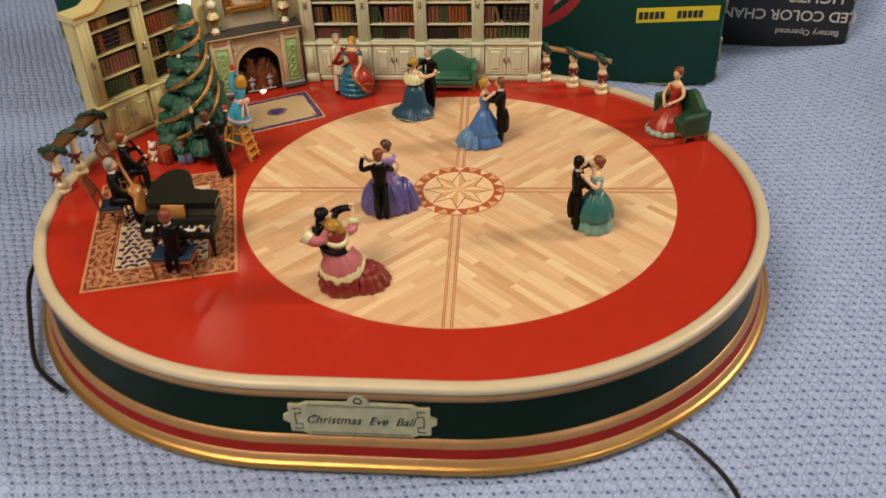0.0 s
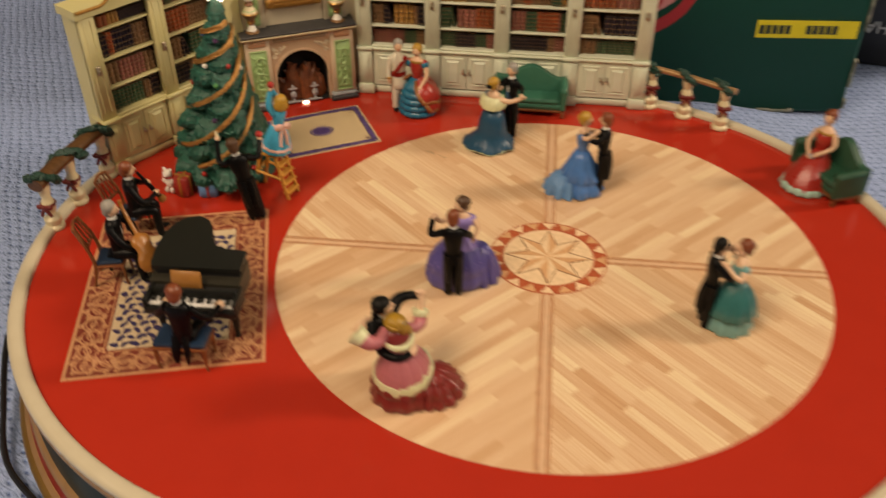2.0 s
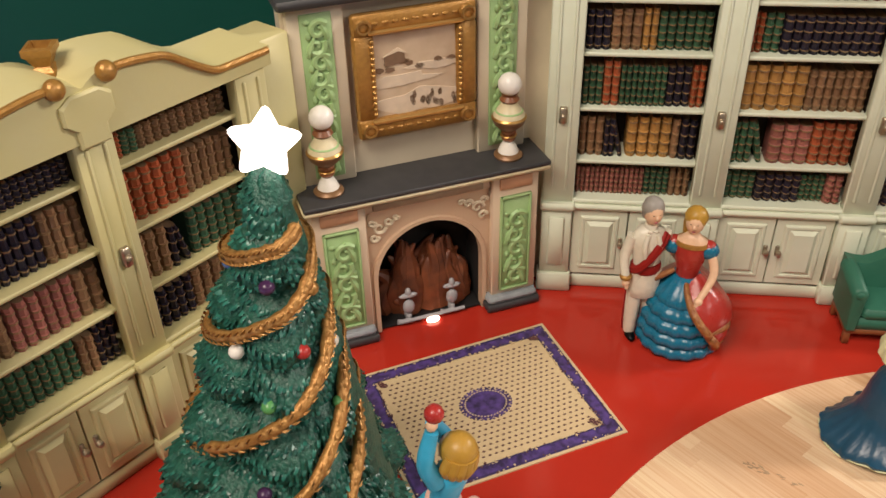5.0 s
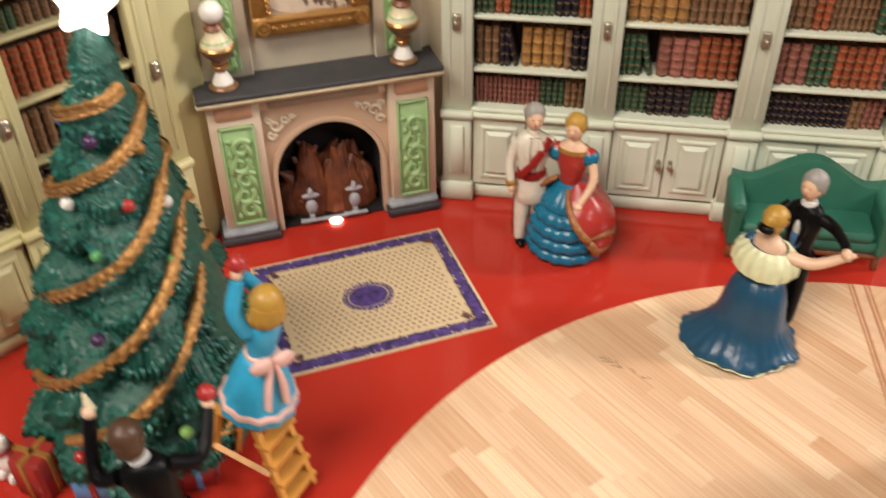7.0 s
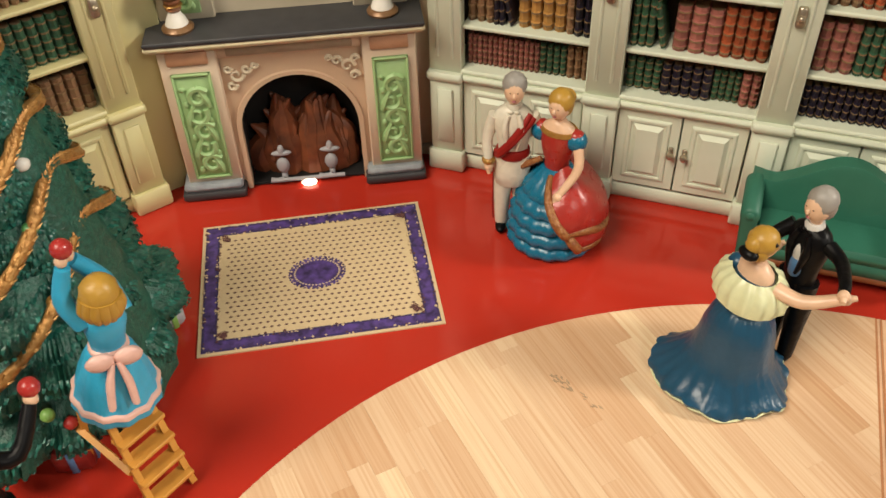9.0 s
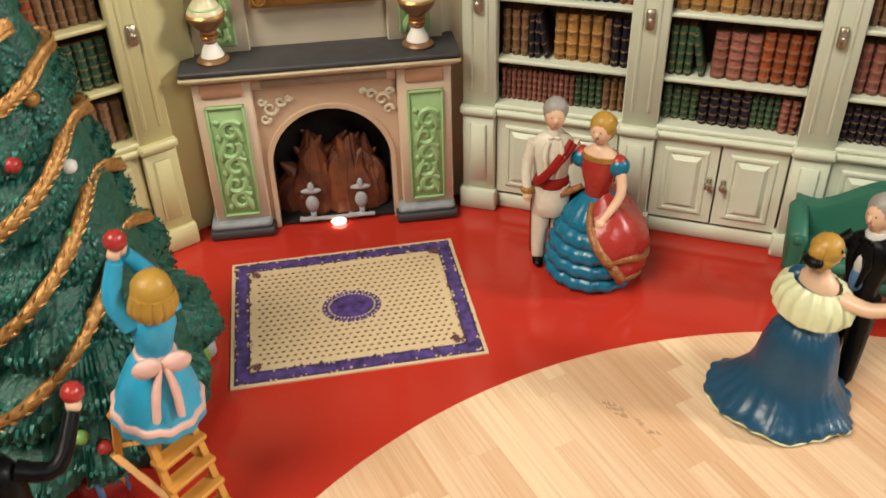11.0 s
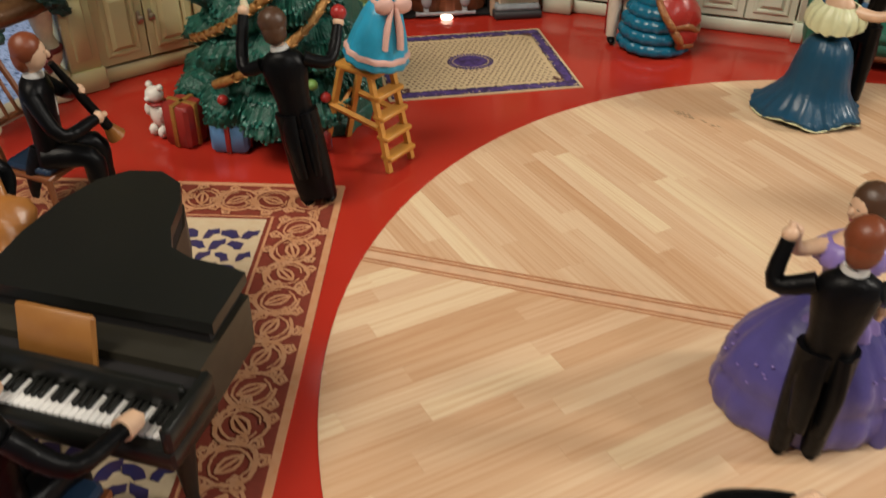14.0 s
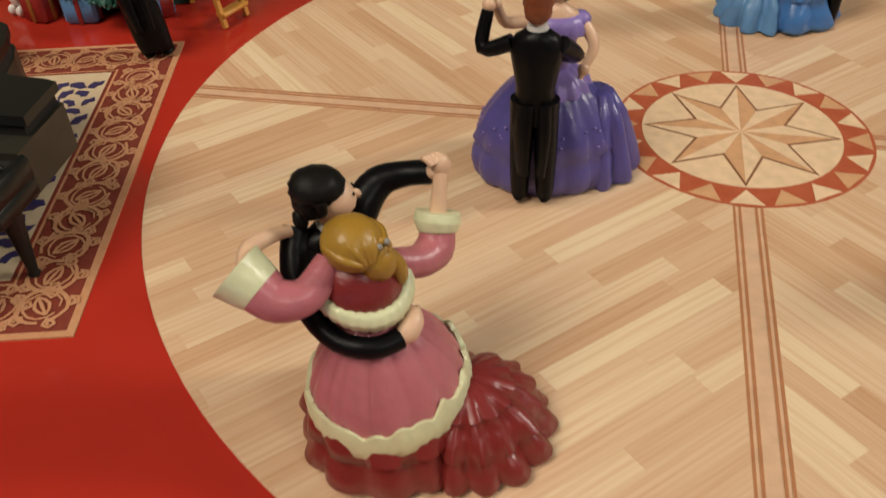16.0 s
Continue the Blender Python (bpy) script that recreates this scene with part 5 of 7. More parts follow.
present(pose(-0.1868, 0.0318, 0, 0, 0, 12), 0.0100, 0.0075, 0.0078, "giftblue", "giftred", "blue wrapped present with a red ribbon")
present(pose(-0.2002, 0.0308, 0, 0, 0, -8), 0.0086, 0.0080, 0.0118, "giftred", "goldpaint", "red wrapped present with a gold ribbon")
present(pose(-0.1660, 0.0385, 0, 0, 0, 30), 0.0085, 0.0070, 0.0065, "giftred", "giftblue", "red wrapped present with a blue ribbon")
present(pose(-0.1668, 0.0690, 0, 0, 0, 70), 0.0075, 0.0065, 0.0090, "limegreen", "white", "lime green wrapped present with a white ribbon")
present(pose(-0.1690, 0.0800, 0, 0, 0, 60), 0.0060, 0.0050, 0.0060, "andiron", "limegreen", "grey wrapped present with a lime green ribbon")
s = Shape()
s.lathe([(0.0002, 0.0), (0.0210, 0.0), (0.0210, 0.0030), (0.0190, 0.0072), (0.0100, 0.0085)], "fir", (-0.0030, 0.0), n=40, wave=(13, 0.05), rough=0.05)
part("skirt_base", s, tree, "dark mound under the tree", angle=75)
# toy bear
s = Shape()
s.m = pose(-0.2086, 0.0318, 0, 0, 0, 165) @ Matrix.Diagonal((1.2, 1.2, 1.2, 1))
s.ball((0, 0, 0.0052), (0.0021, 0.0019, 0.0030), "white", 12, 8)
s.ball((0, 0.0004, 0.0102), (0.0021, 0.0021, 0.0019), "white", 12, 8)
s.ball((0, 0.0022, 0.0098), (0.0008, 0.0010, 0.0007), "white", 8, 6)
for g in (-1, 1):
    s.ball((g * 0.0017, 0, 0.0120), 0.0008, "white", 8, 6)
    s.ball((g * 0.0022, 0.0008, 0.0062), (0.0008, 0.0011, 0.0016), "white", 8, 6)
    s.ball((g * 0.0014, 0.0008, 0.0014), (0.0010, 0.0015, 0.0014), "white", 8, 6)
s.lathe([(0.0020, 0.0078), (0.0023, 0.0082), (0.0020, 0.0086)], "redball", n=12)
solo("toy_bear", s, label="small white toy bear with a red scarf", category="toy")

# ---------- step ladder ----------
lad = thing("step_ladder", pose(-0.1504, 0.0400, 0, 0, 0, -17), "orange-brown wooden toy step ladder", "ladder")
TOPZ = 0.0262
s = Shape()
s.box(-0.0066, 0.0060, -0.0050, 0.0050, TOPZ - 0.0016, TOPZ, "oak", 0.0003)
part("platform", s, lad)
for y in (-0.0042, 0.0042):
    s = Shape()
    s.tube([(0.0040, y, TOPZ - 0.001), (0.0098, y * 1.12, 0.0)], 0.00095, "oak", n=4, steps=1)
    part("front_rail", s, lad)
    s = Shape()
    s.tube([(-0.0052, y, TOPZ - 0.001), (-0.0118, y * 1.12, 0.0)], 0.0010, "oak", n=4, steps=1)
    part("back_leg", s, lad)
    s = Shape()
    s.tube([(0.0068, y * 1.22, 0.0120), (-0.0088, y * 1.22, 0.0142)], 0.0009, "oak", n=4, steps=1)
    part("side_brace", s, lad)
for k in range(1, 5):
    z = TOPZ - 0.0012 - k * 0.0053
    x = 0.0040 + 0.0058 * (TOPZ - z) / TOPZ
    s = Shape()
    s.box(x - 0.0016, x + 0.0020, -0.0052, 0.0052, z - 0.0005, z + 0.0006, "oak", 0.0002)
    part("step", s, lad)
s = Shape()
s.tube([(-0.0095, -0.0044, 0.0088), (-0.0095, 0.0044, 0.0150)], 0.0006, "oak", n=4, steps=1)
s.tube([(-0.0095, 0.0044, 0.0088), (-0.0095, -0.0044, 0.0150)], 0.0006, "oak", n=4, steps=1)
part("cross_brace", s, lad)

# ---------- grand piano ----------
pn = thing("grand_piano", pose(-0.1520, -0.0722, 0, 0, 0, 2.0), "black toy grand piano with ivory keys", "piano")
LIDZ = 0.0300
lid_line = [(-0.0212, 0.0045), (0.0190, 0.0052), (0.0180, 0.0185), (0.0150, 0.0192), (0.0075, 0.0196), (0.0030, 0.0215), (0.0000, 0.0265), (-0.0025, 0.0345), (-0.0060, 0.0405), (-0.0115, 0.0435), (-0.0175, 0.0420),
            (-0.0215, 0.0370), (-0.0235, 0.0290), (-0.0238, 0.0180), (-0.0225, 0.0080)]
s = Shape()
s.slab(lid_line, LIDZ - 0.0021, LIDZ, "piano")
lid = part("lid", s, pn, "black closed lid", angle=50)
s = Shape()
s.slab([(x * 1.0, y if y > 0.006 else 0.0) for x, y in lid_line], 0.0150, LIDZ - 0.0048, "pianobrown")
part("case", s, pn, "dark curved case", angle=50)
# solid dark slab in the gap, standing for the shade under the lid
s = Shape()
s.slab([(x * 0.93, y * 0.93 + 0.0012) for x, y in lid_line], LIDZ - 0.0049, LIDZ - 0.0020, "soot")
part("inner_rim", s, pn, "black slab standing for the shade under the lid", angle=50)
s = Shape()
s.box(-0.0206, 0.0206, -0.0122, 0.0010, 0.0165, 0.0205, "piano", 0.0005)
part("keybed", s, pn, "black keybed")
for x in (-0.0206, 0.0188):
    s = Shape()
    s.box(x, x + 0.0018, -0.0122, 0.0010, 0.0200, 0.0248, "piano", 0.0005)
    part("cheek", s, pn)
s = Shape()
s.box(-0.0187, 0.0187, -0.0050, -0.0034, 0.0204, 0.0256, "piano", 0.0005)
part("fallboard", s, pn)
s = Shape()
s.box(-0.0187, 0.0187, -0.0033, 0.0046, 0.0206, 0.0236, "soot", 0.0003)
part("key_well", s, pn, "black well behind the fallboard")
for k in range(32):
    s = Shape()
    x = -0.0186 + k * 0.0372 / 32
    s.box(x + 0.00007, x + 0.0372 / 32 - 0.00007, -0.0104, -0.0050, 0.0204, 0.0212, "key", 0.00015)
    part("white_key", s, pn)
for k in range(31):
    if k % 7 in (2, 6):
        continue
    s = Shape()
    x = -0.0186 + (k + 1) * 0.0372 / 32
    s.box(x - 0.00036, x + 0.00036, -0.0084, -0.0050, 0.0211, 0.0220, "piano", 0.0001)
    part("black_key", s, pn)
s = Shape()
s.m = pose(-0.0036, -0.0026, 0.0232, -14, 0, 0)
s.box(-0.0068, 0.0068, -0.0006, 0.0006, 0.0, 0.0092, "standwood", 0.0004)
part("music_stand", s, pn, "orange-brown music stand")
for x, y in ((0.0168, -0.0050), (-0.0168, -0.0050), (-0.0120, 0.0350)):
    s = Shape()
    s.lathe([(0.0009, 0.0), (0.0013, 0.0008), (0.0010, 0.0016), (0.0014, 0.0060), (0.0019, 0.0120), (0.0024, 0.0166)], "piano", (x, y), n=10)
    part("leg", s, pn)
s = Shape()
s.box(-0.0030, 0.0030, 0.002, 0.004, 0.0010, 0.0018, "piano", 0.0002)
s.tube([(-0.0018, 0.003, 0.0014), (-0.0018, 0.004, 0.0168)], 0.0004, "piano", n=6, steps=1)
s.tube([(0.0018, 0.003, 0.0014), (0.0018, 0.004, 0.0168)], 0.0004, "piano", n=6, steps=1)
part("pedal_lyre", s, pn)

bench = thing("piano_bench", pose(-0.1520, -0.0940, 0, 0, 0, 3), "dark brown piano bench with navy cushion", "bench")
s = Shape()
s.box(-0.0118, 0.0118, -0.0070, 0.0070, 0.0112, 0.0128, "brownwood", 0.0003)
part("seat_frame", s, bench)
s = Shape()
s.box(-0.0112, 0.0112, -0.0066, 0.0066, 0.0126, 0.0150, "navyseat", 0.0009)
part("cushion", s, bench, "navy cushion")
for x in (-0.0105, 0.0105):
    for y in (-0.0058, 0.0058):
        s = Shape()
        s.lathe([(0.0006, 0.0), (0.0007, 0.004), (0.0011, 0.0088), (0.0010, 0.0114)], "brownwood", (x, y), n=8)
        part("leg", s, bench)


def chair(m):
    t = thing("music_chair", m, "brown curved-back music chair with navy seat", "chair", "musicians' chairs")
    s = Shape()
    s.box(-0.0068, 0.0068, -0.0068, 0.0066, 0.0108, 0.0122, "brownwood", 0.0003)
    part("seat_frame", s, t)
    s = Shape()
    s.box(-0.0062, 0.0062, -0.0062, 0.0060, 0.0120, 0.0140, "navyseat", 0.0008)
    part("cushion", s, t, "navy cushion")
    for x in (-0.0060, 0.0060):
        s = Shape()
        s.tube([(x, 0.0058, 0.0115), (x, 0.0064, 0.0)], [0.0009, 0.0006], "brownwood", n=6, steps=1)
        part("front_leg", s, t)
        s = Shape()
        s.tube([(x, -0.0090, 0.0), (x, -0.0064, 0.0115), (x * 1.02, -0.0080, 0.0220), (x * 0.85, -0.0120, 0.0325)], [0.0006, 0.0009, 0.0008, 0.0008], "brownwood", n=6)
        part("back_post", s, t)
    for z, y in ((0.0325, -0.0120), (0.0215, -0.0079)):
        s = Shape()
        w = 0.0054 if z > 0.03 else 0.0060
        s.tube([(-w, y, z), (0, y - 0.0006, z + (0.0014 if z > 0.03 else 0)), (w, y, z)], 0.0008, "brownwood", n=6)
        part("back_rail", s, t)
    for x in (-0.0028, 0.0, 0.0028):
        s = Shape()
        s.tube([(x, -0.0122, 0.0325), (x * 1.2, -0.0079, 0.0215)], 0.0005, "brownwood", n=6, steps=1)
        part("spindle", s, t)
    return t


ch = chair(pose(-0.2065, -0.0440, 0.0002, 0, 0, -76))
copy_thing(ch, pose(-0.2125, -0.0080, 0, 0, 0, -94))


# ---------- sofas ----------
def sofa(m, w, d, paint, label, hump=0.0085):
    t = thing("sofa", m, label, "sofa", "camel-back sofas")
    h = w / 2
    s = Shape()
    s.box(-h + 0.001, h - 0.001, -d / 2 + 0.0006, d / 2 - 0.001, 0.0052, 0.0095, paint, 0.0010)
    part("seat_base", s, t)
    s = Shape()
    s.box(-h + 0.0042, h - 0.0042, -d / 2 + 0.0002, d / 2 - 0.004, 0.0092, 0.0128, paint, 0.0012)
    part("seat_cushion", s, t)
    s = Shape()
    rings = []
    n = 25
    for k, (y, grow) in enumerate(((d / 2 - 0.0052, -0.0010), (d / 2 - 0.0048, 0.0), (d / 2 - 0.0006, 0.0), (d / 2, -0.0010))):
        ring = [(-h + 0.001, y, 0.0060)]
        for i in range(n):
            u = -1 + 2 * i / (n - 1)
            z = 0.0200 + hump * (math.cos(math.pi * u) * 0.5 + 0.5) ** 1.3 + 0.0016 * max(0.0, abs(u) - 0.75) / 0.25
            ring.append(((h - 0.001 + grow) * u, y + 0.0012 * (z - 0.010) / 0.02, z + grow))
        ring.append((h - 0.001, y, 0.0060))
        rings.append(ring)
    s.loft(rings, paint)
    part("backrest", s, t, angle=50)
    for g in (-1, 1):
        s = Shape()
        x = g * (h - 0.0020)
        rings = []
        for y, k in ((-d / 2 - 0.0004, 0.75), (-d / 2 + 0.0002, 1.0), (d / 2 - 0.003, 1.0)):
            ring = []
            for i in range(13):
                a = math.pi * (-0.15 + 1.3 * i / 12)
                ring.append((x + 0.0024 * k * math.cos(a), y, 0.0182 + 0.0024 * k * math.sin(a) + (0.0010 if y > 0 else 0)))
            ring += [(x - 0.0014 * k, y, 0.0060), (x + 0.0014 * k, y, 0.0060)]
            rings.append(ring)
        s.loft(rings, paint)
        s.ball((x, -d / 2 - 0.0004, 0.0184), (0.0012, 0.0005, 0.0012), paint, 10, 6)
        part("arm", s, t, angle=50)
    s = Shape()
    s.box(-h + 0.0010, h - 0.0010, -d / 2 + 0.0008, d / 2 - 0.0012, 0.0036, 0.0054, "brownwood", 0.0004)
    part("seat_rail", s, t, "brown wooden rail")
    for x in (-h + 0.0020, h - 0.0020):
        for y in (-d / 2 + 0.0016, d / 2 - 0.0022):
            s = Shape()
            s.box(x - 0.0010, x + 0.0010, y - 0.0009, y + 0.0009, 0.0, 0.0040, "brownwood", 0.0003)
            part("leg", s, t, "brown wooden leg")
    return t


sofa(pose(-0.0185, 0.1500, 0, 0, 0, 0), 0.0460, 0.0170, "sofa", "green painted camel-back sofa before the bookcase")
sofa(pose(0.1490, 0.0850, 0, 0, 0, -68), 0.0430, 0.0190, "sofadark", "dark green camel-back settee with brown legs", 0.0085)


# ---------- garlanded railings ----------
def railing(posts, rail_z, label, wide):
    m0 = Vector((*posts[1], 0))
    t = thing("garlanded_railing", Matrix.Translation(m0), label, "railing", "railings on the rim")
    for x, y in posts:
        s = Shape()
        at = (x - m0.x, y - m0.y)
        s.lathe([(r * 1.18, z) for r, z in [(0.0040, 0.0), (0.0043, 0.0008), (0.0040, 0.0020), (0.0030, 0.0028), (0.0038, 0.0048), (0.0037, 0.0066), (0.0022, 0.0084), (0.0018, 0.0100), (0.0026, 0.0112), (0.0032, 0.0140), (0.0026, 0.0170),
                 (0.0019, 0.0190), (0.0028, rail_z - 0.0040), (0.0030, rail_z - 0.0018)]], "ivory", at, n=18)
        p = part("baluster", s, t, "ivory turned baluster")
        s = Shape()
        for g in (-1, 1):
            s.ball((at[0] + g * 0.0024, at[1] - 0.0038, 0.0150), (0.0021, 0.0011, 0.0015), "bowred", 10, 7)
            s.tube([(at[0], at[1] - 0.0042, 0.0148), (at[0] + g * 0.0016, at[1] - 0.0042, 0.0120), (at[0] + g * 0.0026, at[1] - 0.0038, 0.0096)], [0.0007, 0.0009, 0.0008], "bowred", n=6)
        s.ball((at[0], at[1] - 0.0044, 0.0150), 0.0010, "bowred", 8, 6)
        s.lathe([(0.0039, 0.0143), (0.0042, 0.0150), (0.0039, 0.0158)], "bowred", at, n=14)
        part("bow", s, p, "crimson bow")
    a, b = Vector((*posts[0], 0)) - m0, Vector((*posts[-1], 0)) - m0
    d = (b - a).normalized()
    a, b = a - d * 0.0050, b + d * 0.0060
    mid = Vector((*posts[1], 0)) - m0
    s = Shape()
    s.tube([(a.x, a.y, rail_z), (mid.x, mid.y, rail_z + 0.0005), (b.x, b.y, rail_z)], wide, "bronze" if wide < 0.0025 else "railbrown", n=14, steps=6, flat=0.8)
    part("handrail", s, t, "bronze handrail")
    s, rng = Shape(), random.Random(int(rail_z * 1e5))
    turns, n = 2.5, 46
    for i in range(n):
        u = i / (n - 1)
        if wide < 0.003 and math.sin(2 * math.pi * turns * u + 1.0) < -0.35:
            continue
        p = a + (b - a) * u
        ph = 2 * math.pi * turns * u + 1.0
        side = Vector((-d.y, d.x, 0))
        c = p + side * (math.cos(ph) * wide * 1.15) + Vector((0, 0, rail_z + math.sin(ph) * wide * 0.95))
        for _ in range(3 if wide < 0.003 else 5):
            q = c + Vector((rng.uniform(-1, 1), rng.uniform(-1, 1), rng.uniform(-1, 1))) * 0.0012
            s.ball(tuple(q), (0.0019, 0.0017, 0.0013), "firdark", 8, 6, dent=0.5, seed=i)
    tagged(part("garland", s, t, "dark green fir garland"), kind="stuff")
    return t


railing([(-0.2562, -0.0085), (-0.2545, 0.0155), (-0.2500, 0.0425)], 0.0285, "ivory baluster railing with bronze rail, fir garland and red bows", 0.0042)
railing([(0.0570, 0.1660), (0.0775, 0.1555), (0.0985, 0.1435)], 0.0262, "ivory baluster railing with slim bronze rail and red bows", 0.0024)

# ---------- boxes behind, cords ----------
gb = thing("green_carton", pose(-0.3570, 0.2260, FLOOR_DROP - 0.004, 0, 0, 5.2), "worn dark green printed cardboard box", "box")
GW, GH, GD = 0.572, 0.34, 0.16
s = Shape()
s.box(0, GW, 0, GD, 0, GH, "carton", 0.0025)
part("body", s, gb)
s = Shape()
rng = random.Random(8)
for k in range(26):
    z = rng.uniform(0.0, GH)
    l = rng.uniform(0.002, 0.012)
    s.box(GW - 0.0012, GW + 0.0006, -0.0007, rng.uniform(0.001, 0.004), z, z + l, "cartonedge", 0.0002)
    s.box(-0.0006, rng.uniform(0.0008, 0.003), -0.0007, 0.002, z * 0.97, z * 0.97 + l, "cartonedge", 0.0002)
for k in range(14):
    x = rng.uniform(0.38, GW - 0.02)
    s.box(x, x + rng.uniform(0.004, 0.02), -0.0007, 0.001, 0.0, rng.uniform(0.0008, 0.003), "cartonedge", 0.0002)
tagged(part("worn_edge", s, gb, "scuffed pale cardboard edge"), kind="stuff")
s = Shape()
s.box(0.495, 0.5665, -0.0004, 0.0, 0.0595, 0.0725, "yellow")
strip = part("sticker", s, gb, "yellow store sticker", smooth=False)
for x in (0.497, 0.530):
    for k in range(5):
        s = Shape()
        x0 = x + k * 0.0046
        s.box(x0, x0 + 0.0036, -0.0007, -0.0003, 0.0625, 0.0690, "ink")
        part("print_bar", s, strip, smooth=False)
for k, (cx, cz, rx, rz, w, paint, a0, a1) in enumerate(((0.385, 0.098, 0.062, 0.040, 0.0045, "ribbonred", -150, 35), (0.360, 0.112, 0.085, 0.045, 0.0035, "ribbonpink", -110, 20), (0.372, 0.120, 0.055, 0.075, 0.0050, "ribbonred", -95, 10),
                                                        (0.335, 0.135, 0.10, 0.040, 0.0035, "ribbonpink", -70, 15))):
    s = Shape()
    inner, outer_r = [], []
    for i in range(33):
        a = radians(a0 + (a1 - a0) * i / 32)
        ww = w * (0.4 + 0.6 * math.sin(math.pi * i / 32))
        inner.append((cx + (rx - ww) * math.cos(a), -0.0004 - 0.0002 * k, cz + (rz - ww) * math.sin(a)))
        outer_r.append((cx + (rx + ww) * math.cos(a), -0.0004 - 0.0002 * k, cz + (rz + ww) * math.sin(a)))
    s.loft([inner, outer_r], paint, closed=False)
    part("printed_ribbon", s, gb, "printed red gift ribbon", smooth=False)

kb = thing("black_carton", pose(0.150, 0.3790, FLOOR_DROP - 0.003, 0, 0, -8.5), "black printed cardboard box standing upside down", "box")
s = Shape()
s.box(0, 0.197, 0, 0.09, 0, 0.11, "blackcarton", 0.0015)
part("body", s, kb)
lettering("lettering", "LED COLOR CHANGING", 0.0140, "print", kb, pose(0.1230, -0.0004, 0.0330) @ pose(0, 0, 0, 90, 180, 0), 0, 0.0001, 0.0002)
lettering("lettering", "LIGHTS", 0.0150, "print", kb, pose(0.1630, -0.0004, 0.0510) @ pose(0, 0, 0, 90, 180, 0), 0, 0.0001, 0.0002)
lettering("lettering", "Battery Operated", 0.0080, "print", kb, pose(0.1600, -0.0004, 0.0165) @ pose(0, 0, 0, 90, 180, 0))
s = Shape()
for k in range(8):
    z = 0.012 * k
    s.box(0.1955, 0.1976, -0.0006, 0.002, z, z + rng.uniform(0.002, 0.006), "cartonedge", 0.0002)
tagged(part("worn_edge", s, kb, "scuffed pale cardboard edge"), kind="stuff")

s = Shape()
s.tube([(0.105, -0.150, -0.047), (0.122, -0.155, -0.0505), (0.133, -0.168, -0.0505), (0.143, -0.186, -0.0505), (0.150, -0.215, -0.0505), (0.170, -0.290, -0.0505)], 0.0013, "cord", n=8)
solo("power_cord", s, label="thin black power cord lying on the blanket", category="cord", group="cords")
s = Shape()
s.tube([(-0.212, -0.141, -0.048), (-0.236, -0.122, -0.0480), (-0.253, -0.092, -0.0440), (-0.2715, -0.052, -0.0400), (-0.2770, -0.022, -0.0410), (-0.274, 0.010, -0.046), (-0.268, 0.035, -0.0505)], 0.0015, "cord", n=8)
solo("power_cord", s, label="thin black power cord hugging the display base", category="cord", group="cords")


# ---------- painted figurines: one mesh each ----------
def arm(s, pts, sleeve, radii=(0.0019, 0.0016, 0.0013), hand="flesh", skin_from=None):
    radii = tuple(radii) + (radii[-1],) * (len(pts) - len(radii))
    if skin_from is None:
        s.tube(pts, radii, sleeve, n=10)
    else:
        s.tube(pts[:skin_from + 1], radii[:skin_from + 1], sleeve, n=10)
        s.tube(pts[skin_from:], [r * 0.8 for r in radii[skin_from:]], "flesh", n=8)
    e, d = Vector(pts[-1]), (Vector(pts[-1]) - Vector(pts[-2])).normalized()
    c = e + d * 0.0010
    s.ball(tuple(c), (0.0014, 0.0013, 0.0015), hand, 10, 7)
    s.tube([tuple(c), tuple(c + d * 0.0022)], [0.0011, 0.0006], hand, n=6, steps=2)


def head(s, at, hair, turn=0.0, bun=None, cap=1.0):
    was, (x, y, z) = s.m, at
    s.m = was @ pose(x, y, z - 0.0030, 0, 0, turn) @ Matrix.Diagonal((0.88, 0.88, 0.90, 1)) @ pose(-x, -y, 0.0030 - z)
    s.tube([(x, y - 0.0004, z - 0.0068), (x, y - 0.0002, z - 0.0025)], [0.0017, 0.0015], "flesh", n=10)
    s.ball((x, y + 0.0004, z), (0.0032, 0.0036, 0.0044), "flesh", 16, 11)
    s.ball((x, y + 0.0040, z - 0.0004), (0.0006, 0.0008, 0.0010), "flesh", 8, 6)
    s.ball((x, y - 0.0005, z + 0.0013), (0.0038 * cap, 0.0039 * cap, 0.0040 * cap), hair, 18, 13, dent=0.07, seed=5)
    s.ball((x, y - 0.0018, z - 0.0010), (0.0033, 0.0026, 0.0036), hair, 14, 9, dent=0.08, seed=6)
    for g in (-1, 1):
        s.ball((x + g * 0.0011, y + 0.0037, z + 0.0006), (0.00032, 0.00016, 0.00018), "brownhair", 6, 5)
    s.ball((x, y + 0.0036, z - 0.0022), (0.0007, 0.0003, 0.0003), "rose", 6, 5)
    if bun:
        s.ball((x, y - 0.0036, z + bun), (0.0022, 0.0020, 0.0026), hair, 12, 8, dent=0.12, seed=9)
    s.m = was


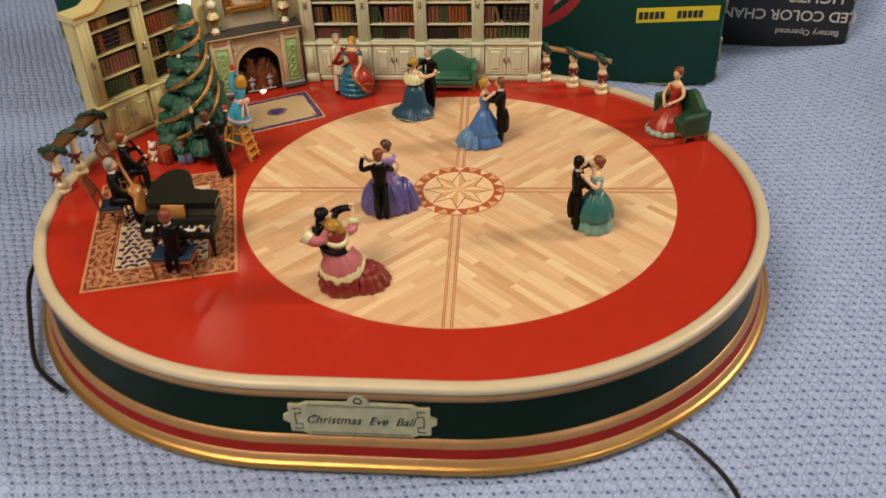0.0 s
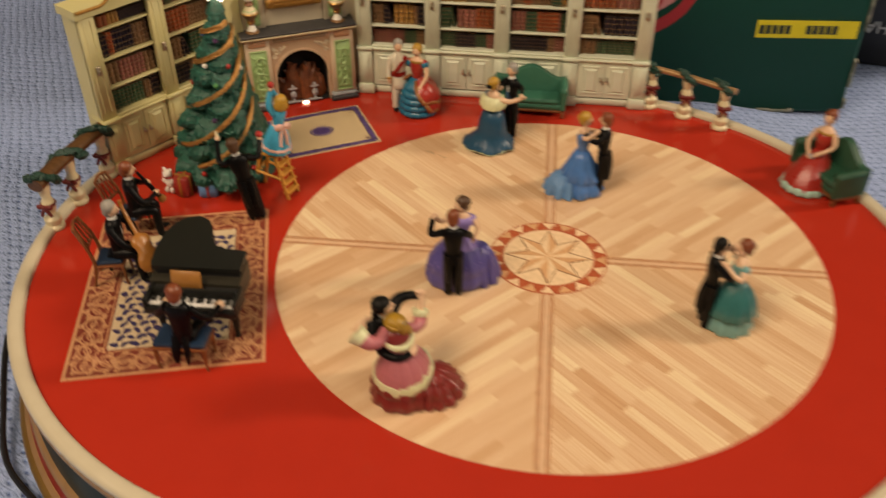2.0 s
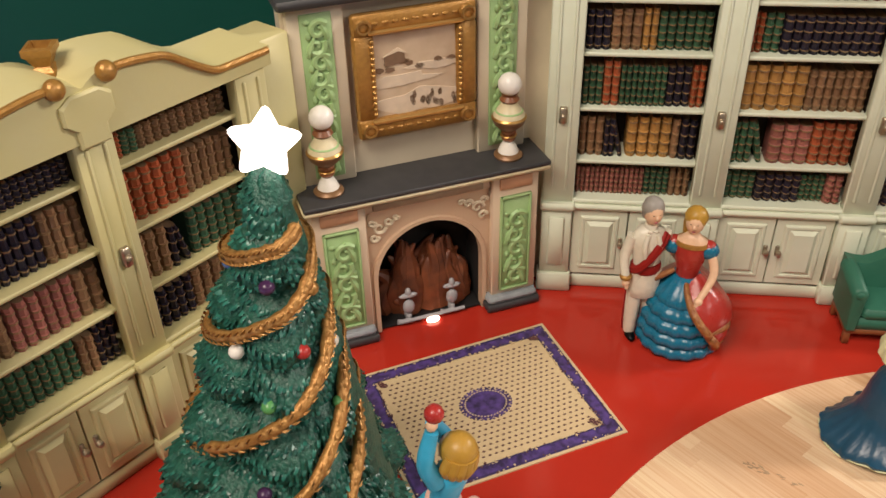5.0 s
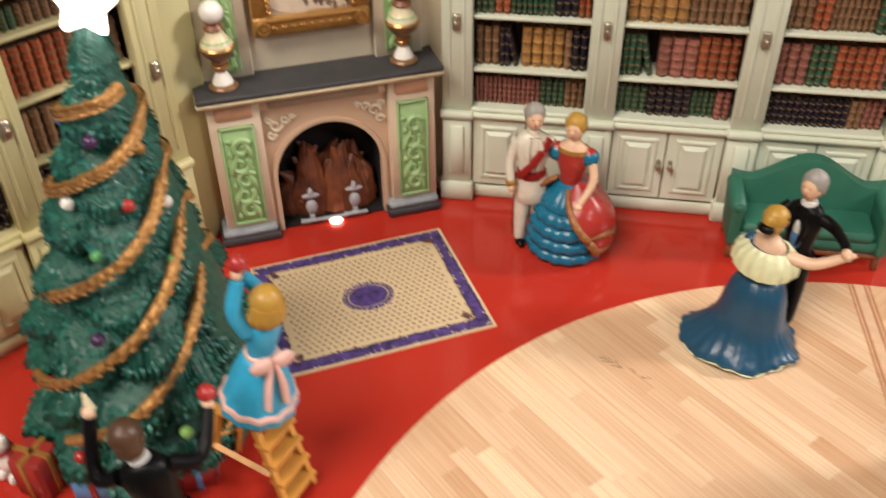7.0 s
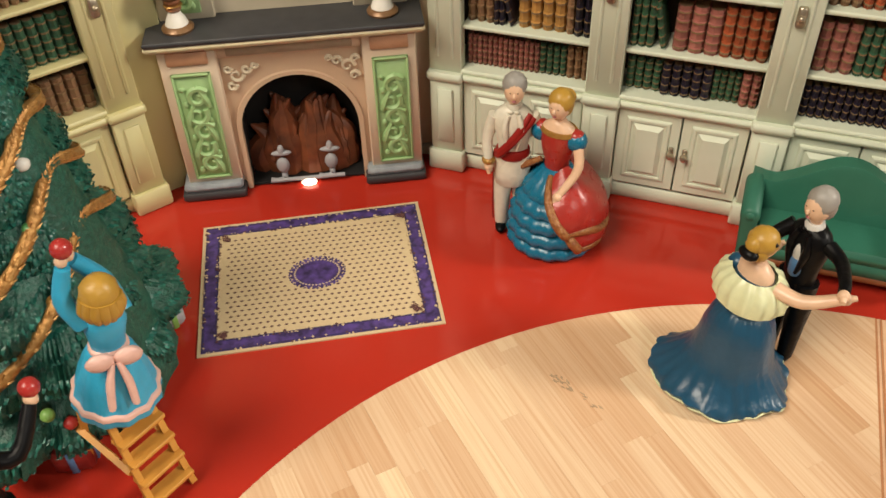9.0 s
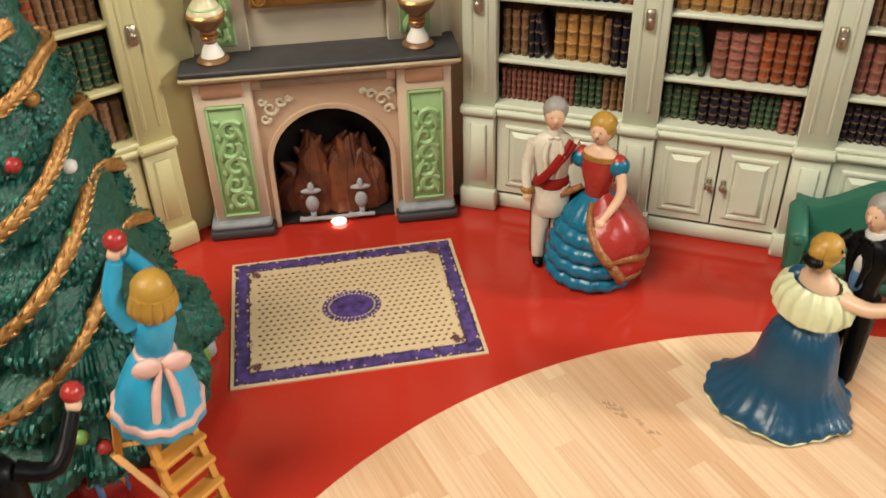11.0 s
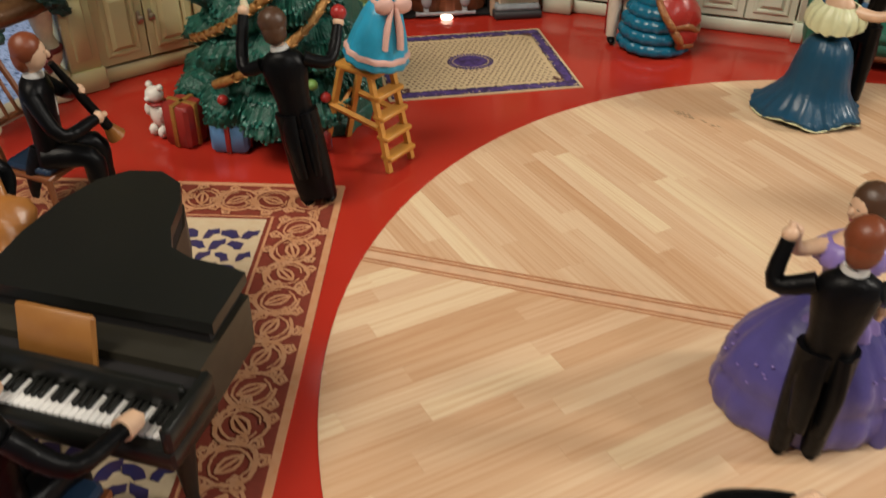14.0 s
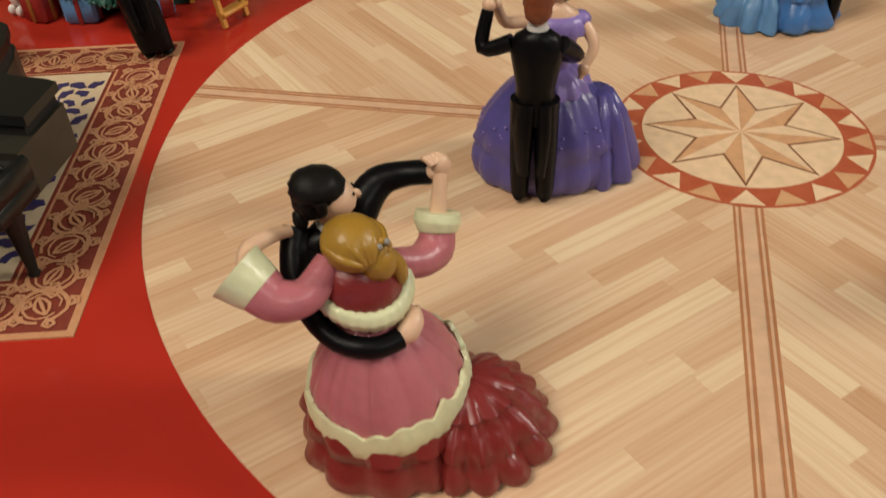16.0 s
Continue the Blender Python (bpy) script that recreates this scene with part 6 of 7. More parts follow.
def man(s, m, hair, left, right, coat="black", trousers="black", shirt="collar", stride=0.0, sash=False, bow="black", tails=True, top=0.0482, gaze=0.0):
    s.m = m
    for g in (-1, 1):
        f = stride * g
        s.tube([(g * 0.0022, 0, 0.0265), (g * 0.0027, 0.4 * f, 0.0135), (g * 0.0028, f, 0.0020)], [0.0031, 0.0025, 0.0019], trousers, n=12)
        s.ball((g * 0.0029, f + 0.0014, 0.0012), (0.0016, 0.0033, 0.0012), "black", 10, 7)
    rows = ((0.0215, 0.0045, 0.0034), (0.0250, 0.0043, 0.0033), (0.0295, 0.0041, 0.0031), (0.0345, 0.0050, 0.0036), (0.0385, 0.0057, 0.0036), (0.0408, 0.0046, 0.0030), (0.0424, 0.0022, 0.0022))
    s.loft([[(rx * math.cos(a) * (1 + 0.03 * math.sin(5 * a)), ry * math.sin(a), z) for a in [2 * math.pi * i / 18 for i in range(18)]] for z, rx, ry in rows], coat)
    if tails:
        for g in (-1, 1):
            s.tube([(g * 0.0019, -0.0016, 0.0262), (g * 0.0022, -0.0032, 0.0190), (g * 0.0019, -0.0038, 0.0100)], [0.0029, 0.0028, 0.0018], coat, n=10, flat=0.55)
    s.ball((0, 0.0021, 0.0352), (0.0019, 0.0017, 0.0058), shirt, 12, 8)
    for g in (-1, 1):
        s.tube([(g * 0.0014, 0.0030, 0.0408), (g * 0.0023, 0.0036, 0.0365), (g * 0.0011, 0.0036, 0.0300)], [0.0007, 0.0010, 0.0005], coat, n=6)
    s.lathe([(0.0021, 0.0412), (0.0023, 0.0424), (0.0020, 0.0434)], shirt, (0, 0.0003), n=12)
    for g in (-1, 1):
        s.ball((g * 0.0009, 0.0028, 0.0416), (0.0009, 0.0004, 0.0006), bow, 8, 5)
    if sash:
        for d in (0.0, 0.0010):
            s.tube([(-0.0044 - d, 0.0012, 0.0402 - d), (-0.0022 - 0.4 * d, 0.0036, 0.0370 - d), (0.0008, 0.0042, 0.0328 - d), (0.0034, 0.0032, 0.0292 - d), (0.0044, 0.0008, 0.0276 - d)], 0.0010, "crimson", n=8)
        s.lathe([(0.0044, 0.0258), (0.0048, 0.0264), (0.0048, 0.0284), (0.0044, 0.0290)], "crimson", n=18, squash=0.80)
    for g, pts in ((-1, left), (1, right)):
        if pts:
            arm(s, [(g * 0.0050, 0, 0.0392)] + pts, coat)
    head(s, (0, 0.0006, top), hair, gaze)


def woman(s, m, hair, left, right, skirt, bodice, arms="flesh", yoke=None, bun=0.0, top=0.0470, gaze=0.0):
    """skirt: a list of (profile, paint, wave count, wave depth, squash)."""
    s.m = m
    for prof, paint, n, depth, squash in skirt:
        s.lathe(prof, paint, n=max(40, 5 * n), wave=(n, depth), squash=squash, rough=0.006, seed=len(prof))
    rows = ((0.0255, 0.0034, 0.0030), (0.0285, 0.0035, 0.0031), (0.0320, 0.0044, 0.0040), (0.0350, 0.0048, 0.0042), (0.0375, 0.0050, 0.0034))
    ring = lambda z, rx, ry: [(rx * math.cos(a), ry * math.sin(a) + 0.0003, z) for a in [2 * math.pi * i / 18 for i in range(18)]]
    s.loft([ring(*r) for r in rows], bodice)
    s.loft([ring(0.0372, 0.0049, 0.0033), ring(0.0392, 0.0046, 0.0028), ring(0.0405, 0.0028, 0.0022), ring(0.0418, 0.0016, 0.0016)], "flesh")
    if yoke:
        s.lathe([(0.0052, 0.0350, 0.4), (0.0064, 0.0348), (0.0066, 0.0362), (0.0056, 0.0384, 0.4), (0.0046, 0.0390, 0.2)], yoke, n=45, wave=(15, 0.05), squash=0.8, rough=0.03)
    for g, pts in ((-1, left), (1, right)):
        if pts:
            if arms == "flesh":
                arm(s, [(g * 0.0048, 0, 0.0378)] + pts, "flesh", (0.0016, 0.0013, 0.0010))
                s.ball((g * 0.0050, 0, 0.0372), (0.0024, 0.0024, 0.0022), bodice, 10, 7)
            else:
                arm(s, [(g * 0.0048, 0, 0.0378)] + pts, arms, (0.0021, 0.0024, 0.0016))
    head(s, (0, 0.0004, top), hair, gaze, bun=0.0008 + bun, cap=1.02)


def couple_at(x, y, turn):
    return pose(x, y, 0.0003, 0, 0, turn) @ Matrix.Diagonal((0.92, 0.92, 0.92, 1))


def figure(name, s, label, category="figurine", group=""):
    s.m = Matrix()
    return solo(name, s, label=label, category=category, group=group, angle=70)


DANCE = "dancing couples on the floor"


# rose and maroon ball gown with a dark-haired partner
def rose_couple(m, gap):
    s = Shape()
    p = m @ pose(-0.0004, -gap, 0) @ Matrix.Diagonal((1.12, 1.10, 1.0, 1))
    man(s, p, "blackhair", None, None, stride=0.0042, bow="dkgreen", gaze=70, top=0.0490)
    s.tube([(-0.0034, -0.0004, 0.0368), (-0.0062, -0.0022, 0.0412), (-0.0100, -0.0032, 0.0440), (-0.0140, -0.0014, 0.0452), (-0.0172, 0.0010, 0.0456)], [0.0024, 0.0029, 0.0027, 0.0022, 0.0021], "black", n=14)
    s.tube([(-0.0170, 0.0008, 0.0456), (-0.0184, 0.0020, 0.0462)], [0.0014, 0.0012], "flesh", n=8)
    s.m = p @ pose(0, 0.0006, 0, 0, 0, 70)
    s.ball((0, -0.0008, 0.0504), (0.0038, 0.0041, 0.0034), "blackhair", 18, 12, dent=0.10, seed=15)
    s.ball((0, -0.0026, 0.0482), (0.0031, 0.0023, 0.0038), "blackhair", 14, 9, dent=0.10, seed=16)
    s.ball((0.0006, -0.0042, 0.0448), (0.0014, 0.0012, 0.0020), "blackhair", 10, 8, dent=0.1, seed=17)
    for g in (-1, 1):
        s.tube([(g * 0.0033, -0.0008, 0.0498), (g * 0.0034, -0.0006, 0.0480), (g * 0.0031, -0.0008, 0.0468)], [0.0010, 0.0007, 0.0003], "blackhair", n=8)
    s.ball((0, 0.0010, 0.0477), (0.0032, 0.0035, 0.0036), "flesh", 16, 11)
    s.ball((0, 0.0044, 0.0480), (0.0005, 0.0008, 0.0009), "flesh", 8, 6)
    for g in (-1, 1):
        s.ball((g * 0.0012, 0.0041, 0.0489), (0.0006, 0.0002, 0.0002), "blackhair", 6, 5)
    s.m = p
    s.tube([(0.0036, -0.0002, 0.0392), (0.0044, 0.0002, 0.0350), (0.0036, 0.0004, 0.0290)], [0.0026, 0.0034, 0.0028], "black", n=12)
    w = m @ pose(0, gap, 0, 0, 0, 180)
    s.m = w
    # two flounces of the underskirt, deep folds

    def flounce(rows, at, paint, n, depth, seed, squash=0.94):
        rings = []
        for r, z, k in rows:
            ring = []
            for i in range(140):
                a = 2 * math.pi * i / 140
                crumple = noise.noise((math.cos(a) * 3.1 + seed, math.sin(a) * 3.1, z * 190))
                rr = r * (1 + k * depth * (abs(math.sin(0.5 * n * a + 0.5 * math.sin(2 * a + seed))) * 2 - 1.1) + k * 0.05 * crumple)
                ring.append((at[0] + rr * math.cos(a), at[1] + squash * rr * math.sin(a), z + 0.0010 * k * crumple))
            rings.append(ring)
        s.loft(rings, paint)

    flounce([(0.0166, 0.0, 1.0), (0.0172, 0.0012, 1.0), (0.0164, 0.0040, 0.9), (0.0154, 0.0068, 0.7), (0.0150, 0.0078, 0.5), (0.0161, 0.0088, 0.9), (0.0152, 0.0112, 0.8), (0.0138, 0.0140, 0.5), (0.0120, 0.0168, 0.3), (0.0080, 0.0215, 0.1)], (0, 0), "maroon", 13, 0.040, 2.0)
    # crumpled train swept out behind
    flounce([(0.0148, 0.0, 1.2), (0.0154, 0.0012, 1.2), (0.0140, 0.0040, 1.2), (0.0126, 0.0058, 0.8), (0.0130, 0.0068, 1.2), (0.0104, 0.0098, 1.0), (0.0084, 0.0112, 0.7), (0.0086, 0.0120, 0.9), (0.0048, 0.0142, 0.5), (0.0010, 0.0152, 0.0)], (0.0112, -0.0072), "maroon", 15, 0.060, 5.0, 1.0)
    # gathered rose overskirt
    rings, hemline = [], []
    for u in (0.0, 0.12, 0.3, 0.5, 0.68, 0.82, 0.92, 1.0):
        ring = []
        for i in range(160):
            a = 2 * math.pi * i / 160
            rise = (0.5 + 0.5 * math.cos(a - 0.25)) ** 1.6
            slit = max(0.0, 1 - abs((a - 5.52) / 0.13))
            drop = 0.0112 + 0.0028 * rise + 0.0004 * math.sin(4 * a + 1) + 0.0003 * math.sin(9 * a) + 0.0022 * slit
            z = 0.0308 - (0.0308 - drop) * u
            r = 0.0042 + 0.0099 * math.sin(u * math.pi / 2) ** 0.92
            pleat = abs(math.sin(7.5 * a + 0.9 * math.sin(2 * a))) ** 0.6 - 0.7
            r *= 1 + pleat * (0.120 * (1 - u) ** 0.8 * min(1, 5 * u) + 0.012) + 0.010 * math.sin(3 * a + 2) * u
            ring.append((r * math.cos(a), 0.95 * r * math.sin(a), z))
        rings.append(ring)
    s.loft(rings, "rose")
    edge = rings[-1]
    band = []
    for k, (dr, dz) in enumerate(((0.970, 0.0041), (1.026, 0.0043), (1.058, 0.0028), (1.068, 0.0008), (1.066, -0.0010), (1.035, -0.0018), (0.965, -0.0012))):
        ring = []
        for i, q in enumerate(edge):
            j = 1 + 0.012 * noise.noise((i * 0.30, k * 0.9, 3.0)) + 0.004 * math.sin(i * 1.7)
            ring.append((q[0] * dr * j, q[1] * dr * j, q[2] + dz * (1 + 0.35 * noise.noise((i * 0.16, 0.0, 5.0)) + 0.12 * math.sin(i * 0.8))))
        band.append(ring)
    band.append(band[0])
    s.loft(band, "trim", caps=False)
    # bodice, partner's arm round the waist, short cape with fur edge
    w2 = w @ pose(0, 0.0020, 0.0030)
    woman(s, w2, "mustard", None, None, [], "maroon", bun=-0.0030, top=0.0420)
    s.tube([(-0.0046, 2 * gap + 0.0002, 0.0388), (-0.0086, 0.0064, 0.0325), (-0.0080, -0.0022, 0.0272), (-0.0036, -0.0074, 0.0262), (0.0016, -0.0080, 0.0262)], [0.0027, 0.0025, 0.0020, 0.0019, 0.0019], "black", n=12)
    s.tube([(0.0010, -0.0079, 0.0262), (0.0030, -0.0078, 0.0268), (0.0048, -0.0070, 0.0280), (0.0060, -0.0058, 0.0292)], [0.0013, 0.0021, 0.0019, 0.0009], "flesh", n=10)
    for q in range(3):
        s.tube([(0.0046, -0.0072 + 0.0002 * q, 0.0268 + 0.0008 * q), (0.0060, -0.0064, 0.0266 + 0.0009 * q), (0.0068, -0.0054, 0.0270 + 0.0009 * q)], [0.0006, 0.0006, 0.0004], "flesh", n=6)
    s.lathe([(0.0072, 0.0326, 0.4), (0.0073, 0.0338), (0.0068, 0.0362), (0.0054, 0.0386, 0.4), (0.0034, 0.0400, 0.2)], "maroon", (0, -0.0003), n=40, squash=0.88, wave=(5, 0.02))
    ring = []
    for i in range(90):
        a = 2 * math.pi * i / 90
        z = 0.0330 + 0.0016 * math.sin(a) + 0.0007 * math.cos(2 * a)
        ring.append((0.0073 * math.cos(a), 0.0066 * math.sin(a) - 0.0004, z))
    loops = []
    for q in range(10):
        b = 2 * math.pi * q / 10
        row = []
        for i, (x, y, z) in enumerate(ring):
            a = 2 * math.pi * i / 90
            f = (0.00115 + 0.00010 * math.sin(i * 2.1) + 0.00012 * noise.noise((i * 0.9, q * 1.3, 1.0)))
            row.append((x + f * math.cos(b) * math.cos(a), y + f * math.cos(b) * math.sin(a), z + 1.75 * f * math.sin(b)))
        loops.append(row)
    loops.append(loops[0])
    s.loft(loops, "trim", caps=False)
    s.m = w
    # raised sleeve, pale cuff, forearm up to the clasped hands
    s.tube([(0.0042, 0.0020, 0.0390), (0.0104, 0.0024, 0.0356), (0.0148, 0.0042, 0.0352), (0.0166, 0.0056, 0.0378)], [0.0023, 0.0029, 0.0034, 0.0030], "rose", n=16)
    s.tube([(0.0165, 0.0054, 0.0374), (0.0171, 0.0062, 0.0390), (0.0177, 0.0068, 0.0405)], [0.0033, 0.0041, 0.0038], "trim", n=18)
    s.tube([(0.0174, 0.0065, 0.0398), (0.0190, 0.0076, 0.0444), (0.0200, 0.0084, 0.0472)], [0.0016, 0.0013, 0.0011], "flesh", n=10)
    s.ball((0.0204, 0.0088, 0.0480), (0.0019, 0.0016, 0.0023), "flesh", 12, 8)
    s.ball((0.0200, 0.0094, 0.0468), (0.0021, 0.0017, 0.0017), "flesh", 12, 8)
    for q in range(4):
        s.tube([(0.0207 - 0.0007 * q, 0.0082, 0.0490), (0.0204 - 0.0008 * q, 0.0094, 0.0500), (0.0198 - 0.0006 * q, 0.0104, 0.0492)], [0.0006, 0.0006, 0.0004], "flesh", n=6)
    s.m = w @ pose(0, 0.0030, 0.0062)
    # dropped bell sleeve with wide cuff, hand on the partner's shoulder
    s.tube([(-0.0040, 0.0000, 0.0362), (-0.0092, -0.0022, 0.0334), (-0.0136, -0.0010, 0.0332), (-0.0156, 0.0016, 0.0350)], [0.0022, 0.0029, 0.0037, 0.0042], "rose", n=18)
    s.tube([(-0.0154, 0.0013, 0.0347), (-0.0166, 0.0030, 0.0362), (-0.0176, 0.0044, 0.0375)], [0.0042, 0.0048, 0.0053], "trim", n=20)
    s.tube([(-0.0160, 0.0040, 0.0374), (-0.0140, 0.0070, 0.0384), (-0.0096, 0.0092, 0.0376), (-0.0062, 0.0096, 0.0368)], [0.0016, 0.0015, 0.0013, 0.0009], "flesh", n=10)
    s.m = w @ pose(0, 0.0016, 0.0002)
    # round mustard hair in soft waves, flower cluster and a curl at the nape
    s.ball((-0.0002, -0.0004, 0.0455), (0.0050, 0.0052, 0.0046), "mustard", 22, 14, dent=0.05, seed=21)
    for q in range(5):
        g = (q - 2) / 2
        s.tube([(g * 0.0036, 0.0028 - 0.0008 * abs(g), 0.0484 - 0.0014 * g * g), (g * 0.0044, -0.0006, 0.0493 - 0.0028 * g * g), (g * 0.0032, -0.0042, 0.0476 - 0.0018 * g * g), (g * 0.0012, -0.0052, 0.0446)], [0.0004, 0.0009, 0.0009, 0.0005], "mustard", n=8)
    s.ball((0.0020, -0.0040, 0.0428), (0.0030, 0.0022, 0.0032), "mustard", 14, 10, dent=0.08, seed=24)
    s.tube([(0.0036, -0.0034, 0.0440), (0.0048, -0.0040, 0.0412), (0.0050, -0.0040, 0.0382), (0.0046, -0.0036, 0.0366)], [0.0012, 0.0016, 0.0012, 0.0004], "mustard", n=8)
    for k in range(7):
        s.ball((0.0030 + 0.0009 * math.cos(k * 0.9), -0.0046 - 0.0003 * (k % 2), 0.0462 + 0.0012 * math.sin(k * 0.9)), (0.0006, 0.0005, 0.0006), "greyhair" if k % 2 else "blond", 8, 6)
    return figure("dancing_couple", s, "painted dancers, rose and maroon gown with dark-suited partner", group=DANCE)


LEAN = Matrix(((1, 0, -0.062, 0), (0, 1, -0.058, 0), (0, 0, 1, 0), (0, 0, 0, 1)))
rose_couple(Matrix.Translation((-0.0588, -0.0955, 0)) @ LEAN @ couple_at(0, 0, -136) @ Matrix.Diagonal((0.93, 0.93, 0.92, 1)), 0.0060)


def flounced(s, rows, at, paint, n, depth, seed, squash=1.0, crumple=0.05):
    """A skirt of moulded folds; rows: radius, height, share of the folds."""
    rings = []
    for r, z, k in rows:
        ring = []
        for i in range(120):
            a = 2 * math.pi * i / 120
            c = noise.noise((math.cos(a) * 3.1 + seed, math.sin(a) * 3.1, z * 190))
            rr = r * (1 + k * depth * (abs(math.sin(0.5 * n * a + 0.5 * math.sin(2 * a + seed))) * 2 - 1.1) + k * crumple * c)
            ring.append((at[0] + rr * math.cos(a), at[1] + squash * rr * math.sin(a), z + 0.0010 * k * c))
        rings.append(ring)
    s.loft(rings, paint)


def purple_couple(m, gap):
    s = Shape()
    man(s, m @ pose(0, -gap, 0), "auburn", [(-0.0112, 0.0010, 0.0372), (-0.0104, 0.0036, 0.0442)], [(0.0080, 0.0050, 0.0345), (0.0050, 0.0110, 0.0310)])
    w = m @ pose(0, gap, 0, 0, 0, 180)
    woman(s, w @ pose(-0.0030, 0.0072, 0, 0, 0, 10), "brownhair", [(-0.0078, 0.0030, 0.0330), (-0.0060, 0.0050, 0.0290)], [(0.0110, 0.0030, 0.0385), (0.0132, 0.0062, 0.0436)], [], "lilac", yoke="lilac", top=0.0462, gaze=-70)
    flounced(s, [(0.0166, 0.0, 1.0), (0.0174, 0.0012, 1.0), (0.0178, 0.0040, 0.9), (0.0172, 0.0066, 0.8), (0.0164, 0.0082, 0.4), (0.0170, 0.0094, 0.9), (0.0160, 0.0128, 0.8), (0.0140, 0.0162, 0.6), (0.0106, 0.0206, 0.5), (0.0064, 0.0250, 0.3), (0.0050, 0.0266, 0.0)], (0.0010, 0), "purple", 15, 0.026, 1.0, 0.80)
    flounced(s, [(0.0100, 0.0, 1.3), (0.0104, 0.0014, 1.3), (0.0092, 0.0060, 1.3), (0.0080, 0.0105, 1.1), (0.0066, 0.0150, 0.9), (0.0036, 0.0205, 0.4)], (-0.0098, 0.0006), "purple", 9, 0.11, 3.0)
    # brocade sprigs in low relief round the hem
    rng = random.Random(6)
    for q in range(60):
        a, z = rng.uniform(0, 6.28), rng.uniform(0.0095, 0.0160)
        r = 0.0170 - max(0.0, z - 0.0088) * 0.30
        s.ball((r * math.cos(a) + 0.0010, 0.80 * r * math.sin(a), z), (0.0004, 0.0004, 0.00022), "lilac", 6, 4)
    s.lathe([(0.0066, 0.0222), (0.0082, 0.0218), (0.0074, 0.0240), (0.0040, 0.0268)], "lilac", n=60, wave=(12, 0.06))
    return figure("dancing_couple", s, "painted dancers, purple ball gown with red-haired dark-suited partner", group=DANCE)


purple_couple(couple_at(-0.0440, -0.0250, 3), 0.0112)


def navy_couple(m, gap):
    s = Shape()
    man(s, m @ pose(0, -gap, 0), "greyhair", [(-0.0095, 0.0010, 0.0388), (-0.0150, 0.0062, 0.0400), (-0.0172, 0.0088, 0.0398)], [(0.0075, 0.0050, 0.0345), (0.0030, 0.0110, 0.0325)])
    s.ball((0, 0.0026, 0.0312), (0.0021, 0.0016, 0.0034), "giftblue", 12, 8)
    w = m @ pose(0, gap, 0, 0, 0, 180) @ Matrix.Diagonal((1.0, 1.0, 0.93, 1))
    woman(s, w, "blond", [(-0.0085, 0.0030, 0.0330), (-0.0050, 0.0100, 0.0370)], None, [], "navy", bun=0.0004)
    arm(s, [(0.0060, 0.0006, 0.0372), (0.0118, 0.0028, 0.0372), (0.0168, 0.0078, 0.0400)], "flesh", (0.0020, 0.0017, 0.0013))
    # bell skirt to the knee, crushed flounce below it with a lifted hem
    rings, n = [], 132
    for z, r, k, sweep in ((0.0004, 0.0150, 1.0, 1.0), (0.0016, 0.0152, 1.0, 1.0), (0.0034, 0.0140, 1.0, 0.92), (0.0056, 0.0124, 0.9, 0.74), (0.0080, 0.0108, 0.7, 0.50), (0.0104, 0.0098, 0.3, 0.28), (0.0140, 0.0092, 0.16, 0.12), (0.0190, 0.0086, 0.16, 0.04), (0.0232, 0.0076, 0.3, 0.0), (0.0258, 0.0062, 0.5, 0.0), (0.0280, 0.0042, 0.2, 0.0)):
        ring = []
        for i in range(n):
            a = 2 * math.pi * i / n
            tail = max(0.0, math.cos(a - 4.17)) ** 2
            c = noise.noise((math.cos(a) * 3.4, math.sin(a) * 3.4, z * 210 + 4.0))
            f = abs(math.sin(13.5 * a + 0.9 * math.sin(3 * a) + 160 * z)) - 0.6
            rr = r * (1 + k * (0.050 * f + 0.075 * c + 0.035 * math.sin(5 * a + 0.6))) + 0.0040 * sweep * tail
            ring.append((rr * math.cos(a), 0.94 * rr * math.sin(a), z + 0.0010 * k * math.sin(5 * a + 2.0) * (1 if z < 0.003 else 0.4) + 0.0009 * (z < 0.003)))
        rings.append(ring)
    s.loft(rings, "navy")
    hem = rings[0]
    s.tube([hem[i % n] for i in range(0, n + 3, 3)], 0.00030, "trim", n=6, steps=2)
    # crumpled cream shawl with a navy neckline
    rings = []
    for z, r, k in ((0.0326, 0.0066, 0.6), (0.0312, 0.0080, 1.4), (0.0316, 0.0092, 1.6), (0.0340, 0.0094, 1.2), (0.0364, 0.0084, 0.8), (0.0380, 0.0066, 0.5), (0.0384, 0.0056, 0.2)):
        ring = []
        for i in range(96):
            a = 2 * math.pi * i / 96
            c = noise.noise((math.cos(a) * 6.0, math.sin(a) * 6.0, z * 500)) + 0.7 * math.sin(16 * a)
            ring.append((r * (1 + 0.05 * k * c) * math.cos(a), 0.74 * r * (1 + 0.05 * k * c) * math.sin(a), z + 0.0012 * k * abs(math.sin(a)) * (-1 if math.sin(a) < 0 else 0.5) + 0.0004 * k * c))
        rings.append(ring)
    s.loft(rings, "trim", caps=False)
    s.tube([(-0.0034, 0.0004, 0.0484), (0, 0.0002, 0.0508), (0.0034, 0.0004, 0.0484)], 0.0005, "black", n=6)
    s.ball((0, -0.0038, 0.0458), (0.0026, 0.0017, 0.0015), "black", 10, 7)
    return figure("dancing_couple", s, "painted dancers, navy gown with cream shawl and grey-haired partner", group=DANCE)


navy_couple(couple_at(-0.0331, 0.1105, 138), 0.0080)


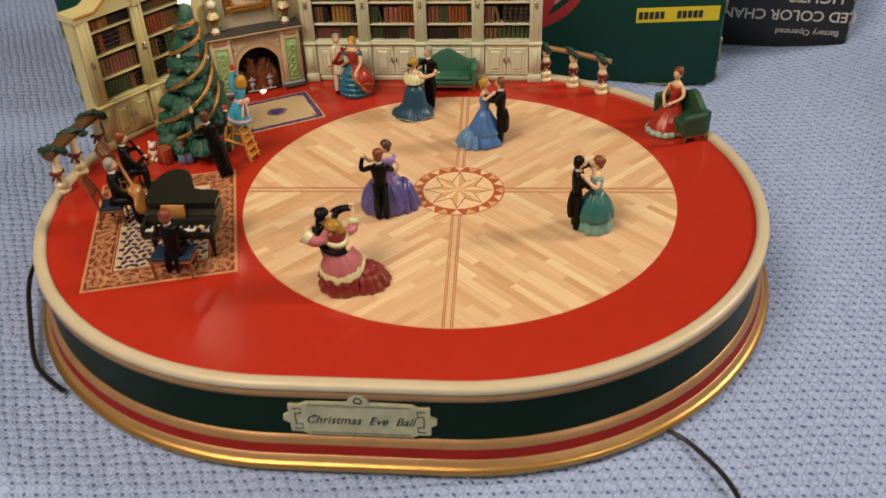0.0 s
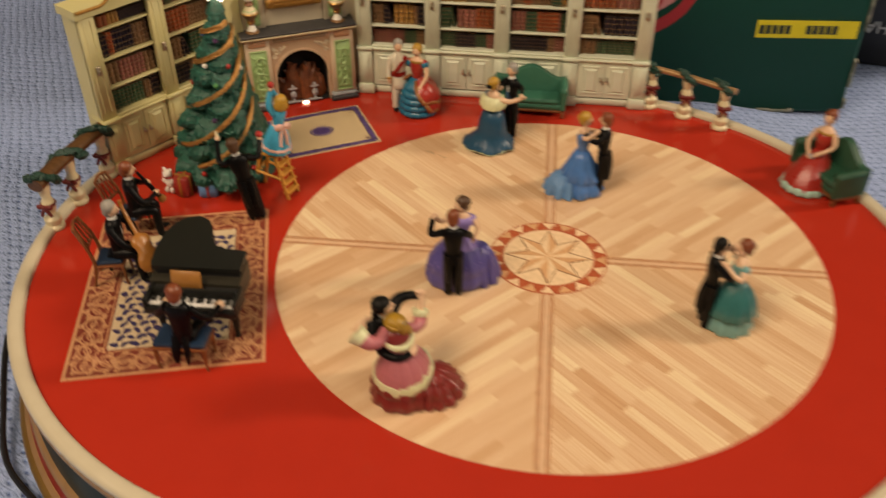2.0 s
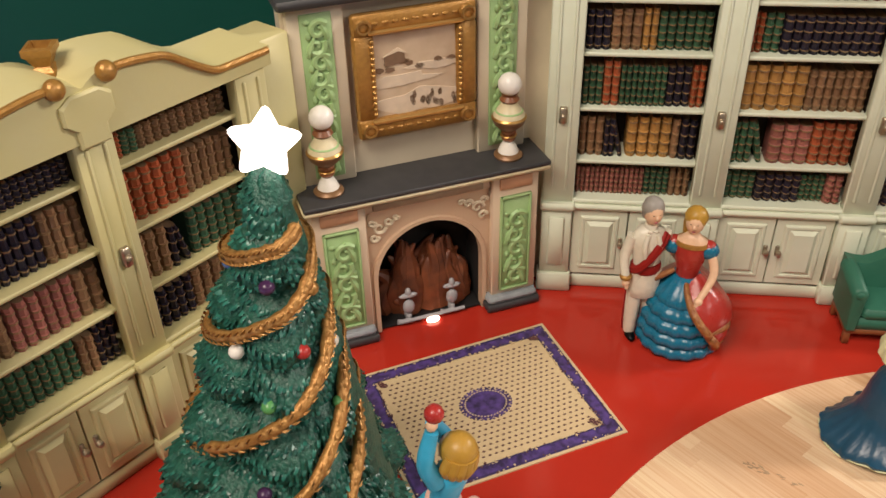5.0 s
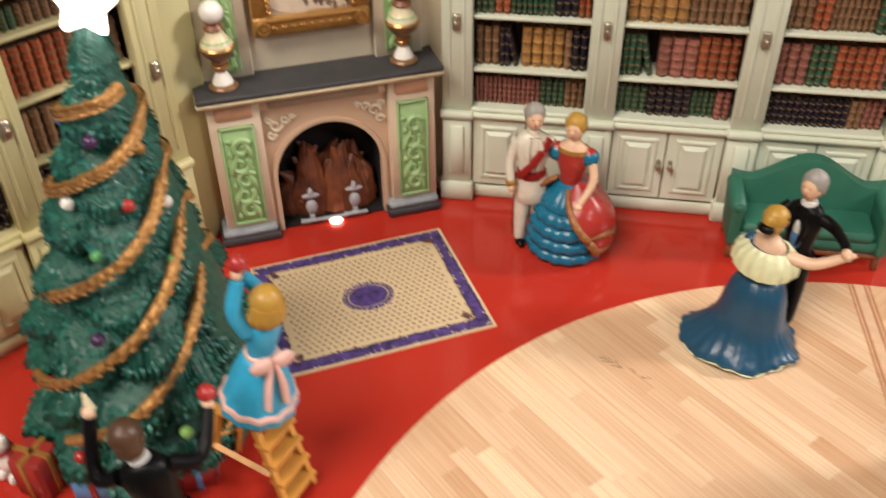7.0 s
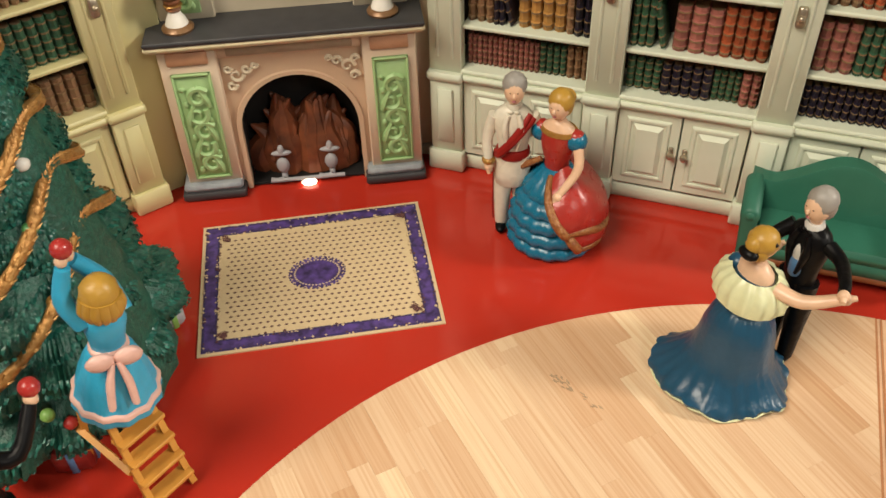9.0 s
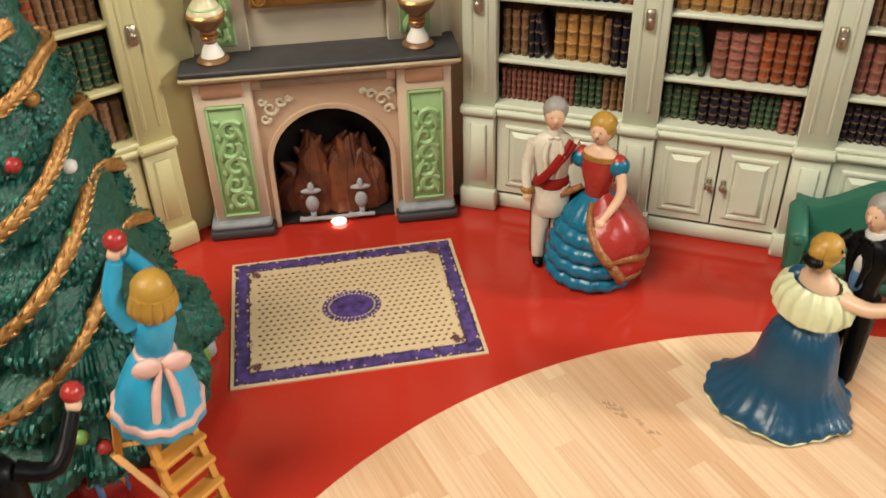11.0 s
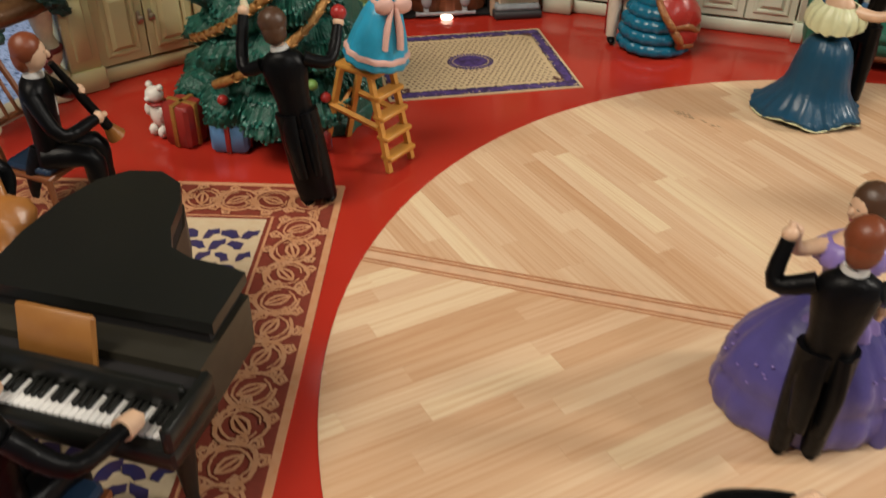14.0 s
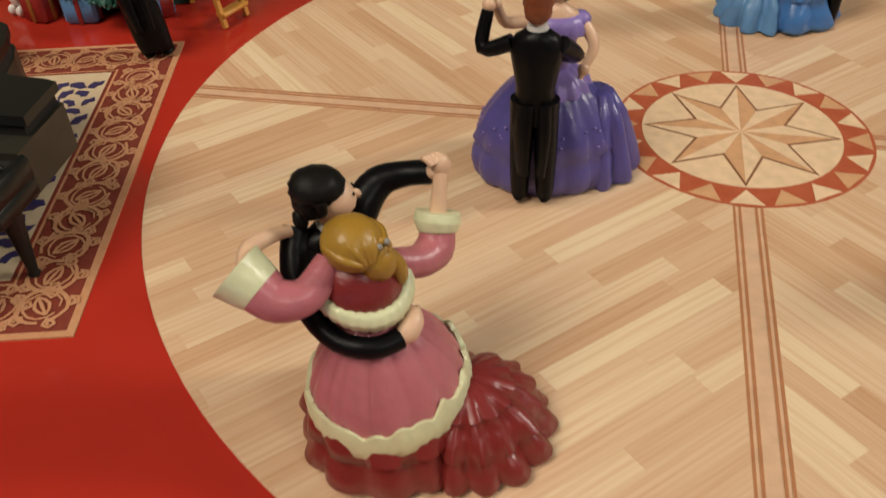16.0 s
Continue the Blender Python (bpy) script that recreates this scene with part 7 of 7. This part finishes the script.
def blue_couple(m, gap):
    s = Shape()
    man(s, m @ pose(0, -gap, 0), "auburn", [(-0.0080, 0.0050, 0.0370), (-0.0060, 0.0110, 0.0405)], [(0.0072, 0.0050, 0.0345), (0.0030, 0.0105, 0.0310)])
    w = m @ pose(0, gap, 0, 0, 0, 180)
    woman(s, w, "blond", [(-0.0085, 0.0030, 0.0340), (-0.0050, 0.0090, 0.0380)], [(0.0080, 0.0030, 0.0385), (0.0060, 0.0070, 0.0415)], [], "skyblue")
    flounced(s, [(0.0135, 0.0, 1.3), (0.0142, 0.0014, 1.3), (0.0125, 0.0060, 1.0), (0.0112, 0.0085, 0.8), (0.0120, 0.0096, 1.1), (0.0092, 0.0160, 0.6), (0.0060, 0.0225, 0.4), (0.0036, 0.0265, 0.1)], (0, 0), "skyblue", 10, 0.07, 2.0, 1.0, 0.10)
    flounced(s, [(0.0122, 0.0, 1.3), (0.0126, 0.0014, 1.3), (0.0104, 0.0052, 1.2), (0.0100, 0.0068, 1.2), (0.0060, 0.0110, 0.8), (0.0020, 0.0125, 0.2)], (0.0034, -0.0072), "giftblue", 12, 0.10, 4.0, 1.0, 0.12)
    return figure("dancing_couple", s, "painted dancers, bright blue gown with dark-suited partner", group=DANCE)


blue_couple(couple_at(0.0195, 0.0640, 82), 0.0062)


def teal_couple(m, gap):
    s = Shape()
    man(s, m @ pose(0, -gap, 0), "blackhair", [(-0.0085, 0.0030, 0.0385), (-0.0070, 0.0090, 0.0420)], [(0.0070, 0.0050, 0.0340), (0.0020, 0.0100, 0.0310)])
    w = m @ pose(0, gap, 0, 0, 0, 180)
    low = [(0.0112, 0.0, 1.2), (0.0116, 0.0010, 1.2), (0.0104, 0.0060), (0.0098, 0.0090, 0.6), (0.0060, 0.0120)]
    high = [(0.0118, 0.0092), (0.0122, 0.0102), (0.0112, 0.0150, 0.9), (0.0084, 0.0210, 0.8), (0.0050, 0.0255, 0.4), (0.0036, 0.0270)]
    woman(s, w, "auburn", [(-0.0088, 0.0030, 0.0340), (-0.0050, 0.0095, 0.0400)], [(0.0085, 0.0030, 0.0400), (0.0060, 0.0085, 0.0425)], [(low, "aqua", 10, 0.05, 1.0), (high, "teal", 12, 0.05, 1.0)], "aqua")
    return figure("dancing_couple", s, "painted dancers, teal and aqua gown with black-haired partner", group=DANCE)


teal_couple(couple_at(0.0770, -0.0400, -80), 0.0062)

# the host couple beside the fireplace
s = Shape()
m = pose(-0.0998, 0.1414, 0, 0, 0, -166) @ Matrix.Diagonal((0.92, 0.92, 0.92, 1))
man(s, m, "greyhair", [(-0.0078, -0.0012, 0.0330), (-0.0104, -0.0020, 0.0290)], [(0.0070, 0.0000, 0.0315), (0.0066, 0.0022, 0.0245)], "suitwhite", "suitwhite", "suitwhite", sash=True, bow="suitwhite", tails=False, top=0.0478)
s.lathe([(0.0046, 0.0168), (0.0051, 0.0172), (0.0050, 0.0215), (0.0044, 0.0266)], "suitwhite", n=30, squash=0.74)
s.tube([(0.0052, 0.0, 0.0265), (0.0054, 0.0, 0.0100), (0.0052, 0.0, 0.0030)], 0.0003, "crimson", n=6)
s.lathe([(0.0018, 0.0248), (0.0020, 0.0256), (0.0017, 0.0262)], "goldpaint", (0.0066, 0.0020), n=10)
w = pose(-0.0880, 0.1412, 0, 0, 0, 166) @ Matrix.Diagonal((0.93, 0.93, 0.90, 1))
low = [(0.0110, 0.0), (0.0128, 0.0008), (0.0133, 0.0022), (0.0128, 0.0038), (0.0116, 0.0045), (0.0128, 0.0054), (0.0130, 0.0070), (0.0124, 0.0084), (0.0112, 0.0090), (0.0123, 0.0099), (0.0122, 0.0116), (0.0115, 0.0128), (0.0103, 0.0134), (0.0112, 0.0144), (0.0109, 0.0160), (0.0100, 0.0172), (0.0088, 0.0178), (0.0093, 0.0188), (0.0085, 0.0204), (0.0040, 0.0262)]
woman(s, w, "blond", [(-0.0078, 0.0030, 0.0300), (-0.0052, 0.0080, 0.0230)], [(0.0070, -0.0020, 0.0340), (0.0095, 0.0000, 0.0330)], [(low, "turq", 16, 0.025, 1.0)], "scarlet", top=0.0462)
s.tube([(0, -0.0030, 0.0470), (0.0016, -0.0046, 0.0420), (0.0024, -0.0046, 0.0372)], [0.0026, 0.0022, 0.0010], "blond", n=10)
s.ball((-0.0052, 0.0, 0.0360), (0.0030, 0.0030, 0.0030), "turq", 12, 8)
s.ball((0.0052, 0.0, 0.0360), (0.0030, 0.0030, 0.0030), "turq", 12, 8)
# red overskirt swept to the back and sides with gold ruffled edges
rings = []
for z, r in ((0.0030, 0.0130), (0.0056, 0.0148), (0.0084, 0.0148), (0.0104, 0.0138), (0.0128, 0.0152), (0.0170, 0.0142), (0.0212, 0.0114), (0.0245, 0.0072), (0.0266, 0.0042)):
    lo, hi = 148 - 44 * (z - 0.0035) / 0.02, 332 + 50 * (z - 0.0035) / 0.02
    rings.append([(r * 1.02 * math.cos(radians(a)), r * 1.02 * math.sin(radians(a)), z + 0.0016 * math.sin(radians(a * 3))) for a in [lo + (hi - lo) * i / 28 for i in range(29)]])
s.loft(rings, "scarlet", closed=False)
for k in (0, -1):
    s.tube([rr[k] for rr in rings], [0.0014, 0.0015, 0.0015, 0.0014, 0.0014, 0.0013, 0.0012, 0.0010, 0.0008], "ruffle", n=10)
s.tube(rings[0][::4], 0.0011, "ruffle", n=8)
s.tube([(p[0] * 1.02, p[1] * 1.02, p[2] + 0.0014 * math.cos(i * 1.3)) for i, p in enumerate(rings[3][::3])], [0.0013 + 0.0003 * math.sin(i * 2.2) for i in range(len(rings[3][::3]))], "ruffle", n=10)
s.lathe([(0.0046, 0.0372), (0.0054, 0.0376), (0.0050, 0.0388)], "goldpaint", n=24, squash=0.75)
figure("host_couple", s, "painted couple, white uniform with red sash and blue-red gown")

# girl on the ladder
s = Shape()
s.m = pose(-0.1484, 0.0397, 0.0263, 0, 10.5, 0) @ pose(0, 0, 0, 0, 0, 48) @ Matrix.Diagonal((0.80, 0.80, 0.80, 1))
for g in (-1, 1):
    s.ball((g * 0.0022, 0.0012, 0.0014), (0.0018, 0.0030, 0.0014), "black", 10, 7)
    s.tube([(g * 0.0022, 0, 0.0020), (g * 0.0022, 0, 0.0080)], 0.0015, "white", n=8, steps=1)
s.lathe([(0.0088, 0.0038), (0.0094, 0.0044), (0.0092, 0.0056)], "pinkbow", n=48, wave=(12, 0.03))
s.lathe([(0.0098, 0.0016), (0.0102, 0.0024), (0.0094, 0.0050), (0.0080, 0.0110, 0.8), (0.0060, 0.0170, 0.6), (0.0040, 0.0212, 0.3)], "azure", n=48, wave=(12, 0.035))
s.lathe([(0.0101, 0.0042), (0.0101, 0.0054), (0.0097, 0.0058)], "pinkbow", n=48, wave=(12, 0.03))
s.lathe([(0.0038, 0.0205), (0.0040, 0.0240), (0.0048, 0.0290), (0.0040, 0.0318), (0.0020, 0.0330)], "azure", n=18, squash=0.8)
for g in (-1, 1):
    s.ball((g * 0.0030, -0.0054, 0.0216), (0.0032, 0.0016, 0.0026), "pinkbow", 12, 8, dent=0.08, seed=3)
    s.tube([(g * 0.0006, -0.0058, 0.0210), (g * 0.0020, -0.0074, 0.0155), (g * 0.0026, -0.0090, 0.0092)], [0.0010, 0.0017, 0.0015], "pinkbow", n=8, flat=0.6)
s.tube([(-0.0042, 0, 0.0296), (-0.0070, 0.0020, 0.0360), (-0.0056, 0.0034, 0.0440)], [0.0024, 0.0021, 0.0016], "azure", n=12)
s.tube([(0.0042, 0.0004, 0.0300), (0.0020, 0.0054, 0.0356), (-0.0034, 0.0058, 0.0436)], [0.0023, 0.0021, 0.0016], "azure", n=12)
s.ball((-0.0056, 0.0038, 0.0456), (0.0014, 0.0014, 0.0017), "flesh", 8, 6)
s.ball((-0.0040, 0.0054, 0.0454), (0.0014, 0.0014, 0.0017), "flesh", 8, 6)
s.lathe([(0.0042, 0.0198), (0.0045, 0.0206), (0.0042, 0.0214)], "pinkbow", n=18)
s.ball((-0.0050, 0.0044, 0.0484), 0.0023, "redball", 12, 8)
s.ball((0, 0.0006, 0.0378), (0.0036, 0.0038, 0.0042), "flesh", 14, 9)
s.ball((0, -0.0006, 0.0386), (0.0042, 0.0043, 0.0044), "blond", 16, 10, dent=0.06, seed=2)
for k in range(7):
    a = radians(200 + 23 * k)
    s.tube([(0.0030 * math.cos(a), 0.0030 * math.sin(a) - 0.0006, 0.0385), (0.0038 * math.cos(a), 0.0040 * math.sin(a), 0.0350), (0.0034 * math.cos(a), 0.0036 * math.sin(a) - 0.0004, 0.0325)], [0.0017, 0.0017, 0.0008], "blond", n=8)
figure("girl_figurine", s, "painted girl in a bright blue dress with pink bow")

# butler trimming the tree
s = Shape()
m = pose(-0.1530, 0.0130, 0, 0, -10.5, 0) @ pose(0, 0, 0, 0, 0, 22) @ Matrix.Diagonal((0.94, 0.94, 0.93, 1))
man(s, m, "brownhair", [(-0.0098, 0.0020, 0.0392), (-0.0074, 0.0070, 0.0500)], [(0.0108, 0.0016, 0.0370), (0.0138, 0.0080, 0.0430)], tails=True)
s.m = m
s.ball((0.0146, 0.0094, 0.0458), 0.0020, "redball", 12, 8)
s.tube([(-0.0068, 0.0080, 0.0512), (-0.0066, 0.0084, 0.0550)], [0.0012, 0.0004], "ivory", n=8, steps=2)
s.loft([[(rx * math.cos(a), ry * math.sin(a) - 0.0004, z) for a in [2 * math.pi * i / 18 for i in range(18)]] for z, rx, ry in ((0.0030, 0.0048, 0.0030), (0.0080, 0.0052, 0.0034), (0.0160, 0.0052, 0.0037), (0.0230, 0.0048, 0.0037))], "black")
figure("butler_figurine", s, "painted man in a black tailcoat with raised arms")


def seated(s, m, hair, left, right, top=0.0405):
    s.m = m
    for g in (-1, 1):
        s.tube([(g * 0.0022, -0.0010, 0.0160), (g * 0.0036, 0.0085, 0.0160), (g * 0.0038, 0.0095, 0.0090), (g * 0.0038, 0.0098, 0.0020)], [0.0030, 0.0026, 0.0022, 0.0018], "black", n=12)
        s.ball((g * 0.0040, 0.0118, 0.0012), (0.0016, 0.0034, 0.0012), "black", 10, 7)
    rows = ((0.0142, 0.0046, 0.0040), (0.0185, 0.0044, 0.0034), (0.0230, 0.0042, 0.0032), (0.0275, 0.0050, 0.0036), (0.0312, 0.0056, 0.0036), (0.0336, 0.0044, 0.0030), (0.0350, 0.0022, 0.0022))
    s.loft([[(rx * math.cos(a), ry * math.sin(a), z) for a in [2 * math.pi * i / 18 for i in range(18)]] for z, rx, ry in rows], "black")
    for g in (-1, 1):
        s.tube([(g * 0.0018, -0.0022, 0.0180), (g * 0.0024, -0.0046, 0.0120), (g * 0.0024, -0.0056, 0.0060)], [0.0022, 0.0021, 0.0009], "black", n=8, flat=0.5)
    s.ball((0, 0.0021, 0.0282), (0.0018, 0.0016, 0.0052), "collar", 12, 8)
    s.lathe([(0.0021, 0.0338), (0.0023, 0.0350), (0.0020, 0.0360)], "collar", (0, 0.0003), n=12)
    for g, pts in ((-1, left), (1, right)):
        arm(s, [(g * 0.0050, 0, 0.0318)] + pts, "black")
    head(s, (0, 0.0006, top), hair)


s = Shape()
seated(s, pose(-0.1500, -0.0966, 0.0003, 0, 0, 2), "auburn", [(-0.0105, 0.0030, 0.0250), (-0.0112, 0.0128, 0.0232)], [(0.0107, 0.0030, 0.0250), (0.0124, 0.0128, 0.0232)], 0.0400)
s.tube([(-0.0108, 0.0120, 0.0232), (-0.0112, 0.0150, 0.0228)], [0.0019, 0.0016], "flesh", n=10, steps=2)
s.tube([(0.0122, 0.0120, 0.0232), (0.0126, 0.0150, 0.0228)], [0.0019, 0.0016], "flesh", n=10, steps=2)
figure("pianist_figurine", s, "painted seated pianist in black with auburn hair", group="musicians")
s = Shape()
m = pose(-0.2020, -0.0430, 0.0003, 0, 0, -80)
seated(s, m, "greyhair", [(-0.0085, 0.0050, 0.0260), (-0.0020, 0.0090, 0.0240)], [(0.0080, 0.0060, 0.0245), (0.0010, 0.0110, 0.0165)], 0.0402)
# the instrument leans against his shoulder
lo, hi = Vector((-0.1822, -0.0490, 0.0110)), Vector((-0.1985, -0.0378, 0.0380))
zc = (hi - lo).normalized()
xc = zc.cross(Vector((0.62, -0.30, 0.75))).normalized()
yc = zc.cross(xc)
s.m = Matrix(((xc.x, yc.x, zc.x, lo.x), (xc.y, yc.y, zc.y, lo.y), (xc.z, yc.z, zc.z, lo.z), (0, 0, 0, 1))) @ Matrix.Diagonal((1.02, 1.05, 0.86, 1))
s.loft([[(rx * math.cos(a), 0.0021 * (0.6 if rx < 0.002 else 1.0) * math.sin(a), z) for a in [2 * math.pi * i / 20 for i in range(20)]] for z, rx in ((0.0, 0.0012), (0.0016, 0.0050), (0.0058, 0.0066), (0.0096, 0.0056), (0.0122, 0.0041), (0.0148, 0.0040), (0.0178, 0.0050), (0.0206, 0.0044), (0.0226, 0.0012))], "cellowood")
s.tube([(0, 0.0022, 0.0080), (0, 0.0024, 0.0210), (0, 0.0012, 0.0400)], [0.0008, 0.0009, 0.0008], "black", n=8)
s.tube([(0, 0.0, 0.0210), (0, 0.0002, 0.0380), (0, -0.0010, 0.0425)], [0.0011, 0.0009, 0.0010], "cellowood", n=8)
for g in (-1, 1):
    s.tube([(g * 0.0022, 0.0023, 0.0090), (g * 0.0026, 0.0023, 0.0110), (g * 0.0022, 0.0023, 0.0130)], 0.0003, "black", n=5)
s.tube([(0, 0, 0.0), (0, 0, -0.0040)], 0.0004, "black", n=6, steps=1)
figure("cellist_figurine", s, "painted seated grey-haired cellist with brown cello", group="musicians")
s = Shape()
m = pose(-0.2085, -0.0095, 0, 0, 0, -62)
seated(s, m, "auburn", [(-0.0082, 0.0040, 0.0270), (-0.0016, 0.0082, 0.0300)], [(0.0082, 0.0050, 0.0240), (0.0008, 0.0110, 0.0240)], 0.0402)
s.m = Matrix()
s.tube([(-0.2030, -0.0092, 0.0385), (-0.2008, -0.0050, 0.0290), (-0.1986, -0.0010, 0.0200)], [0.0007, 0.0011, 0.0012], "black", n=10, steps=2)
s.tube([(-0.1986, -0.0010, 0.0200), (-0.1979, 0.0002, 0.0172)], [0.0013, 0.0023], "cellowood", n=12, steps=2)
figure("clarinettist_figurine", s, "painted seated auburn-haired clarinet player in black", group="musicians")

# lady seated on the settee
s = Shape()
m = pose(0.1444, 0.0905, 0, 0, 0, 140)
s.m = m
s.lathe([(0.0120, 0.0, 1.0), (0.0128, 0.0010), (0.0122, 0.0034), (0.0112, 0.0042)], "mint", (0, 0.0106), n=60, wave=(14, 0.05), squash=0.95)
s.loft([[(rx * math.cos(a) * (1 + 0.03 * math.cos(9 * a)), cy + ry * math.sin(a) * (1 + 0.03 * math.cos(9 * a)), z) for a in [2 * math.pi * i / 40 for i in range(40)]]
        for z, rx, ry, cy in ((0.0030, 0.0120, 0.0114, 0.0104), (0.0080, 0.0108, 0.0106, 0.0086), (0.0130, 0.0082, 0.0090, 0.0056), (0.0165, 0.0062, 0.0072, 0.0028), (0.0190, 0.0040, 0.0042, 0.0006), (0.0210, 0.0035, 0.0032, 0.0))], "scarlet")
s.m = m @ pose(0, 0, -0.0072)
s.loft([[(rx * math.cos(a), ry * math.sin(a), z) for a in [2 * math.pi * i / 18 for i in range(18)]] for z, rx, ry in ((0.0270, 0.0036, 0.0032), (0.0320, 0.0044, 0.0040), (0.0350, 0.0048, 0.0042), (0.0375, 0.0048, 0.0032))], "scarlet")
s.loft([[(rx * math.cos(a), ry * math.sin(a), z) for a in [2 * math.pi * i / 18 for i in range(18)]] for z, rx, ry in ((0.0372, 0.0048, 0.0032), (0.0392, 0.0045, 0.0028), (0.0405, 0.0028, 0.0022), (0.0418, 0.0016, 0.0016))], "flesh")
s.lathe([(0.0046, 0.0368), (0.0053, 0.0374), (0.0047, 0.0384)], "goldpaint", n=24, squash=0.7)
for g, pts in ((-1, [(-0.0070, 0.0030, 0.0320), (-0.0020, 0.0080, 0.0280)]), (1, [(0.0070, 0.0035, 0.0310), (0.0030, 0.0085, 0.0265)])):
    arm(s, [(g * 0.0048, 0, 0.0378)] + pts, "flesh", (0.0015, 0.0012, 0.0010))
s.ball((0.0010, 0.0098, 0.0262), (0.0022, 0.0006, 0.0016), "andiron", 8, 6)
head(s, (0, 0.0004, 0.0470), "auburn", bun=0.0020)
figure("seated_lady_figurine", s, "painted lady in a red gown with mint hem")

# ---------- strips of the dance floor, the nearest pieces first ----------
STRIP, LENGTH = 0.0050, 0.0520
CLIP_RING = [(math.cos(2 * math.pi * i / 96), math.sin(2 * math.pi * i / 96)) for i in range(96)]
strips = []
for q in range(4):
    a = radians(45 + 90 * q)
    ux, uy = math.cos(a), math.sin(a)
    rng = random.Random(20 + q)
    row = 0
    for v0 in np.arange(-0.0980, 0.0980, STRIP):
        x0 = -0.01 - rng.random() * LENGTH
        while x0 < RD:
            l = LENGTH * rng.choice((0.55, 0.8, 1.0, 1.0, 1.25))
            g = 0.00001
            poly = [(u * ux - v * uy, u * uy + v * ux) for u, v in ((x0 + g, v0 + g), (x0 + l - g, v0 + g), (x0 + l - g, v0 + STRIP - g), (x0 + g, v0 + STRIP - g))]
            x0 += l
            # the quarter's own two edges, beside the cross inlay
            e0, e1 = radians(90 * q), radians(90 * q + 90)
            poly = clip(poly, (math.sin(e0), -math.cos(e0)), -0.0030)
            poly = clip(poly, (-math.sin(e1), math.cos(e1)), -0.0030) if poly else poly
            if not poly or max(math.hypot(*p) for p in poly) < RR:
                continue
            for nx, ny in CLIP_RING:
                if poly and max(nx * p[0] + ny * p[1] for p in poly) > RD - 0.0002:
                    poly = clip(poly, (nx, ny), RD - 0.0002)
            if len(poly) < 3:
                continue
            cx, cy = sum(p[0] for p in poly) / len(poly), sum(p[1] for p in poly) / len(poly)
            area = abs(sum(p[0] * r[1] - r[0] * p[1] for p, r in zip(poly, poly[1:] + poly[:1]))) / 2
            if area < 2e-6:
                continue
            strips.append((cx, cy, math.degrees(a), [((p[0] - cx) * ux + (p[1] - cy) * uy, -(p[0] - cx) * uy + (p[1] - cy) * ux) for p in poly]))
for cx, cy, turn, poly in strips:
    s = Shape()
    s.slab(poly, -0.0003, 0.0, "plank")
    piece("floor_strip", s.mesh("floor_strip", False), dance_ob, pose(cx, cy, 0, 0, 0, turn))
